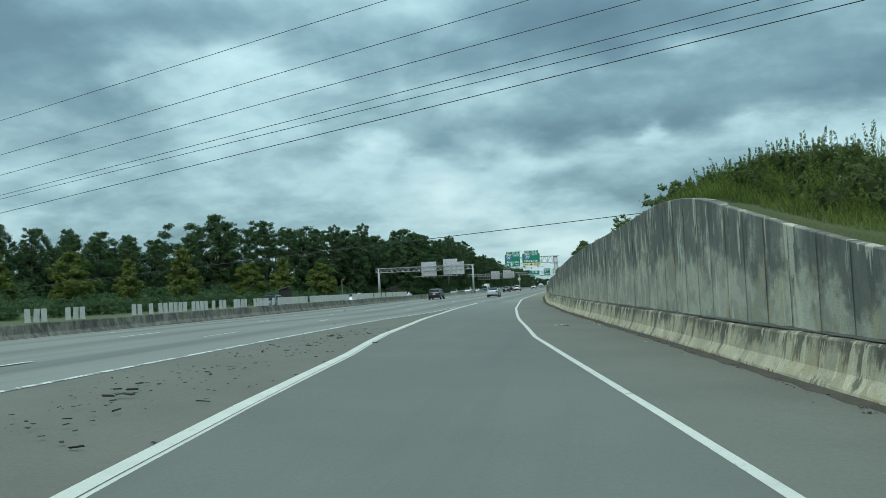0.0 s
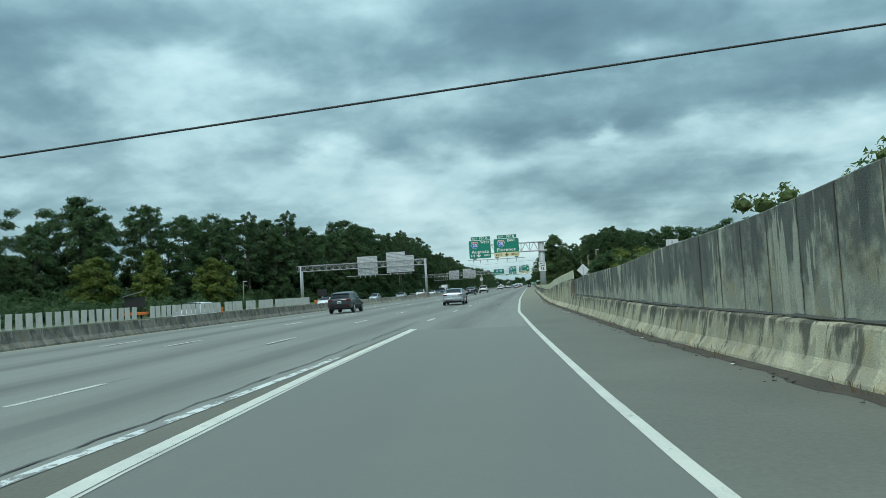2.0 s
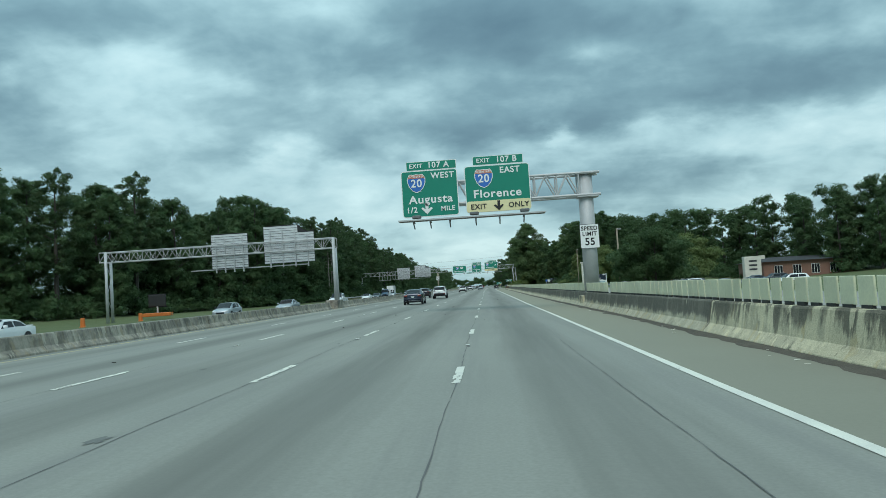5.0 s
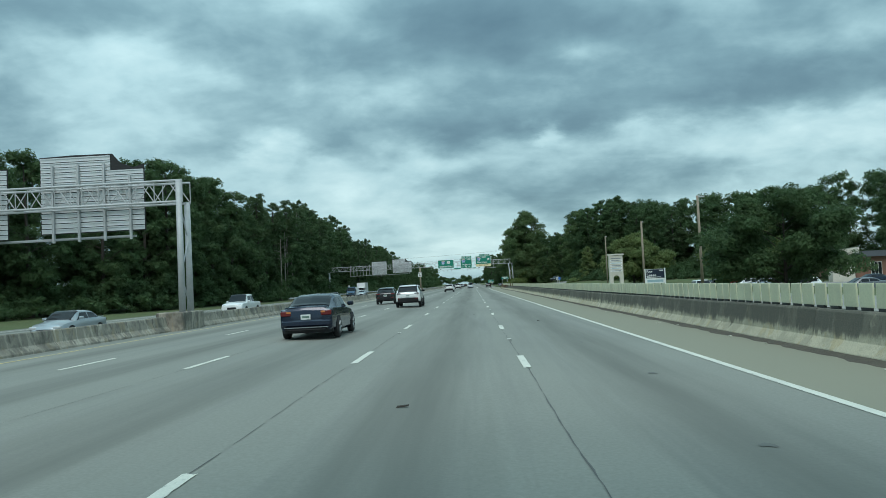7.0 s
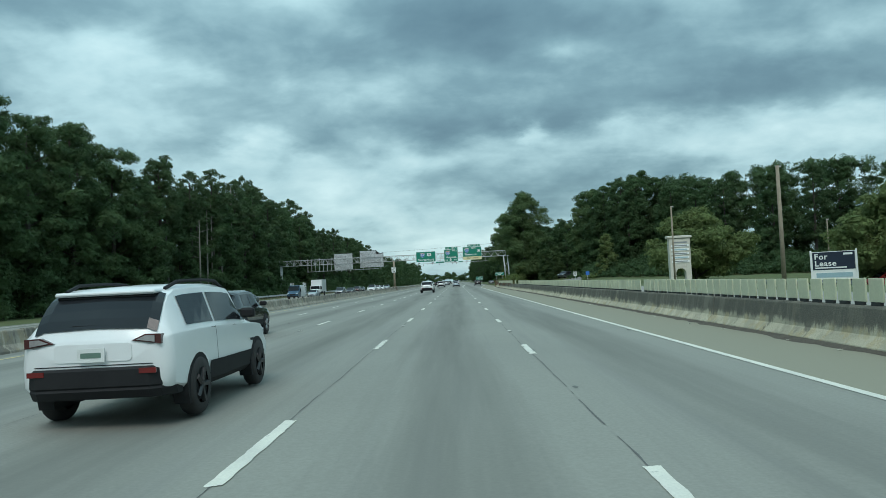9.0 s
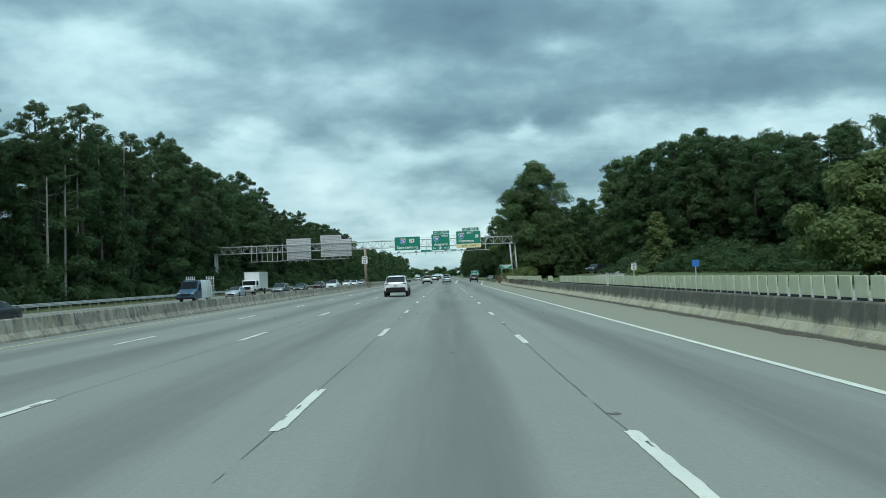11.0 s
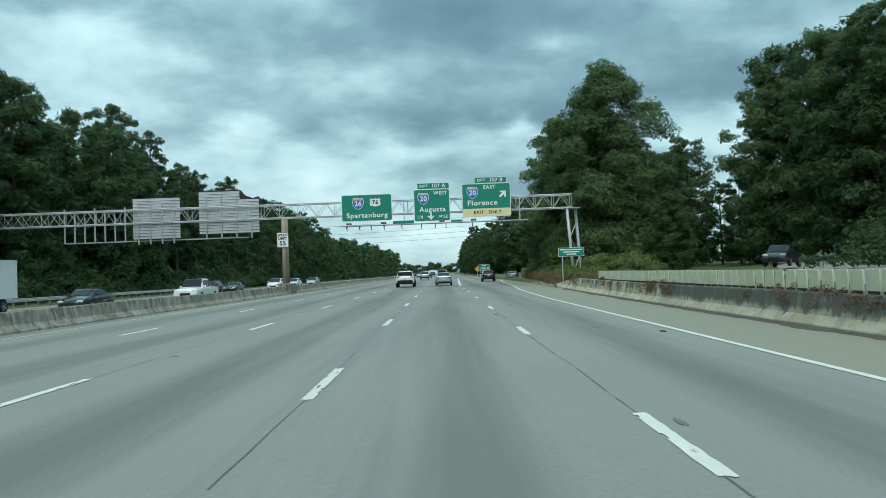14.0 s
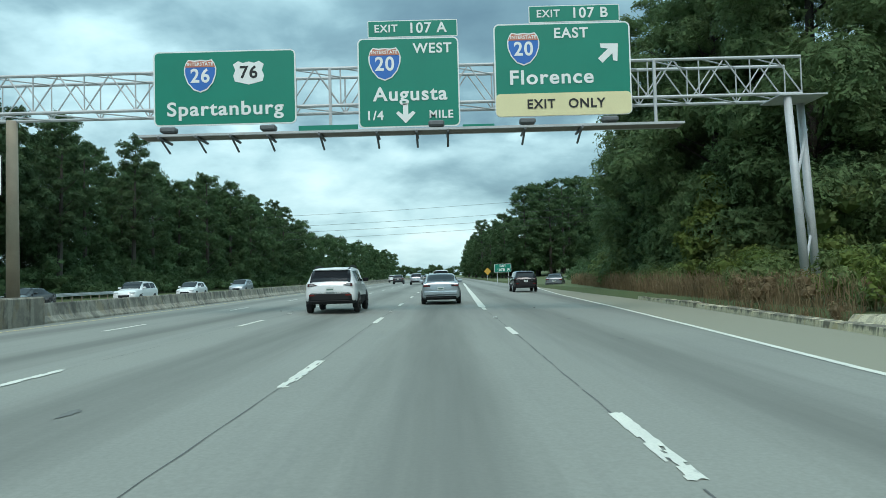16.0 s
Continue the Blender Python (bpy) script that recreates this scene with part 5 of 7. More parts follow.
# stations from the rear: y, sill, belt, top, half width low, belt, top
SHAPES = {
    "sedan": [(0.0, 0.42, 0.88, 0.9, 0.76, 0.72, 0.62), (0.06, 0.3, 0.98, 1.02, 0.85, 0.82, 0.7), (0.55, 0.24, 1.0, 1.08, 0.9, 0.85, 0.66), (1.25, 0.2, 0.99, 1.38, 0.91, 0.86, 0.63), (1.9, 0.2, 0.97, 1.45, 0.91, 0.86, 0.65),
              (2.6, 0.2, 0.95, 1.44, 0.91, 0.86, 0.65), (3.3, 0.2, 0.92, 1.12, 0.91, 0.85, 0.66), (3.55, 0.2, 0.9, 0.99, 0.91, 0.84, 0.72), (4.3, 0.22, 0.8, 0.85, 0.89, 0.8, 0.66), (4.62, 0.26, 0.66, 0.7, 0.8, 0.7, 0.55), (4.7, 0.36, 0.58, 0.6, 0.68, 0.6, 0.45)],
    "suv": [(0.0, 0.52, 0.98, 1.0, 0.74, 0.72, 0.62), (0.05, 0.44, 1.05, 1.09, 0.85, 0.82, 0.74), (0.16, 0.4, 1.09, 1.26, 0.915, 0.88, 0.74), (0.48, 0.35, 1.1, 1.58, 0.94, 0.91, 0.7), (0.75, 0.33, 1.1, 1.655, 0.945, 0.915, 0.69), (1.9, 0.3, 1.08, 1.685, 0.945, 0.915, 0.72),
            (2.7, 0.3, 1.06, 1.65, 0.94, 0.9, 0.72), (3.35, 0.3, 1.04, 1.24, 0.94, 0.89, 0.72), (3.55, 0.3, 1.03, 1.12, 0.94, 0.88, 0.78), (4.3, 0.34, 0.96, 1.0, 0.92, 0.84, 0.72), (4.58, 0.4, 0.8, 0.84, 0.84, 0.76, 0.62), (4.65, 0.46, 0.7, 0.72, 0.74, 0.66, 0.5)],
    "crossover": [(0.0, 0.48, 0.92, 0.94, 0.8, 0.78, 0.66), (0.07, 0.38, 1.0, 1.06, 0.89, 0.84, 0.7), (0.5, 0.3, 1.02, 1.42, 0.9, 0.86, 0.68), (0.75, 0.28, 1.02, 1.52, 0.9, 0.86, 0.68), (1.8, 0.26, 0.99, 1.57, 0.9, 0.86, 0.69),
                  (2.4, 0.26, 0.97, 1.53, 0.9, 0.86, 0.67), (3.1, 0.26, 0.95, 1.14, 0.9, 0.85, 0.68), (3.3, 0.27, 0.94, 1.03, 0.9, 0.84, 0.74), (3.95, 0.3, 0.86, 0.92, 0.88, 0.8, 0.66), (4.15, 0.34, 0.74, 0.78, 0.8, 0.7, 0.56), (4.22, 0.42, 0.66, 0.68, 0.7, 0.6, 0.45)],
    "pickup": [(0.0, 0.6, 1.08, 1.1, 0.9, 0.9, 0.88), (0.05, 0.5, 1.12, 1.16, 0.95, 0.93, 0.9), (1.95, 0.45, 1.12, 1.16, 0.97, 0.94, 0.9), (2.0, 0.45, 1.13, 1.82, 0.97, 0.94, 0.68), (2.15, 0.45, 1.13, 1.88, 0.97, 0.94, 0.7),
               (3.5, 0.45, 1.12, 1.87, 0.97, 0.94, 0.7), (4.15, 0.45, 1.12, 1.34, 0.97, 0.93, 0.78), (4.35, 0.45, 1.11, 1.2, 0.97, 0.92, 0.82), (5.45, 0.48, 1.06, 1.12, 0.97, 0.9, 0.8), (5.75, 0.5, 0.95, 1.0, 0.94, 0.86, 0.74), (5.8, 0.55, 0.9, 0.94, 0.9, 0.8, 0.66)],
}
KSEC = 8


def smooth_at(xs, vs, x):
    """A curve through given values that never overshoots them."""
    i = min(max(int(np.searchsorted(xs, x)) - 1, 0), len(xs) - 2)
    h = xs[i + 1] - xs[i]

    def slope(j):
        if j <= 0 or j >= len(xs) - 1:
            return 0.0 if j <= 0 else (vs[-1] - vs[-2]) / (xs[-1] - xs[-2])
        a, b = (vs[j] - vs[j - 1]) / (xs[j] - xs[j - 1]), (vs[j + 1] - vs[j]) / (xs[j + 1] - xs[j])
        return 0.0 if a * b <= 0 else 2 * a * b / (a + b)

    m0, m1 = slope(i), slope(i + 1)
    if i == 0:
        m0 = 1.5 * (vs[1] - vs[0]) / h - 0.5 * m1
    f = min(max((x - xs[i]) / h, 0.0), 1.0)
    return (2 * f ** 3 - 3 * f * f + 1) * vs[i] + (f ** 3 - 2 * f * f + f) * h * m0 + (3 * f * f - 2 * f ** 3) * vs[i + 1] + (f ** 3 - f * f) * h * m1


@functools.lru_cache(maxsize=None)
def section(shape, y):
    """The half section of a body at y: points (x, z) from the underside up to the roof's middle."""
    st = SHAPES[shape]
    ys_ = [s[0] for s in st]
    lo, be, to, wl_, wb, wt = (smooth_at(ys_, [s[k] for s in st], y) for k in range(1, 7))
    return [(0, lo), (wl_ * 0.88, lo), (wl_ * 0.985, lo + 0.1), (wl_, lo + (be - lo) * 0.52), (wb * 1.01, be - 0.03), (wb, be), (wt + (wb - wt) * 0.06, to - 0.05), (wt * 0.84, to), (0, to + 0.02)]


def point(shape, y, k, side, off=0.0):
    """A point on the body's skin, k along the half section, pushed out by off."""
    s = section(shape, y)
    i = min(int(k), KSEC - 1)
    f = k - i
    x, z = s[i][0] + (s[i + 1][0] - s[i][0]) * f, s[i][1] + (s[i + 1][1] - s[i][1]) * f
    n = Vector((s[i + 1][1] - s[i][1], -(s[i + 1][0] - s[i][0]))).normalized()
    return Vector((side * (x + n.x * off), y, z + n.y * off))


def patch(shape, y0, y1, k0, k1, side, off, ny=4, nk=2, rake0=0.0, rake1=0.0):
    """A thin piece that lies on the body's skin; rake shifts its upper corners along."""
    bm = bmesh.new()
    g = []
    for i in range(ny + 1):
        row = []
        for j in range(nk + 1):
            f, h = i / ny, j / nk
            y = y0 + (y1 - y0) * f + h * (rake0 * (1 - f) + rake1 * f)
            row.append(bm.verts.new(point(shape, y, k0 + (k1 - k0) * h, side, off)))
        g.append(row)
    for a, b in zip(g, g[1:]):
        for j in range(nk):
            bm.faces.new((a[j], b[j], b[j + 1], a[j + 1]))
    return bm


def cross_patch(shape, y0, y1, off, w=0.9, n=5, k=6.0):
    """A window across the car between two places along it."""
    bm = bmesh.new()
    g = []
    for i in range(n + 1):
        y = y0 + (y1 - y0) * i / n
        sec = section(shape, y)
        wide_ = point(shape, y, k, 1, 0).x * w
        xs_ = [p[0] for p in sec[:4:-1]]
        zs_ = [p[1] for p in sec[:4:-1]]
        g.append([bm.verts.new((wide_ * u, y, float(np.interp(abs(wide_ * u), xs_, zs_)) + off)) for u in [-1 + j / 6 for j in range(13)]])
    for a, b in zip(g, g[1:]):
        for j in range(12):
            bm.faces.new((a[j], a[j + 1], b[j + 1], b[j]))
    return bm


def lathe(profile, n=24):
    """Turn a profile of (radius, side) round the x axis."""
    bm = bmesh.new()
    rings = [[bm.verts.new((s, math.cos(k * math.tau / n) * r, math.sin(k * math.tau / n) * r)) for k in range(n)] for r, s in profile]
    for a, b in zip(rings, rings[1:]):
        for k in range(n):
            bm.faces.new((a[k], a[(k + 1) % n], b[(k + 1) % n], b[k]))
    bmesh.ops.recalc_face_normals(bm, faces=bm.faces)
    return bm


def wheel(car, x, y, r, rim):
    s = 1 if x > 0 else -1
    ty = part("wheel", lathe([(r * 0.62, 0.1), (r * 0.93, 0.1), (r, 0.06), (r, -0.06), (r * 0.93, -0.1), (r * 0.6, -0.1)]), TYRE, car, "", True)
    ty.location = (x - s * 0.1, y, r)
    bm = bmesh.new()
    for k in range(5):
        a = k * math.tau / 5
        tube(bm, (s * 0.085, 0, 0), (s * 0.095, math.cos(a) * r * 0.6, math.sin(a) * r * 0.6), r * 0.09, r * 0.11, 5)
    tube(bm, (s * 0.03, 0, 0), (s * 0.11, 0, 0), r * 0.16, r * 0.14, 10)
    p = part("rim", bm, rim, ty)
    hub = part("brake_disc", lathe([(0.001, s * 0.04), (r * 0.6, s * 0.04), (r * 0.66, s * 0.08), (r * 0.62, s * 0.1)]), TRIM if rim is DARKRIM else GREYP, ty)
    return ty


def car(name, shape, m, colour, label, category="car", rim=RIM, clad=False, rear="plain", tr=0.34, rails=False, detail=True):
    st = SHAPES[shape]
    length = st[-1][0]
    c = thing(name, m, label, category)
    bm = bmesh.new()
    ys_ = sorted(set([s[0] for s in st] + [st[0][0] + length * k / 26 for k in range(1, 26)] + [0.02, 0.1]))
    rings = []
    for y in ys_:
        h = section(shape, y)
        ring = [bm.verts.new((x, y, z)) for x, z in h] + [bm.verts.new((-x, y, z)) for x, z in h[-2:0:-1]]
        rings.append(ring)
    n = len(rings[0])
    for a, b in zip(rings, rings[1:]):
        for k in range(n):
            bm.faces.new((a[k], a[(k + 1) % n], b[(k + 1) % n], b[k]))
    bm.faces.new(rings[0])
    bm.faces.new(rings[-1][::-1])
    bmesh.ops.recalc_face_normals(bm, faces=bm.faces)
    me = bpy.data.meshes.new("body")
    bm.to_mesh(me)
    bm.free()
    link_mesh("body", me, colour, c, "", True)
    me.set_sharp_from_angle(angle=radians(38))
    roof = [s[0] for s in st if s[3] > st[4][3] - 0.12]
    r0, r1 = min(roof), max(roof)
    back = max([s[0] for s in st if s[0] < r0])
    front = min([s[0] for s in st if s[0] > r1 + 0.3])
    for side in (-1, 1):
        mid = r0 + (r1 - r0) * 0.52
        y0 = r0 + (-0.35 if shape == "sedan" else 0.12 if shape != "pickup" else 0.08)
        part("side_window", patch(shape, y0, mid - 0.03, 5.12, 5.86, side, 0.008, 4, 2, 0.3 if shape == "sedan" else 0.05, 0.0), GLASS, c)
        part("side_window", patch(shape, mid + 0.05, r1 + 0.52, 5.12, 5.86, side, 0.008, 4, 2, 0.0, -0.48), GLASS, c)
        bm = boxes((side * 0.98 - 0.11, side * 0.98 + 0.11, r1 + 0.28, r1 + 0.42, st[4][2] + 0.03, st[4][2] + 0.18), bevel=0.03)
        part("wing_mirror", bm, TRIM if clad else colour, c)
        for yy in (length * 0.19, length * 0.79):
            r = tr * 1.14
            bm = bmesh.new()
            ring = [(yy + math.cos(a) * r, tr + math.sin(a) * r) for a in [radians(-25 + 230 * k / 14) for k in range(15)]]
            w = st[3][4] + 0.006
            vs_ = [bm.verts.new((side * w, a, b)) for a, b in ring]
            bm.faces.new(vs_)
            r2 = bmesh.ops.extrude_face_region(bm, geom=list(bm.faces))
            bmesh.ops.translate(bm, vec=(-side * 0.2, 0, 0), verts=[v for v in r2["geom"] if isinstance(v, bmesh.types.BMVert)])
            bmesh.ops.recalc_face_normals(bm, faces=bm.faces)
            part("wheel_arch", bm, TRIM, c)
            wheel(c, side * (st[3][4] + 0.03), yy, tr, rim)
        if detail:
            for yy in (mid - 0.25, mid + 0.75):
                part("door_handle", patch(shape, yy, yy + 0.2, 4.3, 4.5, side, 0.025, 1, 1), TRIM if clad else colour, c)
            bm = patch(shape, mid, mid + 0.012, 2.2, 5.0, side, 0.003, 1, 4)
            part("door_gap", bm, TRIM, c)
        if clad:
            part("sill_cladding", patch(shape, length * 0.28, length * 0.71, 1.2, 2.75, side, 0.012, 4, 2), TRIM, c)
        if rails:
            bm = bmesh.new()
            pts = [point(shape, r0 + 0.15 + (r1 - r0 - 0.1) * k / 6, 6.7, side, 0.07 if 0 < k < 6 else 0.01) for k in range(7)]
            for a, b in zip(pts, pts[1:]):
                tube(bm, a, b, 0.025, n=6)
            part("roof_rail", bm, TRIM, c)
        bt = st[1][2]
        if shape == "suv":
            # lamp that wraps round the corner, clear lens inboard
            pts = [(0.46, bt - 0.02), (0.81, bt - 0.07), (0.81, bt + 0.045), (0.62, bt + 0.05)]
            tail = part("tail_lamp", outline([(side * x, z) for x, z in pts][::side], -0.012, 0.1), SMOKE, c)
            part("lamp_lens", outline([(side * x, z) for x, z in ((0.52, bt - 0.012), (0.74, bt - 0.045), (0.74, bt + 0.03), (0.63, bt + 0.035))][::side], -0.028, -0.021), LENS, tail)
            part("badge_bar", patch(shape, 3.3, 3.55, 3.2, 3.32, side, 0.006, 1, 1), TRIM, c)
        lampz = (bt - 0.1, bt + 0.02) if clad else (bt - 0.2, bt - 0.05) if rear == "amber" else (bt - 0.15, bt - 0.05) if rear != "truck" else (0.75, bt)
        bm = boxes((side * (st[1][5] - 0.16) - 0.17, side * (st[1][5] - 0.16) + 0.17, -0.025, 0.1, *lampz), bevel=0.02)
        tail = part("tail_lamp", bm, TAIL, c) if shape != "suv" else bm.free()
        if rear != "truck" and shape != "suv":
            part("lamp_lens", boxes((side * (st[1][5] - 0.26) - 0.07, side * (st[1][5] - 0.26) + 0.07, -0.032, -0.02, bt - 0.11, bt - 0.06)), AMBER if rear == "amber" else TRIM, tail)
        fz = st[-3][2]
        bm = boxes((side * 0.62 - 0.19, side * 0.62 + 0.19, length - 0.2, length - 0.02, fz - 0.2, fz - 0.06), bevel=0.03)
        part("headlamp", bm, HEAD, c)
    ra, rb, fa, fb = {"sedan": (0.6, 1.3, 2.66, 3.5), "suv": (0.085, 0.5, 2.76, 3.5), "crossover": (0.1, 0.52, 2.44, 3.26), "pickup": (1.958, 1.999, 3.56, 4.3)}[shape]
    for nm, ya, yb, push in (("rear_window", ra, rb, -0.012), ("windscreen", fa, fb, 0.012)):
        bm = cross_patch(shape, ya, yb, 0.016, 0.98 if shape == "suv" and nm == "rear_window" else 0.99)
        bmesh.ops.translate(bm, vec=(0, push, 0), verts=bm.verts)
        part(nm, bm, GLASS, c)
    zl = st[1][1]
    bw = st[1][4] * (1.05 if shape == "suv" else 0.97)
    zt = zl + (0.29 if clad else 0.12)
    bm, rings = bmesh.new(), []
    for k in range(17):
        x = bw * (k - 8) / 8
        y0_ = -0.06 + 0.26 * max(0.0, (abs(x) / bw - 0.72) / 0.28) ** 2
        rings.append([bm.verts.new((x, y, z)) for y, z in ((y0_ + 0.07, zl - 0.08), (y0_ + 0.005, zl + 0.02), (y0_ + 0.02, zl + 0.05), (y0_, zl + 0.07), (y0_, zt - 0.03), (y0_ + 0.03, zt), (0.42, zt), (0.42, zl - 0.08))])
    for a, b in zip(rings, rings[1:]):
        for k in range(8):
            bm.faces.new((a[k], b[k], b[(k + 1) % 8], a[(k + 1) % 8]))
    bm.faces.new(rings[0])
    bm.faces.new(rings[-1][::-1])
    bmesh.ops.recalc_face_normals(bm, faces=bm.faces)
    part("rear_bumper", bm, TRIM, c, "black lower bumper")
    if not clad:
        part("bumper_skin", boxes((-st[1][4] * 0.96, st[1][4] * 0.96, -0.05, 0.2, zl + 0.125, zl + 0.34), bevel=0.05), RIM if shape == "pickup" else colour, c)
    part("grille", boxes((-0.42, 0.42, length - 0.08, length + 0.02, st[-1][1] + 0.02, st[-1][1] + 0.22), bevel=0.02), TRIM, c)
    if shape == "sedan":
        part("chrome_strip", boxes((-0.72, 0.72, -0.07, -0.052, zl + 0.09, zl + 0.115)), RIM, c)
        part("boot_lip", boxes((-0.7, 0.7, 0.06, 0.16, 1.02, 1.06), bevel=0.015), colour, c)
    elif shape != "pickup":
        part("hatch_seam", boxes((-0.7, 0.7, -0.006, 0.02, zl + 0.31, zl + 0.32)), TRIM, c)
        part("hatch_recess", outline(rounded(-0.46, 0.46, zl + 0.36, zl + 0.57, 0.05), -0.012, 0.05), colour, c)
        for sx in (-1, 1):
            part("reflector", boxes((sx * 0.66 - 0.1, sx * 0.66 + 0.1, -0.068, -0.045, zl + 0.21, zl + 0.27)), TAIL, c)
        k_ = 3 if shape == "suv" else 2
        part("roof_spoiler", boxes((-0.62, 0.62, st[k_][0] - 0.16, st[k_][0] + 0.2, st[k_][3] - 0.01, st[k_][3] + 0.045), bevel=0.02), colour, c)
        part("spoiler_shade", boxes((-0.6, 0.6, st[k_][0] - 0.12, st[k_][0] + 0.1, st[k_][3] - 0.045, st[k_][3] - 0.012), bevel=0.01), TRIM, c, "black underside of the spoiler")
        part("rear_wiper", boxes((-0.3, 0.1, 0.1, 0.125, 1.2, 1.225)), TRIM, c)
    pz = zl + 0.36
    plate_ob = part("number_plate", boxes((-0.16, 0.16, -0.066, -0.05, pz, pz + 0.16)), PLATE, c)
    part("plate_bar", boxes((-0.12, 0.12, -0.07, -0.066, pz + 0.05, pz + 0.11)), PLATEINK, plate_ob)
    return c


def ahead(x, y, turn=0.0):
    return pose(x, y, road_z(x, y) + 0.01, 0, 0, turn)


def oncoming(x, y):
    return pose(x, y, road_z(x) + 0.01, 0, 0, 180)


# traffic going our way
car("silver_sedan", "sedan", ahead(0.08, 428.4), SILVER, "silver four-door sedan in the own lane, chrome-lined rear bumper", rim=RIM)
car("white_suv", "suv", ahead(-3.9, 420.3), WHITEP, "white boxy sport utility with black cladding and roof rails", "suv", DARKRIM, True, "plain", 0.37, True)
car("silver_sedan", "sedan", ahead(0.1, 121.6), SILVER, "silver four-door sedan beside the merge, chrome-lined rear bumper", rim=RIM)
car("blue_sedan", "sedan", ahead(-4.6, 200.0), NAVY, "dark blue compact sedan with amber and red tail lamps", rim=RIM, rear="amber")
car("charcoal_crossover", "crossover", ahead(-7.1, 110.6), CHARC, "charcoal grey crossover with alloy wheels", "suv", RIM, True, "plain", 0.34)
car("white_pickup", "pickup", ahead(0.0, 468), WHITEP, "white crew-cab pickup with a chrome rear bumper", "pickup truck", RIM, False, "truck", 0.39)
for y in (232.3, 330.8):
    car("white_suv", "suv", ahead(-4.05, y - 0.4), WHITEP, "white boxy sport utility with black cladding in the next lane", "suv", DARKRIM, True, "plain", 0.37, True)
car("dark_crossover", "crossover", ahead(-7.4, 246), BLACKP, "black crossover in the third lane", "suv", RIM, True, "plain", 0.34)
car("black_suv", "suv", ahead(6.7, 452), BLACKP, "black sport utility taking the exit", "suv", RIM, True, "plain", 0.36, False)
car("dark_sedan", "sedan", ahead(11.6, 470, -12), GREYP, "dark grey sedan taking the exit", rim=RIM)
car("red_pickup", "pickup", ahead(0.2, 560), REDP, "red pickup far down the road", "pickup truck", RIM, False, "truck", 0.39)
car("silver_suv", "suv", ahead(-3.8, 505), SILVER, "silver sport utility far ahead", "suv", RIM, False, "plain", 0.36)
for x, y, sh, cl, lb in ((-3.7, 540, "sedan", BLACKP, "black sedan far down the road"), (-7.4, 520, "crossover", CHARC, "charcoal crossover far down the road"), (-7.3, 590, "sedan", SILVER, "silver sedan far down the road"),
                         (0.1, 615, "suv", GREYP, "grey sport utility far down the road"), (-11, 560, "suv", WHITEP, "white sport utility far down the road"), (-3.6, 640, "suv", BLACKP, "black sport utility far down the road")):
    car("distant_car", sh, ahead(x, y), cl, lb, detail=False)

# oncoming traffic
car("silver_coupe", "sedan", oncoming(-20.5, 217), SILVER, "silver two-door car on the opposite carriageway", rim=RIM, detail=False)
car("white_pickup", "pickup", oncoming(-20.5, 247), WHITEP, "white pickup on the opposite carriageway", "pickup truck", RIM, False, "truck", 0.39, detail=False)
car("white_sedan", "sedan", oncoming(-24.2, 297), WHITEP, "white sedan on the opposite carriageway", rim=RIM, detail=False)
car("dark_sedan", "sedan", oncoming(-24.2, 312), CHARC, "charcoal sedan on the opposite carriageway", rim=RIM, detail=False)
car("silver_sedan", "sedan", oncoming(-27.9, 372), SILVER, "silver sedan on the opposite carriageway", rim=RIM, detail=False)
car("grey_suv", "suv", oncoming(-24.2, 382), GREYP, "grey sport utility on the opposite carriageway", "suv", RIM, True, detail=False)
car("black_sedan", "sedan", oncoming(-24.2, 397), BLACKP, "black sedan on the opposite carriageway", rim=RIM, detail=False)
car("white_pickup", "pickup", oncoming(-20.5, 409), WHITEP, "white crew-cab pickup on the opposite carriageway", "pickup truck", RIM, False, "truck", 0.39, detail=False)
car("white_suv", "suv", oncoming(-24.2, 455), WHITEP, "white sport utility on the opposite carriageway", "suv", RIM, False, detail=False)
car("white_hatchback", "crossover", oncoming(-24.2, 468), WHITEP, "white hatchback on the opposite carriageway", rim=RIM, detail=False)
car("silver_suv", "suv", oncoming(-24.2, 486), SILVER, "silver sport utility on the opposite carriageway", "suv", RIM, False, detail=False)
car("maroon_suv", "suv", oncoming(-27.9, 436), paint("maroon_car_paint", (0.06, 0.014, 0.018), 0.3), "dark maroon sport utility on the opposite carriageway", "suv", RIM, True, detail=False)
car("black_sedan", "sedan", oncoming(-27.9, 446), BLACKP, "black sedan following on the opposite carriageway", rim=RIM, detail=False)
car("white_sedan", "sedan", oncoming(-24.2, 171), WHITEP, "white sedan on the opposite carriageway", rim=RIM, detail=False)
car("silver_crossover", "crossover", oncoming(-24.2, 207), SILVER, "silver crossover on the opposite carriageway", "suv", RIM, True, detail=False)
car("white_van", "suv", oncoming(-20.5, 118), WHITEP, "white van behind the glare paddles", "van", RIM, False, detail=False)
car("grey_pickup", "pickup", oncoming(-24.2, 96), GREYP, "dark grey pickup behind the glare paddles", "pickup truck", RIM, False, "truck", 0.39, detail=False)


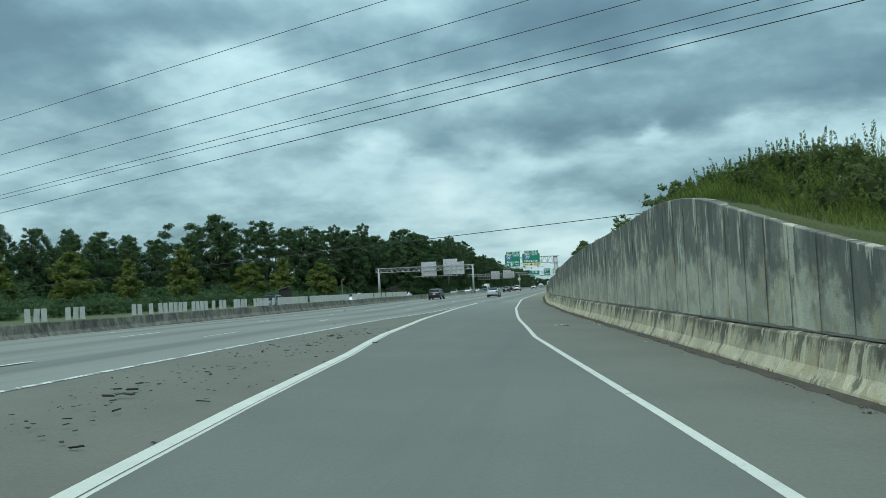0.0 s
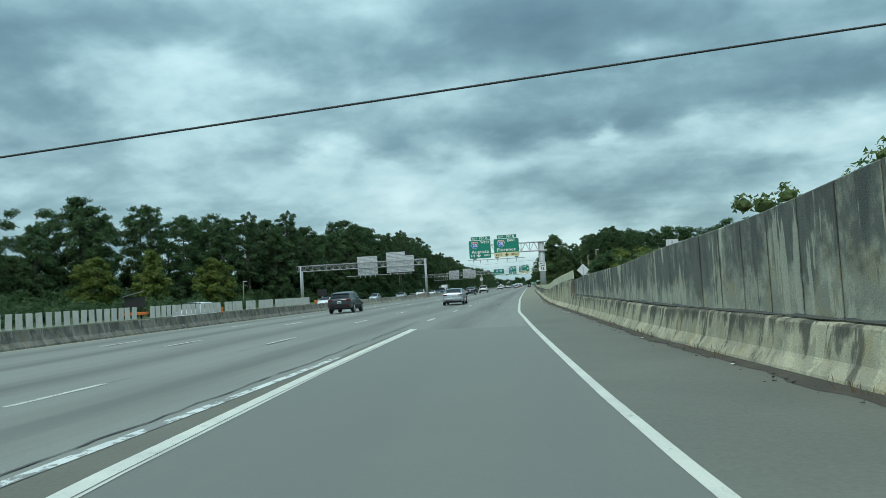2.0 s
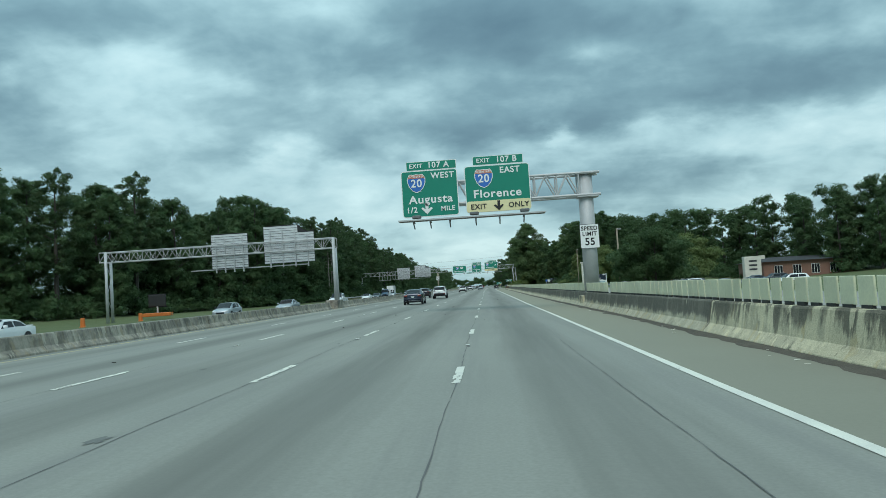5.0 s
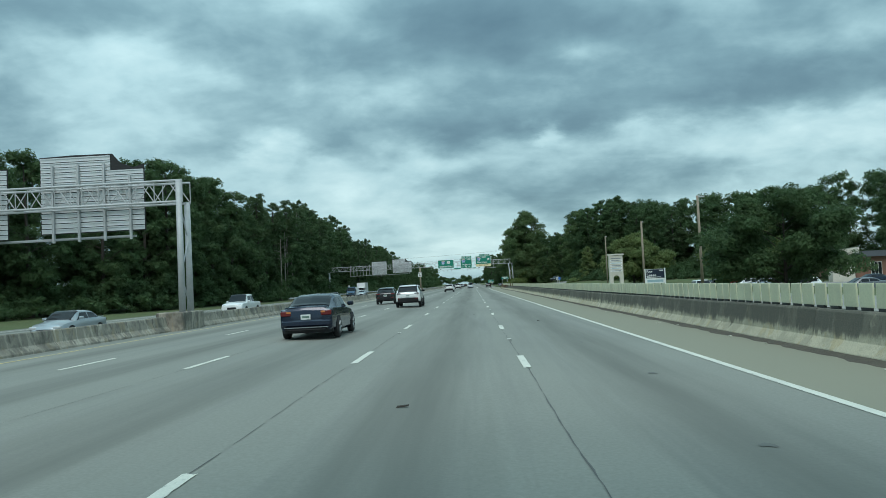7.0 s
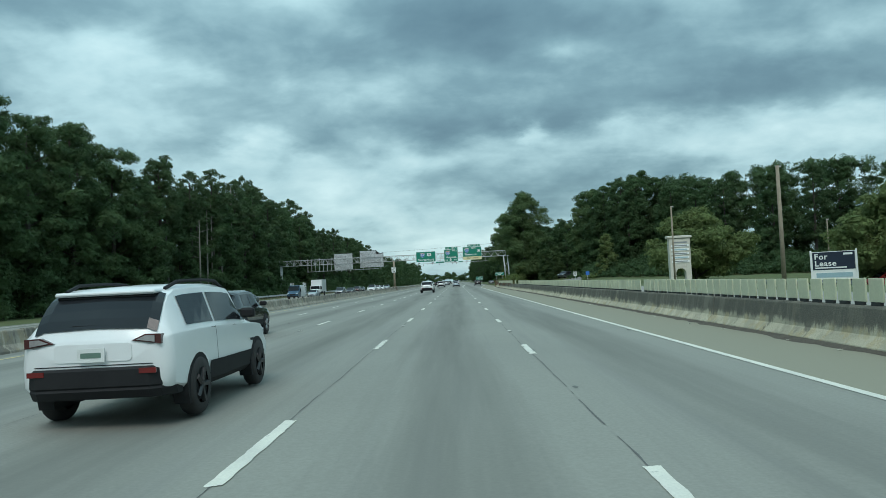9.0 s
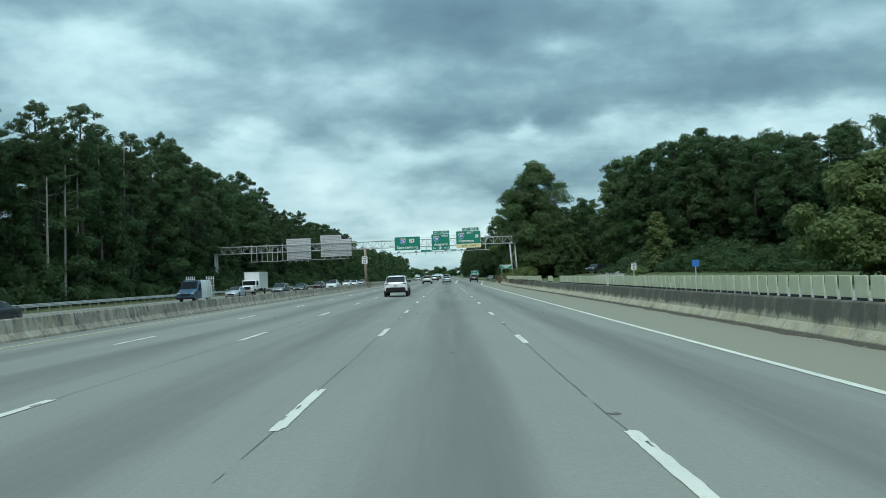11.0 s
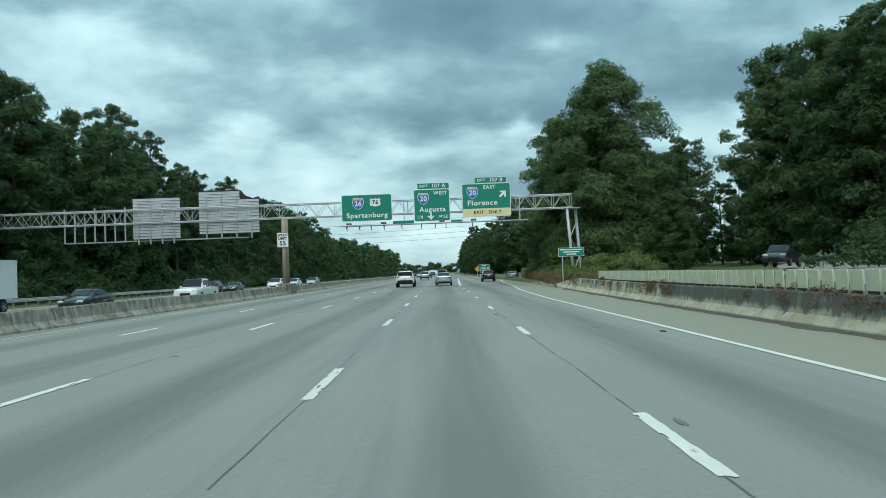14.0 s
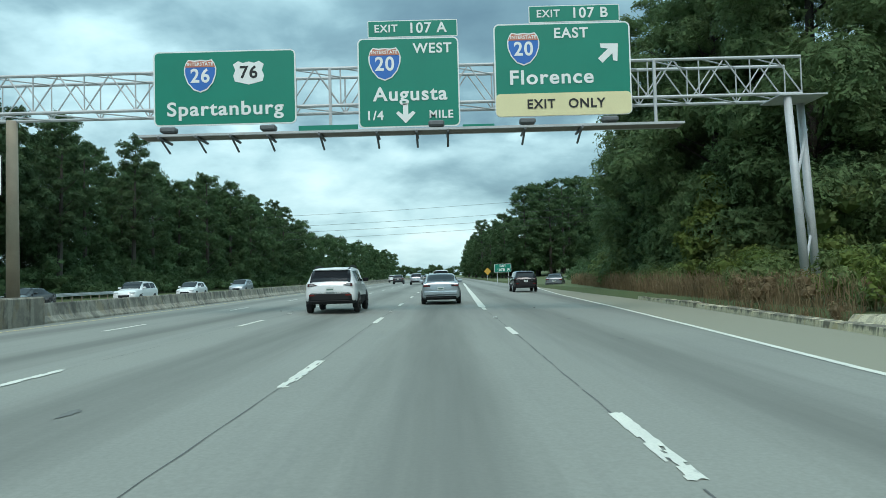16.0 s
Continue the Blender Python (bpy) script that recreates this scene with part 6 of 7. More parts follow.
def box_truck(m):
    t = thing("box_truck", m, "white medium box truck with a tall cargo body", "truck")
    part("cargo_box", boxes((-1.22, 1.22, 0.0, 5.6, 1.0, 3.65), bevel=0.03), WHITEP, t)
    part("box_trim", boxes((-1.24, 1.24, -0.01, 5.61, 0.98, 1.06), (-1.24, 1.24, -0.01, 5.61, 3.58, 3.66)), ALU, t)
    bm = boxes((-1.1, 1.1, 5.75, 7.3, 0.75, 2.35), bevel=0.1)
    part("cab", bm, WHITEP, t)
    part("bonnet", boxes((-0.95, 0.95, 7.2, 8.5, 0.65, 1.5), bevel=0.12), WHITEP, t)
    part("windscreen", boxes((-0.98, 0.98, 7.29, 7.32, 1.55, 2.2), bevel=0.01), GLASS, t)
    for s in (-1, 1):
        part("side_window", boxes((s * 1.105 - 0.01, s * 1.105 + 0.01, 6.1, 7.1, 1.5, 2.15)), GLASS, t)
        part("headlamp", boxes((s * 0.75 - 0.14, s * 0.75 + 0.14, 8.46, 8.52, 0.95, 1.2), bevel=0.02), HEAD, t)
        part("wing_mirror", boxes((s * 1.35 - 0.1, s * 1.35 + 0.1, 7.2, 7.3, 1.5, 2.1), bevel=0.02), TRIM, t)
        for y in (1.5, 7.75):
            wheel(t, s * 1.12, y, 0.48, RIM)
    part("grille", boxes((-0.5, 0.5, 8.48, 8.53, 0.85, 1.3), bevel=0.02), TRIM, t)
    part("front_bumper", boxes((-1.1, 1.1, 8.45, 8.65, 0.5, 0.75), bevel=0.03), RIM, t)
    part("chassis", boxes((-0.45, 0.45, 0.3, 8.0, 0.6, 0.95)), TRIM, t)


box_truck(oncoming(-31.4, 397))


def glass_van(m):
    """A panel van with a blue cab and a rack of steel bars on each side."""
    v = thing("panel_van", m, "white work van with a blue nose carrying a steel glass rack", "van")
    prof = [(0.0, 0.45, 2.25), (0.25, 0.4, 2.42), (3.6, 0.4, 2.42), (4.2, 0.4, 2.36), (4.75, 0.4, 1.75), (5.05, 0.4, 1.42), (5.75, 0.42, 1.22), (5.98, 0.5, 0.98)]

    def shell(rows):
        bm = bmesh.new()
        rings = []
        for y, lo, hi in rows:
            w = 0.99 if y < 5.5 else 0.93
            ring = [(-w + 0.06, lo), (w - 0.06, lo), (w, lo + 0.12), (w, min(1.35, hi - 0.12)), (w - 0.1 * min(1, max(0, hi - 1.3)), hi - 0.1), (w - 0.2, hi), (-w + 0.2, hi), (-w + 0.1 * min(1, max(0, hi - 1.3)), hi - 0.1), (-w, min(1.35, hi - 0.12)), (-w, lo + 0.12)]
            rings.append([bm.verts.new((x, y, z)) for x, z in ring])
        for a, b in zip(rings, rings[1:]):
            for k in range(10):
                bm.faces.new((a[k], a[(k + 1) % 10], b[(k + 1) % 10], b[k]))
        bm.faces.new(rings[0])
        bm.faces.new(list(reversed(rings[-1])))
        bmesh.ops.recalc_face_normals(bm, faces=list(bm.faces))
        return bm

    part("body", shell(prof[:3]), WHITEP, v)
    part("cab", shell(prof[2:]), VANBLUE, v)
    bm = bmesh.new()
    bm.faces.new([bm.verts.new(q) for q in ((-0.84, 4.29, 2.28), (0.84, 4.29, 2.28), (0.9, 5.0, 1.5), (-0.9, 5.0, 1.5))])
    bmesh.ops.solidify(bm, geom=list(bm.faces), thickness=0.03)
    part("windscreen", bm, GLASS, v)
    for s in (-1, 1):
        part("side_window", boxes((s * 0.985 - 0.02, s * 0.985 + 0.02, 3.75, 4.5, 1.4, 1.98), bevel=0.01), GLASS, v)
        part("headlamp", boxes((s * 0.74 - 0.16, s * 0.74 + 0.16, 5.84, 5.98, 0.86, 1.06), bevel=0.03), HEAD, v)
        part("wing_mirror", boxes((s * 1.14 - 0.1, s * 1.14 + 0.1, 4.6, 4.7, 1.3, 1.68), bevel=0.02), TRIM, v)
        for y in (1.0, 4.95):
            wheel(v, s * 0.9, y, 0.36, RIM)
        for y in (-0.35, 0.3, 0.95, 1.6, 2.25):
            part("rack_upright", boxes((s * 1.1 - 0.03, s * 1.1 + 0.03, y - 0.03, y + 0.03, 0.5, 2.85)), ALU, v)
        for z in (0.55, 0.95, 1.35, 1.75, 2.15, 2.55):
            part("rack_rail", boxes((s * 1.13 - 0.02, s * 1.13 + 0.02, -0.45, 2.35, z - 0.025, z + 0.025)), ALU, v)
    part("grille", boxes((-0.5, 0.5, 5.9, 6.0, 0.7, 0.98), bevel=0.03), TRIM, v)
    part("front_bumper", boxes((-0.96, 0.96, 5.8, 6.06, 0.4, 0.64), bevel=0.05), TRIM, v)


VANBLUE = paint("van_blue_paint", (0.03, 0.085, 0.15), 0.2)
glass_van(oncoming(-27.9, 356.5))


# ---------- frontage road, car park and what stands there ----------
FRONT = material("frontage_asphalt", (0.3, 0.292, 0.262), 0.88, 0, (0.24, 0.235, 0.212), 0.4, 22, 0.004, 0.5)
STUCCO = material("cream_stucco", (0.62, 0.6, 0.52), 0.9, 0, (0.52, 0.5, 0.43), 0.8, 40, 0.004, 0.4)
BRICK = material("brown_brickwork", (0.24, 0.13, 0.095), 0.9, 0, (0.19, 0.105, 0.08), 1.5, 18, 0.004, 0.7)
ROOF = material("dark_roof_shingle", (0.05, 0.052, 0.056), 0.9, 0, (0.035, 0.036, 0.04), 1.5, 20, 0.006, 0.6)
NAVYBOARD = material("navy_sign_board", (0.012, 0.022, 0.045), 0.5, 0, (0.01, 0.018, 0.038), 1.0, 30)
PALEBLUE = material("faded_blue_print", (0.35, 0.5, 0.55), 0.6, 0, (0.3, 0.44, 0.5), 2.0, 30)
GREYPRINT = material("grey_print", (0.25, 0.27, 0.28), 0.6, 0, (0.2, 0.22, 0.23), 2.0, 30)
ORANGE = material("orange_plastic", (0.62, 0.17, 0.03), 0.5, 0, (0.5, 0.13, 0.025), 3.0, 30)


def draped(name, pts_l, pts_r, lift, mat, label, category):
    bm = bmesh.new()
    n = 5
    rows = []
    for a, b in zip(pts_l, pts_r):
        rows.append([bm.verts.new((a[0] + (b[0] - a[0]) * k / n, a[1] + (b[1] - a[1]) * k / n, ground_height(a[0] + (b[0] - a[0]) * k / n, a[1] + (b[1] - a[1]) * k / n) + lift)) for k in range(n + 1)])
    for r, s in zip(rows, rows[1:]):
        for k in range(n):
            bm.faces.new((r[k], r[k + 1], s[k + 1], s[k]))
    return tagged(part(name, bm, mat), label, category, kind="structure")


def lane_pts(points, half):
    out_l, out_r = [], []
    dense = []
    for (x0, y0), (x1, y1) in zip(points, points[1:]):
        for k in range(10):
            dense.append((x0 + (x1 - x0) * k / 10, y0 + (y1 - y0) * k / 10))
    dense.append(points[-1])
    for i, p in enumerate(dense):
        a, b = dense[max(0, i - 1)], dense[min(len(dense) - 1, i + 1)]
        d = Vector((b[0] - a[0], b[1] - a[1])).normalized()
        out_l.append((p[0] - d.y * half, p[1] + d.x * half))
        out_r.append((p[0] + d.y * half, p[1] - d.x * half))
    return out_l, out_r


fl, fr = lane_pts([(15.5, 120), (15.2, 200), (15.0, 260), (15.2, 310), (16.5, 340), (20, 368), (25.5, 392), (33, 410), (46, 428), (70, 445)], 3.2)
draped("road_frontage", fl, fr, 0.05, FRONT, "grey asphalt frontage road climbing into the wood", "road")
draped("pavement_car_park", [(27, y) for y in range(222, 316, 6)], [(66, y) for y in range(222, 316, 6)], 0.12, FRONT, "grey asphalt car park behind the barrier", "car park")


def pole(x, y, h, r, label, lamp=False):
    p = thing("utility_pole", pose(x, y, ground_height(x, y)), label, "pole", "poles along the frontage road")
    bm = bmesh.new()
    tube(bm, (0, 0, -0.3), (0.05, 0.0, h), r, r * 0.72, 10)
    part("shaft", bm, WOOD, p, "", True)
    part("cap", boxes((-0.02, 0.3, -0.05, 0.05, h - 0.12, h - 0.02)), GALV, p)
    if lamp:
        part("lamp_head", boxes((0.1, 0.75, -0.12, 0.12, h - 0.2, h - 0.05), bevel=0.03), GALV, p)


pole(24.3, 253.2, 9.3, 0.16, "weathered wooden pole in the car park verge", True)
pole(24.1, 278, 8.7, 0.17, "weathered wooden pole in the car park verge")
pole(23.9, 304.5, 8.4, 0.11, "thin weathered wooden pole by the entrance")
pole(45.2, 313.8, 8.2, 0.09, "thin pale pole in front of the wood")
pole(-46.1, 191, 5.3, 0.1, "orange-brown light pole beyond the opposite carriageway", True)

mo = thing("business_monument_sign", pose(25.9, 313, ground_height(24, 313)), "cream stucco business park sign pillar with an arch", "sign pillar")
part("pillar", boxes((-0.1, 0.55, -0.4, 0.4, -0.2, 5.2), (1.75, 2.4, -0.4, 0.4, -0.2, 5.2), (0.55, 1.75, -0.38, 0.38, 1.75, 5.15), bevel=0.02), STUCCO, mo)
arch = [(0.55, 1.8), (0.55, 1.0)] + [(1.15 - math.cos(radians(a)) * 0.6, 1.0 + math.sin(radians(a)) * 0.6) for a in range(15, 180, 15)] + [(1.75, 1.0), (1.75, 1.8)]
part("arch", outline(arch, -0.36, 0.36), STUCCO, mo)
part("cornice", boxes((-0.3, 2.6, -0.55, 0.55, 5.2, 5.5), bevel=0.05), STUCCO, mo)
for k, (h, mt) in enumerate(((0.5, GREYPRINT), (0.32, SIGNWHITE), (0.32, PALEBLUE), (0.32, SIGNWHITE), (0.32, PALEBLUE), (0.32, SIGNWHITE))):
    z = 4.95 - k * 0.47
    pl = part("tenant_panel", boxes((0.1, 2.2, -0.46, -0.41, z - h, z - 0.04), bevel=0.01), SIGNWHITE if mt is not GREYPRINT else STUCCO, mo)
    part("text_bar", boxes((0.3, 2.0, -0.468, -0.461, z - h * 0.72, z - h * 0.35)), mt if mt is not SIGNWHITE else GREYPRINT, pl)

le = thing("for_lease_sign", pose(22.5, 270.2, ground_height(23, 270), 0, 0, -32), "navy and white for lease board on white posts", "billboard")
part("board", boxes((0, 2.4, 0, 0.05, 0.35, 2.1), bevel=0.01), SIGNWHITE, le)
hb = part("board_top", boxes((0.03, 2.37, -0.012, -0.004, 0.98, 2.07)), NAVYBOARD, le)
put_text(hb, "For", 0.48, 0.5, 1.78, -0.02, SIGNWHITE)
put_text(hb, "Lease", 0.48, 0.74, 1.36, -0.02, SIGNWHITE)
part("text_bar", boxes((1.75, 2.25, -0.02, -0.014, 1.86, 1.98)), SIGNWHITE, hb)
part("text_bar", boxes((0.15, 1.9, -0.02, -0.014, 1.06, 1.14)), SIGNWHITE, hb)
part("text_bar", boxes((0.2, 2.2, -0.012, -0.004, 0.5, 0.78)), PALEBLUE, le)
for x in (-0.1, 2.4):
    part("post", boxes((x, x + 0.1, -0.03, 0.08, -0.3, 2.2)), SIGNWHITE, le)

bld = thing("office_building", pose(64.4, 316.2, ground_height(66, 308) + 0.3), "low brown brick office with a cream stucco pylon", "building")
part("wall", boxes((2.5, 24, -9, 8, -0.5, 3.9)), BRICK, bld)
bm = bmesh.new()
rv = [bm.verts.new(p) for p in ((1.9, -9.8, 3.85), (25, -9.8, 3.85), (25, 9, 3.85), (1.9, 9, 3.85), (7, -0.5, 5.0), (20, -0.5, 5.0))]
for f in ((0, 1, 5, 4), (1, 2, 5), (2, 3, 4, 5), (3, 0, 4), (3, 2, 1, 0)):
    bm.faces.new([rv[i] for i in f])
part("roof", bm, ROOF, bld)
part("pylon", boxes((-2.2, 1.6, -10.5, -8.9, -0.5, 5.4), bevel=0.04), STUCCO, bld)
part("pylon_cap", boxes((1.6, 2.5, -10.6, -8.8, 4.6, 5.5), bevel=0.03), STUCCO, bld)
for k in range(3):
    part("pylon_sign", boxes((-1.2, 0.6, -10.56, -10.51, 4.1 - k * 0.95, 4.5 - k * 0.95)), ROOF, bld)
for k in range(4):
    x = 5 + k * 4.2
    w = part("window", boxes((x, x + 1.9, -9.06, -9.0, 0.7, 2.9)), SIGNWHITE, bld)
    for j in range(3):
        part("pane", boxes((x + 0.06 + j * 0.62, x + 0.6 + j * 0.62, -9.075, -9.062, 0.76, 2.84)), GLASS, w)


def parked(shape, x, y, turn, colour, label):
    car("parked_" + ("pickup" if shape == "pickup" else "suv" if shape in ("suv", "crossover") else "car"), shape, pose(x, y, ground_height(x, y) + 0.08, 0, 0, turn), colour, label, "car", detail=False, rear="truck" if shape == "pickup" else "plain")


for s, x, y, cl, lb in (("suv", 40.2, 262.5, WHITEP, "white sport utility"), ("sedan", 30.5, 263, GREYP, "grey sedan"), ("suv", 27.0, 261.5, WHITEP, "white sport utility"), ("sedan", 28.5, 276, CHARC, "charcoal sedan"),
                        ("sedan", 28.6, 284, SILVER, "silver sedan"), ("sedan", 29, 292, NAVY, "dark blue sedan"), ("crossover", 29.5, 300, CHARC, "charcoal crossover"), ("suv", 43, 270.5, CHARC, "charcoal sport utility"),
                        ("sedan", 44, 278, SILVER, "silver sedan"), ("crossover", 44.5, 285.5, SILVER, "silver crossover"), ("crossover", 45, 293, WHITEP, "white crossover"), ("crossover", 45.9, 299.8, REDP, "red crossover"),
                        ("sedan", 45, 307, GREYP, "grey sedan"), ("sedan", 43.5, 255, GREYP, "grey sedan"), ("sedan", 45.5, 248, CHARC, "charcoal sedan"), ("suv", 50, 243, WHITEP, "white sport utility"),
                        ("sedan", 57, 262, BLACKP, "black sedan"), ("suv", 58, 271, CHARC, "charcoal sport utility"), ("sedan", 57.5, 280, NAVY, "dark blue sedan")):
    parked(s, x, y, (0 if x < 31 else 90) + (int(y) * 7 % 9) - 4, cl, lb + " parked in the car park")
car("dark_suv", "suv", pose(27.6, 403.5, ground_height(28.5, 402) + 0.06, 2, 0, 142), CHARC, "dark sport utility coming down the frontage road", "suv", RIM, True, detail=False)

# power lines
def cable(name, pts, r, label, sag=0.0):
    bm = bmesh.new()
    n = 24
    a, b = Vector(pts[0]), Vector(pts[1])
    q = [a.lerp(b, k / n) - Vector((0, 0, sag * 4 * (k / n) * (1 - k / n))) for k in range(n + 1)]
    d = (b - a).normalized()
    sd = Vector((d.y, -d.x, 0)).normalized()
    ups = sd.cross(d)
    rings = [[bm.verts.new(p + sd * math.cos(j * math.tau / 5) * r + ups * math.sin(j * math.tau / 5) * r) for j in range(5)] for p in q]
    for u, v in zip(rings, rings[1:]):
        for j in range(5):
            bm.faces.new((u[j], u[(j + 1) % 5], v[(j + 1) % 5], v[j]))
    tagged(part(name, bm, CABLE), label, "power line", "power lines over the ramp")


for a, b, r in (((-70, 73.5, 7.3), (70, 16.4, 14.0), 0.022), ((-70, 74.4, 9.3), (70, 13.6, 13.8), 0.018), ((-70, 73.6, 8.9), (70, 14.6, 13.4), 0.018), ((-70, 72.2, 10.4), (70, 16.4, 15.7), 0.018), ((-70, 68.3, 10.6), (70, 21.7, 19.0), 0.018), ((-70, 66, 12.6), (70, 24, 21.6), 0.018)):
    cable("power_line", (a, b), r, "thin dark power line crossing over the ramp")
cable("power_line", ((-50, 76.6, 3.2), (70, 79.3, 11.55)), 0.035, "dark twisted cable crossing low over the ramp")

# roadworks beyond the opposite carriageway
sb = thing("solar_message_board", pose(-46.4, 153, ground_height(-46, 153), 0, 0, 20), "dark trailer message board with a tilted solar panel", "message board")
part("trailer", boxes((-1.6, 1.6, -0.8, 0.8, 0.5, 0.9), bevel=0.05), ORANGE, sb)
part("mast", boxes((-0.1, 0.1, -0.1, 0.1, 0.9, 2.4)), GALV, sb)
part("board", boxes((-1.3, 1.3, -0.12, 0.12, 1.5, 3.0), bevel=0.03), BLACK, sb)
part("solar_panel", outline([(-1.5, 3.0), (1.2, 3.7), (1.2, 3.78), (-1.5, 3.08)], -0.6, 0.6), GREYPRINT, sb)
for x in (-0.9, 0.9):
    wheel(sb, x, 0, 0.35, RIM)
mb = thing("message_board", pose(-41, 226, ground_height(-41, 226), 0, 0, 10), "black roadside message board on an orange trailer", "message board")
part("trailer", boxes((-1.8, 1.8, -0.8, 0.8, 0.4, 0.85), bevel=0.05), ORANGE, mb)
part("mast", boxes((-0.1, 0.1, -0.1, 0.1, 0.8, 2.0)), GALV, mb)
part("board", boxes((-1.1, 1.1, -0.15, 0.15, 1.7, 3.2), bevel=0.04), BLACK, mb)
part("rim_frame", boxes((-1.2, 1.2, -0.05, 0.05, 3.2, 3.32), (-1.2, 1.2, -0.05, 0.05, 1.58, 1.7)), TRIM, mb)
for k in range(6):
    dr = thing("traffic_drum", pose(-38.5 - k * 0.4, 150 + k * 14, ground_height(-39, 150 + k * 14)), "orange and white traffic drum on the verge", "traffic drum", "drums on the verge")
    part("drum", lathe([(0.02, 1.0), (0.2, 1.0), (0.22, 0.95), (0.26, 0.1), (0.34, 0.06), (0.34, 0.0)], 14), ORANGE, dr)
    for j in range(2):
        part("band", lathe([(0.245 - j * 0.018, 0.35 + j * 0.3), (0.235 - j * 0.018, 0.5 + j * 0.3)], 14), SIGNWHITE, dr)
    for ch in dr.children:
        ch.rotation_euler = (0, radians(-90), 0)

# wires far beyond the exit
for z0, z1 in ((16.5, 21.0), (14.0, 18.3), (12.6, 16.6), (10.8, 15.2)):
    cable("power_line", ((-60, 575, z0), (70, 560, z1)), 0.03, "thin wire crossing beyond the exit", 1.2)


# ---------- undergrowth, weeds, litter and cracks ----------
def thicket(name, pts, radii, mat, label, per=110, size=0.3, seed=1, category="undergrowth", core=True):
    """One mass of leafy clumps."""
    rs = np.random.RandomState(seed)
    P, N = clumps(rs, pts, radii, per, 0.9)
    me = leaf_mesh(name, P, N, rs.uniform(0.6, 1.3, len(P)) * size, mat, rs, cores=(pts, radii) if core else None)
    return tagged(link_mesh(name, me, mat), label, category, kind="stuff")


def band(side, table, y0, y1, step, lo, hi, seed, depth=6.0):
    rr = random.Random(seed)
    pts, rad = [], []
    y = y0
    while y < y1:
        for k in range(3):
            h = rr.uniform(lo, hi) * (0.5 + 0.5 * k)
            x = at(table, y) - side * (depth * (0.75 - 0.42 * k)) + rr.uniform(-1.2, 1.2)
            r = rr.uniform(0.9, 1.9) * (0.8 + 0.35 * k)
            pts.append((x, y + rr.uniform(-1, 1), ground_height(x, y) + max(r * 0.55, h - r)))
            rad.append(r)
            if h > 2.4:
                pts.append((x, y + rr.uniform(-1, 1), ground_height(x, y) + h * 0.35))
                rad.append(r)
        y += step * rr.uniform(0.7, 1.3)
    return pts, rad


p, r = band(-1, LEFT_EDGE, 120, 620, 2.2, 1.2, 6.5, 3)
thicket("undergrowth", p, r, LEAF, "dense dark green thicket along the wood's foot", 24, 0.42, 4)
p, r = band(-1, [(20, -96), (120, -84), (200, -72)], 20, 200, 3.0, 1.5, 4.2, 19)
thicket("undergrowth", p, r, LEAF, "dark scrub on the far verge before the wood", 22, 0.42, 20)
p, r = band(-1, [(20, -60), (120, -56), (205, -50)], 24, 205, 2.4, 0.7, 1.9, 21, 5.0)
thicket("undergrowth", p, r, LEAF, "low dark scrub along the far verge", 22, 0.36, 22)
p, r = band(1, RIGHT_EDGE, 300, 392, 2.2, 0.8, 5.0, 5)
thicket("undergrowth", p, r, LEAF, "dense green thicket along the wood's foot", 36, 0.36, 6)
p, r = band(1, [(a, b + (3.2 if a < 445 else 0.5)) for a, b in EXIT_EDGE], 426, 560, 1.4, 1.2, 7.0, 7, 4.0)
thicket("undergrowth", p, r, GLAREVINE, "vine-hung green thicket beside the exit lane", 84, 0.19, 8)


p, r = band(1, [(a, b - 8) for a, b in RIGHT_EDGE], 318, 400, 1.7, 1.0, 3.6, 15, 6.0)
thicket("undergrowth", p, r, LEAF, "scrub between the frontage road and the wood", 60, 0.26, 16)
p, r = band(1, [(a, b + 9) for a, b in EDGE if a > 440], 452, 570, 2.0, 0.8, 3.5, 17, 4.5)
thicket("undergrowth", p, r, LEAF, "scrub along the exit lane's outer side", 60, 0.24, 18)


def far_wood(name, side, table, y0, y1, back, lo, hi, seed, label, step=5.0):
    """The wood's depth behind the front trees: crowns only, too many to count."""
    rr = random.Random(seed)
    pts, rad = [], []
    y = y0
    while y < y1:
        for k in range(2):
            x = at(table, y) + side * (back + k * 7 + rr.uniform(-2, 3))
            top = rr.uniform(lo, hi) + k * 1.0
            g = ground_height(x, y)
            for f in (0.12, 0.3, 0.48, 0.66, 0.84, 0.96):
                q = rr.uniform(2.3, 3.6) * (1.15 - 0.5 * f)
                pts.append((x + rr.uniform(-2, 2), y + rr.uniform(-2.5, 2.5), g + top * f))
                rad.append(q)
        y += step * rr.uniform(0.8, 1.2)
    return thicket(name, pts, rad, LEAF, label, 13, 0.95, seed, "wood")


far_wood("woodland", -1, LEFT_EDGE, 60, 205, 9, 9.5, 13.5, 20, "dark wooded depth behind the front trees")
far_wood("woodland", -1, LEFT_EDGE, 205, 300, 9, 18, 22, 21, "dark wooded depth behind the front trees")
far_wood("woodland", -1, LEFT_EDGE, 300, 640, 9, 19, 23, 22, "dark wooded depth behind the front trees", 7.0)
far_wood("woodland", 1, RIGHT_EDGE, 205, 320, 12, 19.3, 21.5, 27, "wooded ridge behind the car park", 3.8)
far_wood("woodland", 1, RIGHT_EDGE, 120, 205, 12, 15, 16.3, 28, "wooded ridge behind the car park", 3.8)
far_wood("woodland", 1, RIGHT_EDGE, 190, 408, 9, 17, 20.5, 23, "dark wooded depth behind the car park")
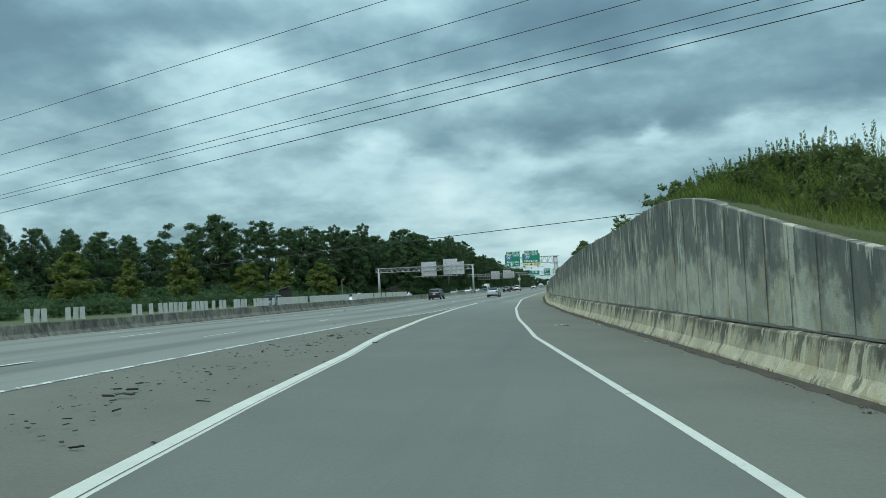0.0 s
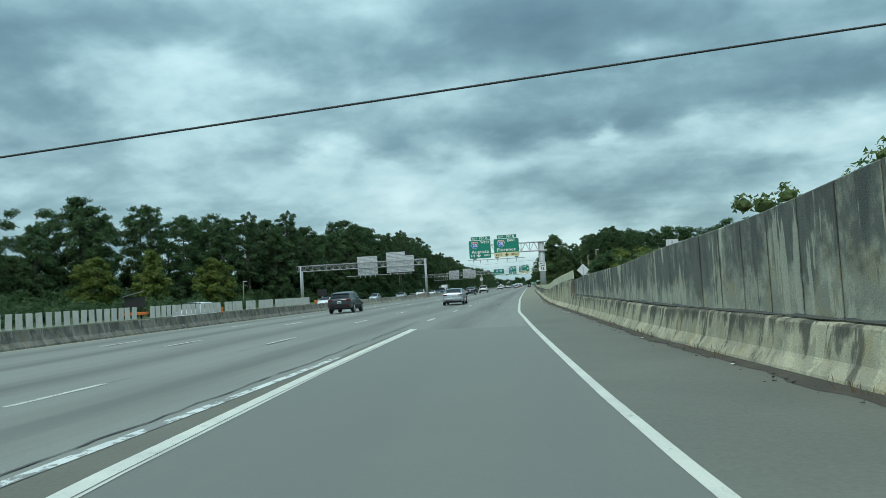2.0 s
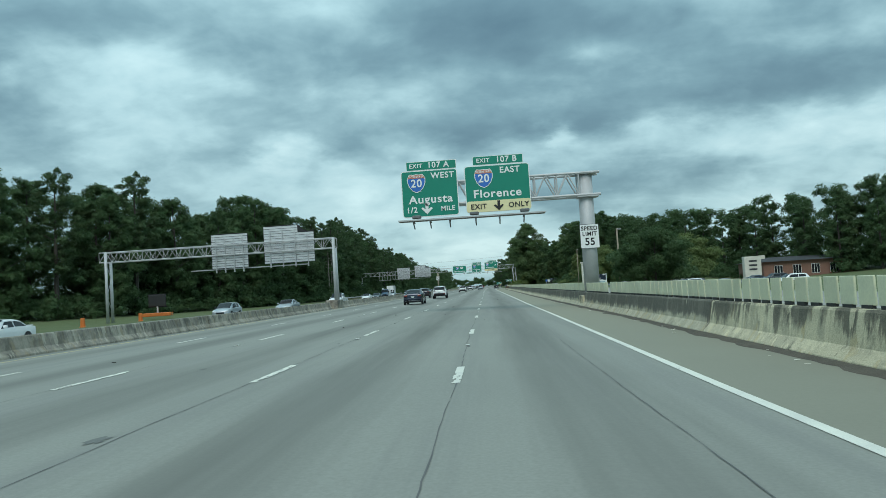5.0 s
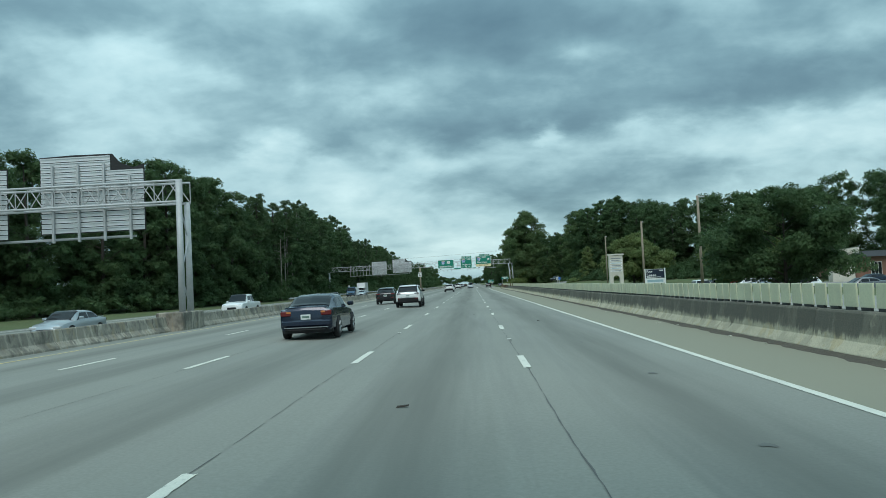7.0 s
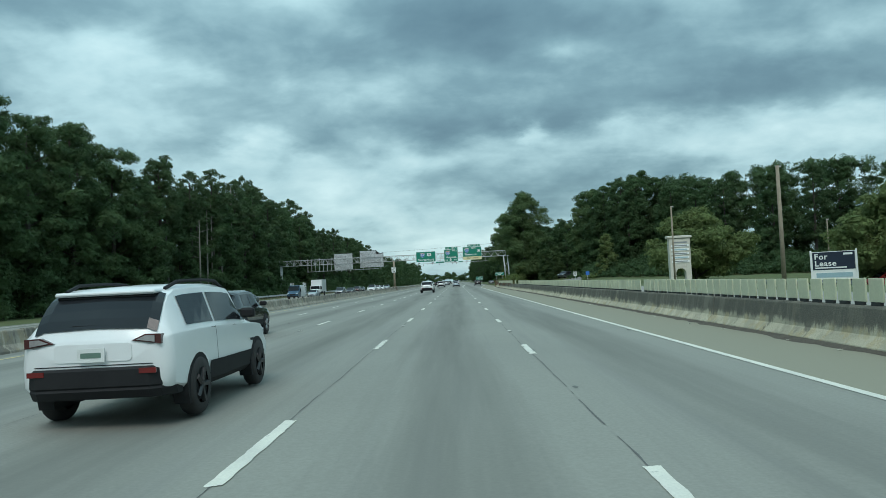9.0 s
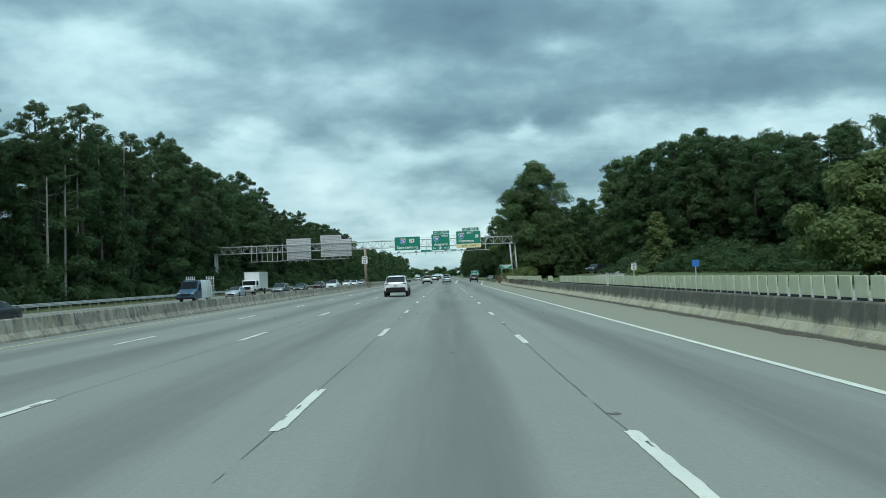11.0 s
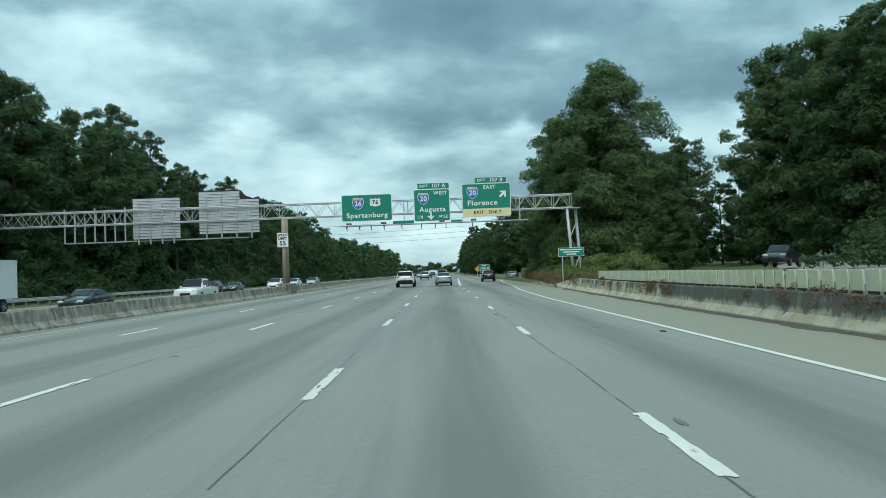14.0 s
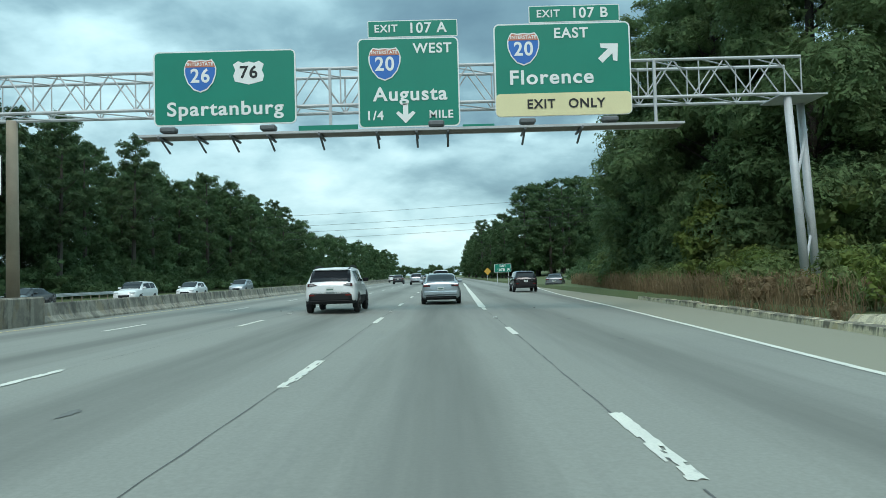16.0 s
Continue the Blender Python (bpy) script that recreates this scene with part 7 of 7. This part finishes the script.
far_wood("woodland", 1, EXIT_EDGE, 480, 620, 11, 13, 16, 24, "dark wooded depth beside the exit", 6.0)
far_wood("woodland", 1, GORE_EDGE, 600, 1000, 6, 13, 18, 25, "distant wood along the main road", 9.0)
far_wood("woodland", -1, [(560, -46), (700, -42), (1000, -36)], 620, 1000, 3, 16, 20, 26, "distant wood along the main road", 9.0)

rr = random.Random(77)
pts, rad = [], []
for k in range(260):
    pts.append((-260 + k * 2.2, 1250 + rr.uniform(-20, 20), rr.uniform(2, 11)))
    rad.append(rr.uniform(3, 6))
thicket("woodland", pts, rad, LEAF, "low distant tree line closing the road's end", 10, 1.6, 78, "wood")

# singled-out trees
plant(SMALL[0], -51.7, 191, 9.6, 0.4, "round_tree", "rounded yellow-green tree beyond the opposite carriageway", "tree")
for x, y, h, k in ((-57, 178, 10.5, 1), (-60, 166, 9, 0), (-62, 140, 11, 1), (-66, 128, 8.5, 1), (-70, 118, 9.5, 0), (-72, 104, 8.5, 1)):
    plant(SMALL[k], x, y, h, x * 0.7, "verge_tree", "young yellow-green tree on the far verge", "tree", "verge trees")
plant(DOME, 27.0, 239.5, 8.8, 0.7, "oak_tree", "broad spreading green shade tree in the car park", "tree")
plant(OAK, 47, 300, 10.5, 2.2, "shade_tree", "rounded green shade tree at the car park's end", "tree")
plant(OAK, 33, 326, 9.5, 1.2, "shade_tree", "rounded green shade tree behind the sign pillar", "tree")
plant(SMALLV, 34, 390, 9.4, 1.2, "young_tree", "young light green tree beside the frontage road", "tree")
plant(SMALL[1], 14.6, 433, 6.0, 2.9, "yellowing_sapling", "leaning yellow-green sapling in the thicket", "tree")

for x, y, h in ((-47.5, 358, 24), (-46.4, 366, 25.5), (-48, 374, 24), (-46.8, 382, 25), (-49, 350, 24.5), (-47, 343, 23.5)):
    plant(HIGHP, x, y, h, y * 0.9, "tall_pine", "tall pine with a bare trunk and a small high crown", "tree", "tall pines")

# bare snags in the left wood
for x, y, h in ((-46.5, 372, 22), (-46.0, 364, 19), (-45.6, 360, 17), (-47, 380, 24), (-45.5, 356, 15)):
    sn = thing("dead_pine", pose(x, y, ground_height(x, y)), "bare grey trunk of a dead pine", "tree", "dead pines")
    rr = random.Random(int(y))
    bm = bmesh.new()
    tube(bm, (0, 0, -0.4), (rr.uniform(-0.4, 0.4), 0, h), 0.2, 0.06, 7)
    part("trunk", bm, SNAG, sn)
    for k in range(7):
        z = h * (0.55 + 0.06 * k)
        a = rr.uniform(0, 6.3)
        bm = bmesh.new()
        tube(bm, (0, 0, z), (math.cos(a) * 1.6, math.sin(a) * 1.6, z + 0.5), 0.04, 0.015, 5)
        part("branch", bm, SNAG, sn)


def blades(name, spots, mat, label, lo, hi, width, lean, seed):
    """Tall grass: tapered bent blades in tufts."""
    rs = np.random.RandomState(seed)
    V, F = [], []
    for x, y, z, *tall_ in spots:
        h = rs.uniform(lo, hi) * (tall_[0] if tall_ else 1.0)
        a = rs.uniform(0, 6.28)
        d = np.array([math.cos(a), math.sin(a), 0])
        s = np.array([-d[1], d[0], 0]) * width * rs.uniform(0.7, 1.3)
        l = lean * rs.uniform(0.2, 1.0) * h
        b = np.array([x, y, z])
        p1, p2, p3 = b + d * l * 0.15 + [0, 0, h * 0.4], b + d * l * 0.5 + [0, 0, h * 0.78], b + d * l + [0, 0, h]
        i = len(V)
        V += [b - s, b + s, p1 - s, p1 + s, p2 - s, p2 + s, p3]
        F += [(i, i + 1, i + 3, i + 2), (i + 2, i + 3, i + 5, i + 4), (i + 4, i + 5, i + 6)]
    me = bpy.data.meshes.new(name)
    me.from_pydata([tuple(v) for v in V], [], F)
    return tagged(link_mesh(name, me, mat), label, "grass", kind="stuff")


rr = random.Random(31)
spots, dry = [], []
TALL = [(-10, 0.55), (8, 0.62), (18, 0.72), (22, 0.88), (26, 1.1), (30, 1.05), (33, 0.75), (36, 0.45), (44, 0.3)]
for k in range(15000):
    y = rr.uniform(6, 44)
    d = abs(rr.gauss(0, 3.0 if k % 3 else 0.4)) - 0.04
    x = at(BASE, y) + 0.82 + d
    spots.append((x, y, ground_height(x, y) - 0.05, at(TALL, y) * min(1.0, 0.4 + d * 0.5)))
blades("tall_weeds", spots, BLADE, "tall uncut green weeds on the bank above the wall", 0.4, 1.05, 0.0065, 1.0, 41)


def stalks(name, spots, mat, label, seed, leaf=0.024):
    """Upright weed stalks set with small leaves and feathery tips."""
    rs = np.random.RandomState(seed)
    P, N = [], []
    for x, y, z, h in spots:
        lean = rs.normal(0, 0.12, 2)
        k = int(40 + 60 * h)
        f = rs.random(k) ** 0.7
        w = 0.02 + 0.13 * (1 - f) * rs.random(k)
        a = rs.uniform(0, 6.28, k)
        P.append(np.stack([x + lean[0] * f * h + np.cos(a) * w, y + lean[1] * f * h + np.sin(a) * w, z + f * h], 1))
        N.append(np.stack([np.cos(a), np.sin(a), np.full(k, 0.3)], 1))
    P, N = np.concatenate(P), np.concatenate(N)
    me = leaf_mesh(name, P, N, rs.uniform(0.6, 1.3, len(P)) * leaf, mat, rs, 1.5)
    return tagged(link_mesh(name, me, mat), label, "weeds", kind="stuff")


for k in range(760):
    y = rr.uniform(8, 37)
    d = rr.random() ** 1.5 * 4
    x = at(BASE, y) + 1.15 + d
    dry.append((x, y, ground_height(x, y) - 0.05, at(TALL, y) * rr.uniform(0.75, 1.4) * min(1.0, 0.6 + d * 0.3)))
stalks("weed_stalks", dry[:500], BLADE, "tall leafy weed stalks on the bank", 42)
stalks("weed_stalks", dry[500:], STALK, "tall dark seeding weed stalks on the bank", 43)
pts, rad = [], []
for k in range(210):
    y = rr.uniform(7, 34)
    d = 0.45 + rr.random() * 3.2
    x = at(BASE, y) + 0.82 + d
    h = at(TALL, y) * (0.3 + 0.75 * rr.random()) * min(1, 0.35 + d * 0.5)
    pts.append((x, y, ground_height(x, y) + h * 0.7))
    rad.append(0.22 + 0.3 * rr.random())
thicket("bank_scrub", pts, rad, STALK, "dense green scrub among the weeds on the bank", 520, 0.07, 59)
pts, rad = [], []
for k in range(34):
    y = rr.uniform(10.5, 15.5)
    x = at(BASE, y) + 1.5 + rr.random() * 1.8
    pts.append((x, y, ground_height(x, y) + rr.uniform(0.2, 1.1)))
    rad.append(rr.uniform(0.2, 0.4))
thicket("lime_bush", pts, rad, BRIGHT, "yellow-green bush on the bank above the wall", 560, 0.055, 60)
spots = []
for k in range(5000):
    y = rr.uniform(40, 112)
    x = at(BASE, y) + 0.85 + abs(rr.gauss(0, 0.7))
    spots.append((x, y, max(ground_height(x, y), 0) - 0.05))
blades("wall_top_weeds", spots, BLADE, "weeds growing along the wall's top", 0.12, 0.45, 0.008, 0.6, 43)
pts, rad = [], []
for k in range(64):
    y = rr.choice((rr.uniform(30, 40), rr.uniform(46, 60), rr.uniform(56, 100)))
    x = at(BASE, y) + rr.uniform(0.75, 2.4)
    pts.append((x, y, at(WALLTOP, y) - 0.25 + rr.uniform(-0.1, 0.15)))
    rad.append(rr.uniform(0.22, 0.5))
for k in range(40):
    y = rr.choice((rr.uniform(31, 36), rr.uniform(39, 43), rr.uniform(33, 35)))
    x = at(BASE, y) + rr.uniform(0.8, 1.8)
    pts.append((x, y, at(WALLTOP, y) - 0.2 + rr.uniform(0.0, 0.75)))
    rad.append(rr.uniform(0.15, 0.3))
thicket("wall_vines", pts, rad, GLAREVINE, "leafy weeds and vines growing over the wall's top", 800, 0.055, 44)
pts, rad = [], []
for k in range(30):
    y = rr.uniform(98, 112)
    pts.append((at(BASE, y) + rr.uniform(1.8, 6), y, rr.uniform(0.9, 1.7)))
    rad.append(rr.uniform(0.4, 0.8))
thicket("bank_shrubs", pts, rad, BRIGHT, "low shrubs on the end of the bank", 260, 0.12, 45)

pts, rad = [], []
for k in range(34):
    y = rr.uniform(81, 90)
    pts.append((at(BASE, y) + rr.uniform(1.0, 3.2), y, 1.95 + rr.uniform(-0.3, 0.35)))
    rad.append(rr.uniform(0.2, 0.38))
for k in range(16):
    y = rr.uniform(67, 74)
    pts.append((at(BASE, y) + rr.uniform(0.9, 2.2), y, at(WALLTOP, y) - 0.3 + rr.uniform(-0.2, 0.6)))
    rad.append(rr.uniform(0.2, 0.42))
thicket("wall_top_bush", pts, rad, GLAREVINE, "green bush leaning over the wall's top", 620, 0.065, 49)
pts, rad = [], []
for k in range(16):
    y = rr.uniform(95, 100)
    pts.append((at(BASE, y) + rr.uniform(2.0, 4.0), y, 1.9 + rr.uniform(-0.3, 1.0)))
    rad.append(rr.uniform(0.25, 0.5))
thicket("yellow_bush", pts, rad, BRIGHT, "yellow-green bush behind the wall's end", 560, 0.065, 50)

pts, rad = [], []
for k in range(40):
    y = rr.uniform(374, 392)
    x = at([(374, 25.4), (392, 29.5)], y) + rr.uniform(0.0, 2.6)
    pts.append((x, y, ground_height(x, y) + rr.uniform(0.2, 0.9)))
    rad.append(rr.uniform(0.35, 0.7))
thicket("frontage_weeds", pts, rad, GLAREVINE, "bright uncut weeds beside the frontage road", 300, 0.1, 62)
DEADVINE = leafy("dead_vine_leaves", (0.115, 0.062, 0.045), (0.19, 0.115, 0.08))
pts, rad = [], []
for y0, y1, n in ((345, 350, 9), (354, 367, 34), (373.5, 379, 26), (386, 390, 8), (398, 403, 14)):
    for k in range(n):
        y = rr.uniform(y0, y1)
        f = rr.random()
        pts.append((at(BASE, y) + 0.5 - 0.32 * f, y, road_z(9) + 0.86 - 0.42 * f * f + rr.uniform(-0.03, 0.06)))
        rad.append(rr.uniform(0.15, 0.28))
thicket("dead_vines", pts, rad, DEADVINE, "red-brown withered vines hanging over the barrier", 1500, 0.035, 61, core=False)

# bushes and dry weeds at the exit lane's side
pts, rad, p2, r2 = [], [], [], []
for k in range(150):
    y = rr.uniform(392, 446)
    x = at(EDGE, y) + 4.6 + rr.random() * 4.2
    h = rr.uniform(0.6, 2.6) * min(1, (x - at(EDGE, y) - 3.4) / 3.2)
    (pts if rr.random() < 0.72 else p2).append((x, y, ground_height(x, y) + h * 0.75))
    (rad if len(pts) > len(rad) else r2).append(rr.uniform(0.45, 0.95))
thicket("roadside_bushes", pts, rad, GLAREVINE, "tangled green bushes beside the exit lane", 520, 0.095, 46)
thicket("bright_bushes", p2, r2, BRIGHT, "yellow-green bushes beside the exit lane", 520, 0.09, 47)
spots = []
for k in range(10000):
    y = rr.uniform(380, 470)
    x = max(at(EDGE, y) + 3.4, at(BASE, y) + 0.85 if y < 412 else 0) + abs(rr.gauss(0, 1.1))
    spots.append((x, y, ground_height(x, y) - 0.05))
blades("dry_roadside_weeds", spots, DRY, "brown dry weeds along the kerb", 0.35, 1.3, 0.01, 0.6, 48)

pts, rad = [], []
for k in range(70):
    y = rr.uniform(398, 432)
    x = max(at(EDGE, y) + 3.9, at(BASE, y) + 1.2 if y < 412 else 0) + abs(rr.gauss(0, 0.9))
    pts.append((x, y, ground_height(x, y) + rr.uniform(0.15, 0.75)))
    rad.append(rr.uniform(0.25, 0.5))
thicket("dry_brush", pts, rad, DRY, "brown dying brush along the kerb", 620, 0.05, 57)
spots = []
for k in range(1600):
    y = rr.uniform(14, 130)
    if noise.noise((y * 0.35, 9.0, 0)) > 0.05:
        x = at(BASE, y) - abs(rr.gauss(0, 0.1))
        spots.append((x, y, road_z(x)))
blades("gutter_weeds", spots, DRY, "sparse dry weeds in the gutter at the wall's foot", 0.05, 0.22, 0.006, 0.9, 58)

kerb = tagged(new("trim_kerb"), "low broken concrete kerb along the exit lane", "kerb", kind="structure")
cuts = steps(408, 520, 3.0)
for a, b in zip(cuts, cuts[1:]):
    yy = steps(a + 0.02, b - 0.02, 1.0)
    dz = rr.uniform(-0.03, 0.02)
    part("kerb_stone", sweep(bmesh.new(), [(at(EDGE, y) + 3.05, y, road_z(9)) for y in yy], [(0, -0.1), (0.03, 0.15 + dz), (0.3, 0.18 + dz), (0.32, -0.1)]), CONCRETE, kerb)

# dirt and litter against the right barrier
DIRT = material("damp_gutter_dirt", (0.1, 0.085, 0.065), 0.95, 0, (0.06, 0.052, 0.042), 2.0, 30, 0.02, 0.7)
bm = bmesh.new()
rows = []
for y in steps(-20, 404, 0.45):
    w = 0.02 + 0.3 * max(0, noise.noise((y * 0.33, 3.0, 0))) + 0.14 * rr.random()
    rows.append([bm.verts.new((at(BASE, y) + 0.05, y, road_z(at(BASE, y)) + 0.06)), bm.verts.new((at(BASE, y) - w * 0.5, y, road_z(at(BASE, y)) + 0.045)), bm.verts.new((at(BASE, y) - w - 0.1, y, road_z(at(BASE, y)) + 0.002))])
for r, s in zip(rows, rows[1:]):
    for k in range(2):
        bm.faces.new((r[k], s[k], s[k + 1], r[k + 1]))
tagged(part("gutter_dirt", bm, DIRT), "damp dark dirt and leaf litter along the barrier's foot", "dirt", kind="stuff")
STICK = material("dark_twigs", (0.05, 0.042, 0.034), 0.95, 0, (0.03, 0.026, 0.02), 5, 60)
PALE = material("pale_litter", (0.6, 0.58, 0.5), 0.8, 0, (0.5, 0.48, 0.4), 5, 60)


def scatter(name, n, place, mat, label, size, flat, seed):
    rs = random.Random(seed)
    bm = bmesh.new()
    for k in range(n):
        x, y = place(rs)
        s = size * rs.uniform(0.3, 1.0)
        a = rs.uniform(0, 6.3)
        z = road_z(x, y) + 0.012
        m = pose(x, y, z, rs.uniform(-8, 8), rs.uniform(-8, 8), math.degrees(a))
        rr_ = bmesh.ops.create_cube(bm, size=1)
        bmesh.ops.scale(bm, vec=(s, s * flat * rs.uniform(0.5, 1.5), s * 0.12), verts=rr_["verts"])
        for v in rr_["verts"]:
            v.co += Vector((rs.uniform(-1, 1), rs.uniform(-1, 1), rs.uniform(0, 1))) * s * 0.12
            v.co = m @ v.co
    return tagged(part(name, bm, mat), label, "debris", kind="stuff")


def in_gore(rs):
    y = 6 + 30 * rs.random() ** 1.4
    a, b = at(MAIN, y) + 0.3, at(GOREL, y) - 0.2
    return a + (b - a) * min(1, abs(rs.gauss(0.55, 0.22))), y


scatter("gore_debris", 70, in_gore, STICK, "dark bark strips and twigs strewn over the gore", 0.2, 0.12, 51)
scatter("gore_grit", 420, in_gore, STICK, "fine dark grit on the gore", 0.07, 0.6, 52)
scatter("gutter_litter", 130, lambda rs: ((lambda y: (at(BASE, y) - 0.1 - rs.random() * 0.5, y))(rs.uniform(0, 400))), PALE, "pale scraps of litter along the gutter", 0.11, 0.6, 53)
scatter("gutter_leaves", 900, lambda rs: ((lambda y: (at(BASE, y) - 0.03 - abs(rs.gauss(0, 0.22)), y))(rs.uniform(0, 130))), STICK, "dead leaves and bark in the gutter", 0.06, 0.6, 55)
scatter("road_flecks", 40, lambda rs: (rs.uniform(-9, 8), rs.uniform(0, 440)), STICK, "small dark scraps on the road", 0.16, 0.4, 54)

# a broken board lying on the shoulder
bd = thing("broken_board", pose(11.8, 38.9, road_z(11.8) + 0.01, 0, 4, 24), "broken white painted board lying on the shoulder", "debris")
part("board", boxes((-0.27, 0.2, -0.09, 0.1, 0.0, 0.02), (0.05, 0.28, -0.04, 0.12, 0.016, 0.03), bevel=0.006), SIGNWHITE, bd)
part("torn_backing", boxes((-0.15, 0.32, -0.19, -0.08, 0.0, 0.016), (0.14, 0.34, -0.13, 0.02, 0.0, 0.014), bevel=0.005), STICK, bd)

# sealed joints and cracks between the lanes
CRACK = material("dark_joint_sealant", (0.1, 0.1, 0.096), 0.8, 0, (0.13, 0.13, 0.125), 3, 40)
PATCH = material("dark_asphalt_patch", (0.12, 0.124, 0.116), 0.9, 0, (0.16, 0.165, 0.153), 2, 40)


def joint(x, y0, y1, wander, width, seed, z=0.005):
    rs = random.Random(seed)
    bm = bmesh.new()
    prev, dx, y = None, 0.0, y0
    while y < y1:
        dx = dx * 0.9 + rs.uniform(-wander, wander)
        w = width * rs.uniform(0.3, 1.2)
        cx = x + bend(y) + dx
        row = (bm.verts.new((cx - w / 2, y, road_z(cx, y) + z)), bm.verts.new((cx + w / 2, y, road_z(cx, y) + z)))
        if prev and rs.random() > 0.08:
            bm.faces.new((*prev, row[1], row[0]))
        prev = row
        y += rs.uniform(0.2, 0.5)
    return tagged(part("joint_seam", bm, CRACK), "dark wandering sealed joint between two lanes", "crack", kind="stuff")


joint(RD - 0.02, 92, 440, 0.012, 0.022, 61)
joint(LD - 0.03, 60, 460, 0.01, 0.018, 62)
joint(LLD, 60, 460, 0.008, 0.012, 63)
joint(4.3, 92, 150, 0.01, 0.014, 64, 0.009)
joint(RD - 0.35, 60, 92, 0.05, 0.05, 65, 0.014)


def blotch(x, y, w, l, seed, mat=None):
    rs = random.Random(seed)
    bm = bmesh.new()
    vs_ = []
    for k in range(17):
        a = k * math.tau / 17
        px, py = x + math.cos(a) * w * rs.uniform(0.45, 1.15), y + math.sin(a) * l * rs.uniform(0.45, 1.15)
        vs_.append(bm.verts.new((px, py, road_z(px) + 0.0065)))
    bm.faces.new(vs_)
    return tagged(part("road_patch", bm, mat or PATCH), "small dark patch on the worn road", "road patch", "patches on the road")


rs_ = random.Random(71)
for k in range(46):
    y = 95 + k * 7.3 + rs_.uniform(-2, 2)
    x = rs_.choice((RD, LD, RD, 0.3, -3.5, LLD, 3.9)) + rs_.uniform(-0.3, 0.3)
    blotch(x, y, rs_.uniform(0.04, 0.14), rs_.uniform(0.06, 0.3), 200 + k)
MARK = material("raised_marker_ceramic", (0.7, 0.7, 0.66), 0.5, 0, (0.5, 0.5, 0.46), 8, 60)
mk = bpy.data.meshes.new("road_stud")
bm = boxes((-0.06, 0.06, -0.06, 0.06, 0.0, 0.02), bevel=0.012)
bm.to_mesh(mk)
bm.free()
mk.materials.append(MARK)
for x, ph in ((RD, 376.25), (LD, 380.6), (LLD, 379.7)):
    for k in range(-11, 4):
        ob = new("road_stud", mk)
        ob.location = (x, ph + k * 24.38 - 7.6, road_z(x) + 0.004)
        tagged(ob, "small pale raised pavement marker between lane marks", "road stud", "road studs")
        blotch(x + 0.03, ph + k * 24.38 - 7.95, 0.05, 0.26, 400 + k)

# guard rail beyond the opposite carriageway
gr = thing("guard_rail", pose(0, 0, 0), "galvanised guard rail beyond the opposite carriageway", "guard rail")
part("beam", sweep(bmesh.new(), [(-37.3, y, -0.25) for y in steps(330, 480, 10)], [(0, 0.5), (0.04, 0.53), (0, 0.6), (0.05, 0.65), (0, 0.72), (0.04, 0.79), (0, 0.82), (-0.01, 0.82), (-0.01, 0.5)]), GALV, gr)
bm = boxes((-0.12, -0.02, -0.05, 0.05, -0.4, 0.8))
gp = bpy.data.meshes.new("post")
bm.to_mesh(gp)
bm.free()
gp.materials.append(WOOD)
for k in range(75):
    ob = new("post", gp)
    ob.parent = gr
    ob.location = (-37.3, 331 + k * 2, -0.25)

# small signs far off
ws = thing("warning_sign", pose(10.6, 566, 0), "yellow diamond warning sign in the exit gore", "road sign")
part("panel", outline([(0, 1.2), (0.85, 2.05), (0, 2.9), (-0.85, 2.05)], 0, 0.02), material("yellow_warning_sheeting", (0.62, 0.36, 0.05), 0.5, 0, (0.55, 0.32, 0.05), 1.0, 30), ws)
part("post", boxes((-0.05, 0.05, 0.02, 0.1, -0.6, 2.8)), GALV, ws)
bs = thing("blue_service_sign", pose(18.1, 325, ground_height(18, 325)), "small blue roadside service sign on a thin post", "road sign")
part("panel", outline(rounded(-0.24, 0.24, 1.35, 1.85, 0.04), 0, 0.02), SIGNBLUE, bs)
part("post", boxes((-0.03, 0.03, 0.02, 0.08, -0.3, 1.8)), GALV, bs)
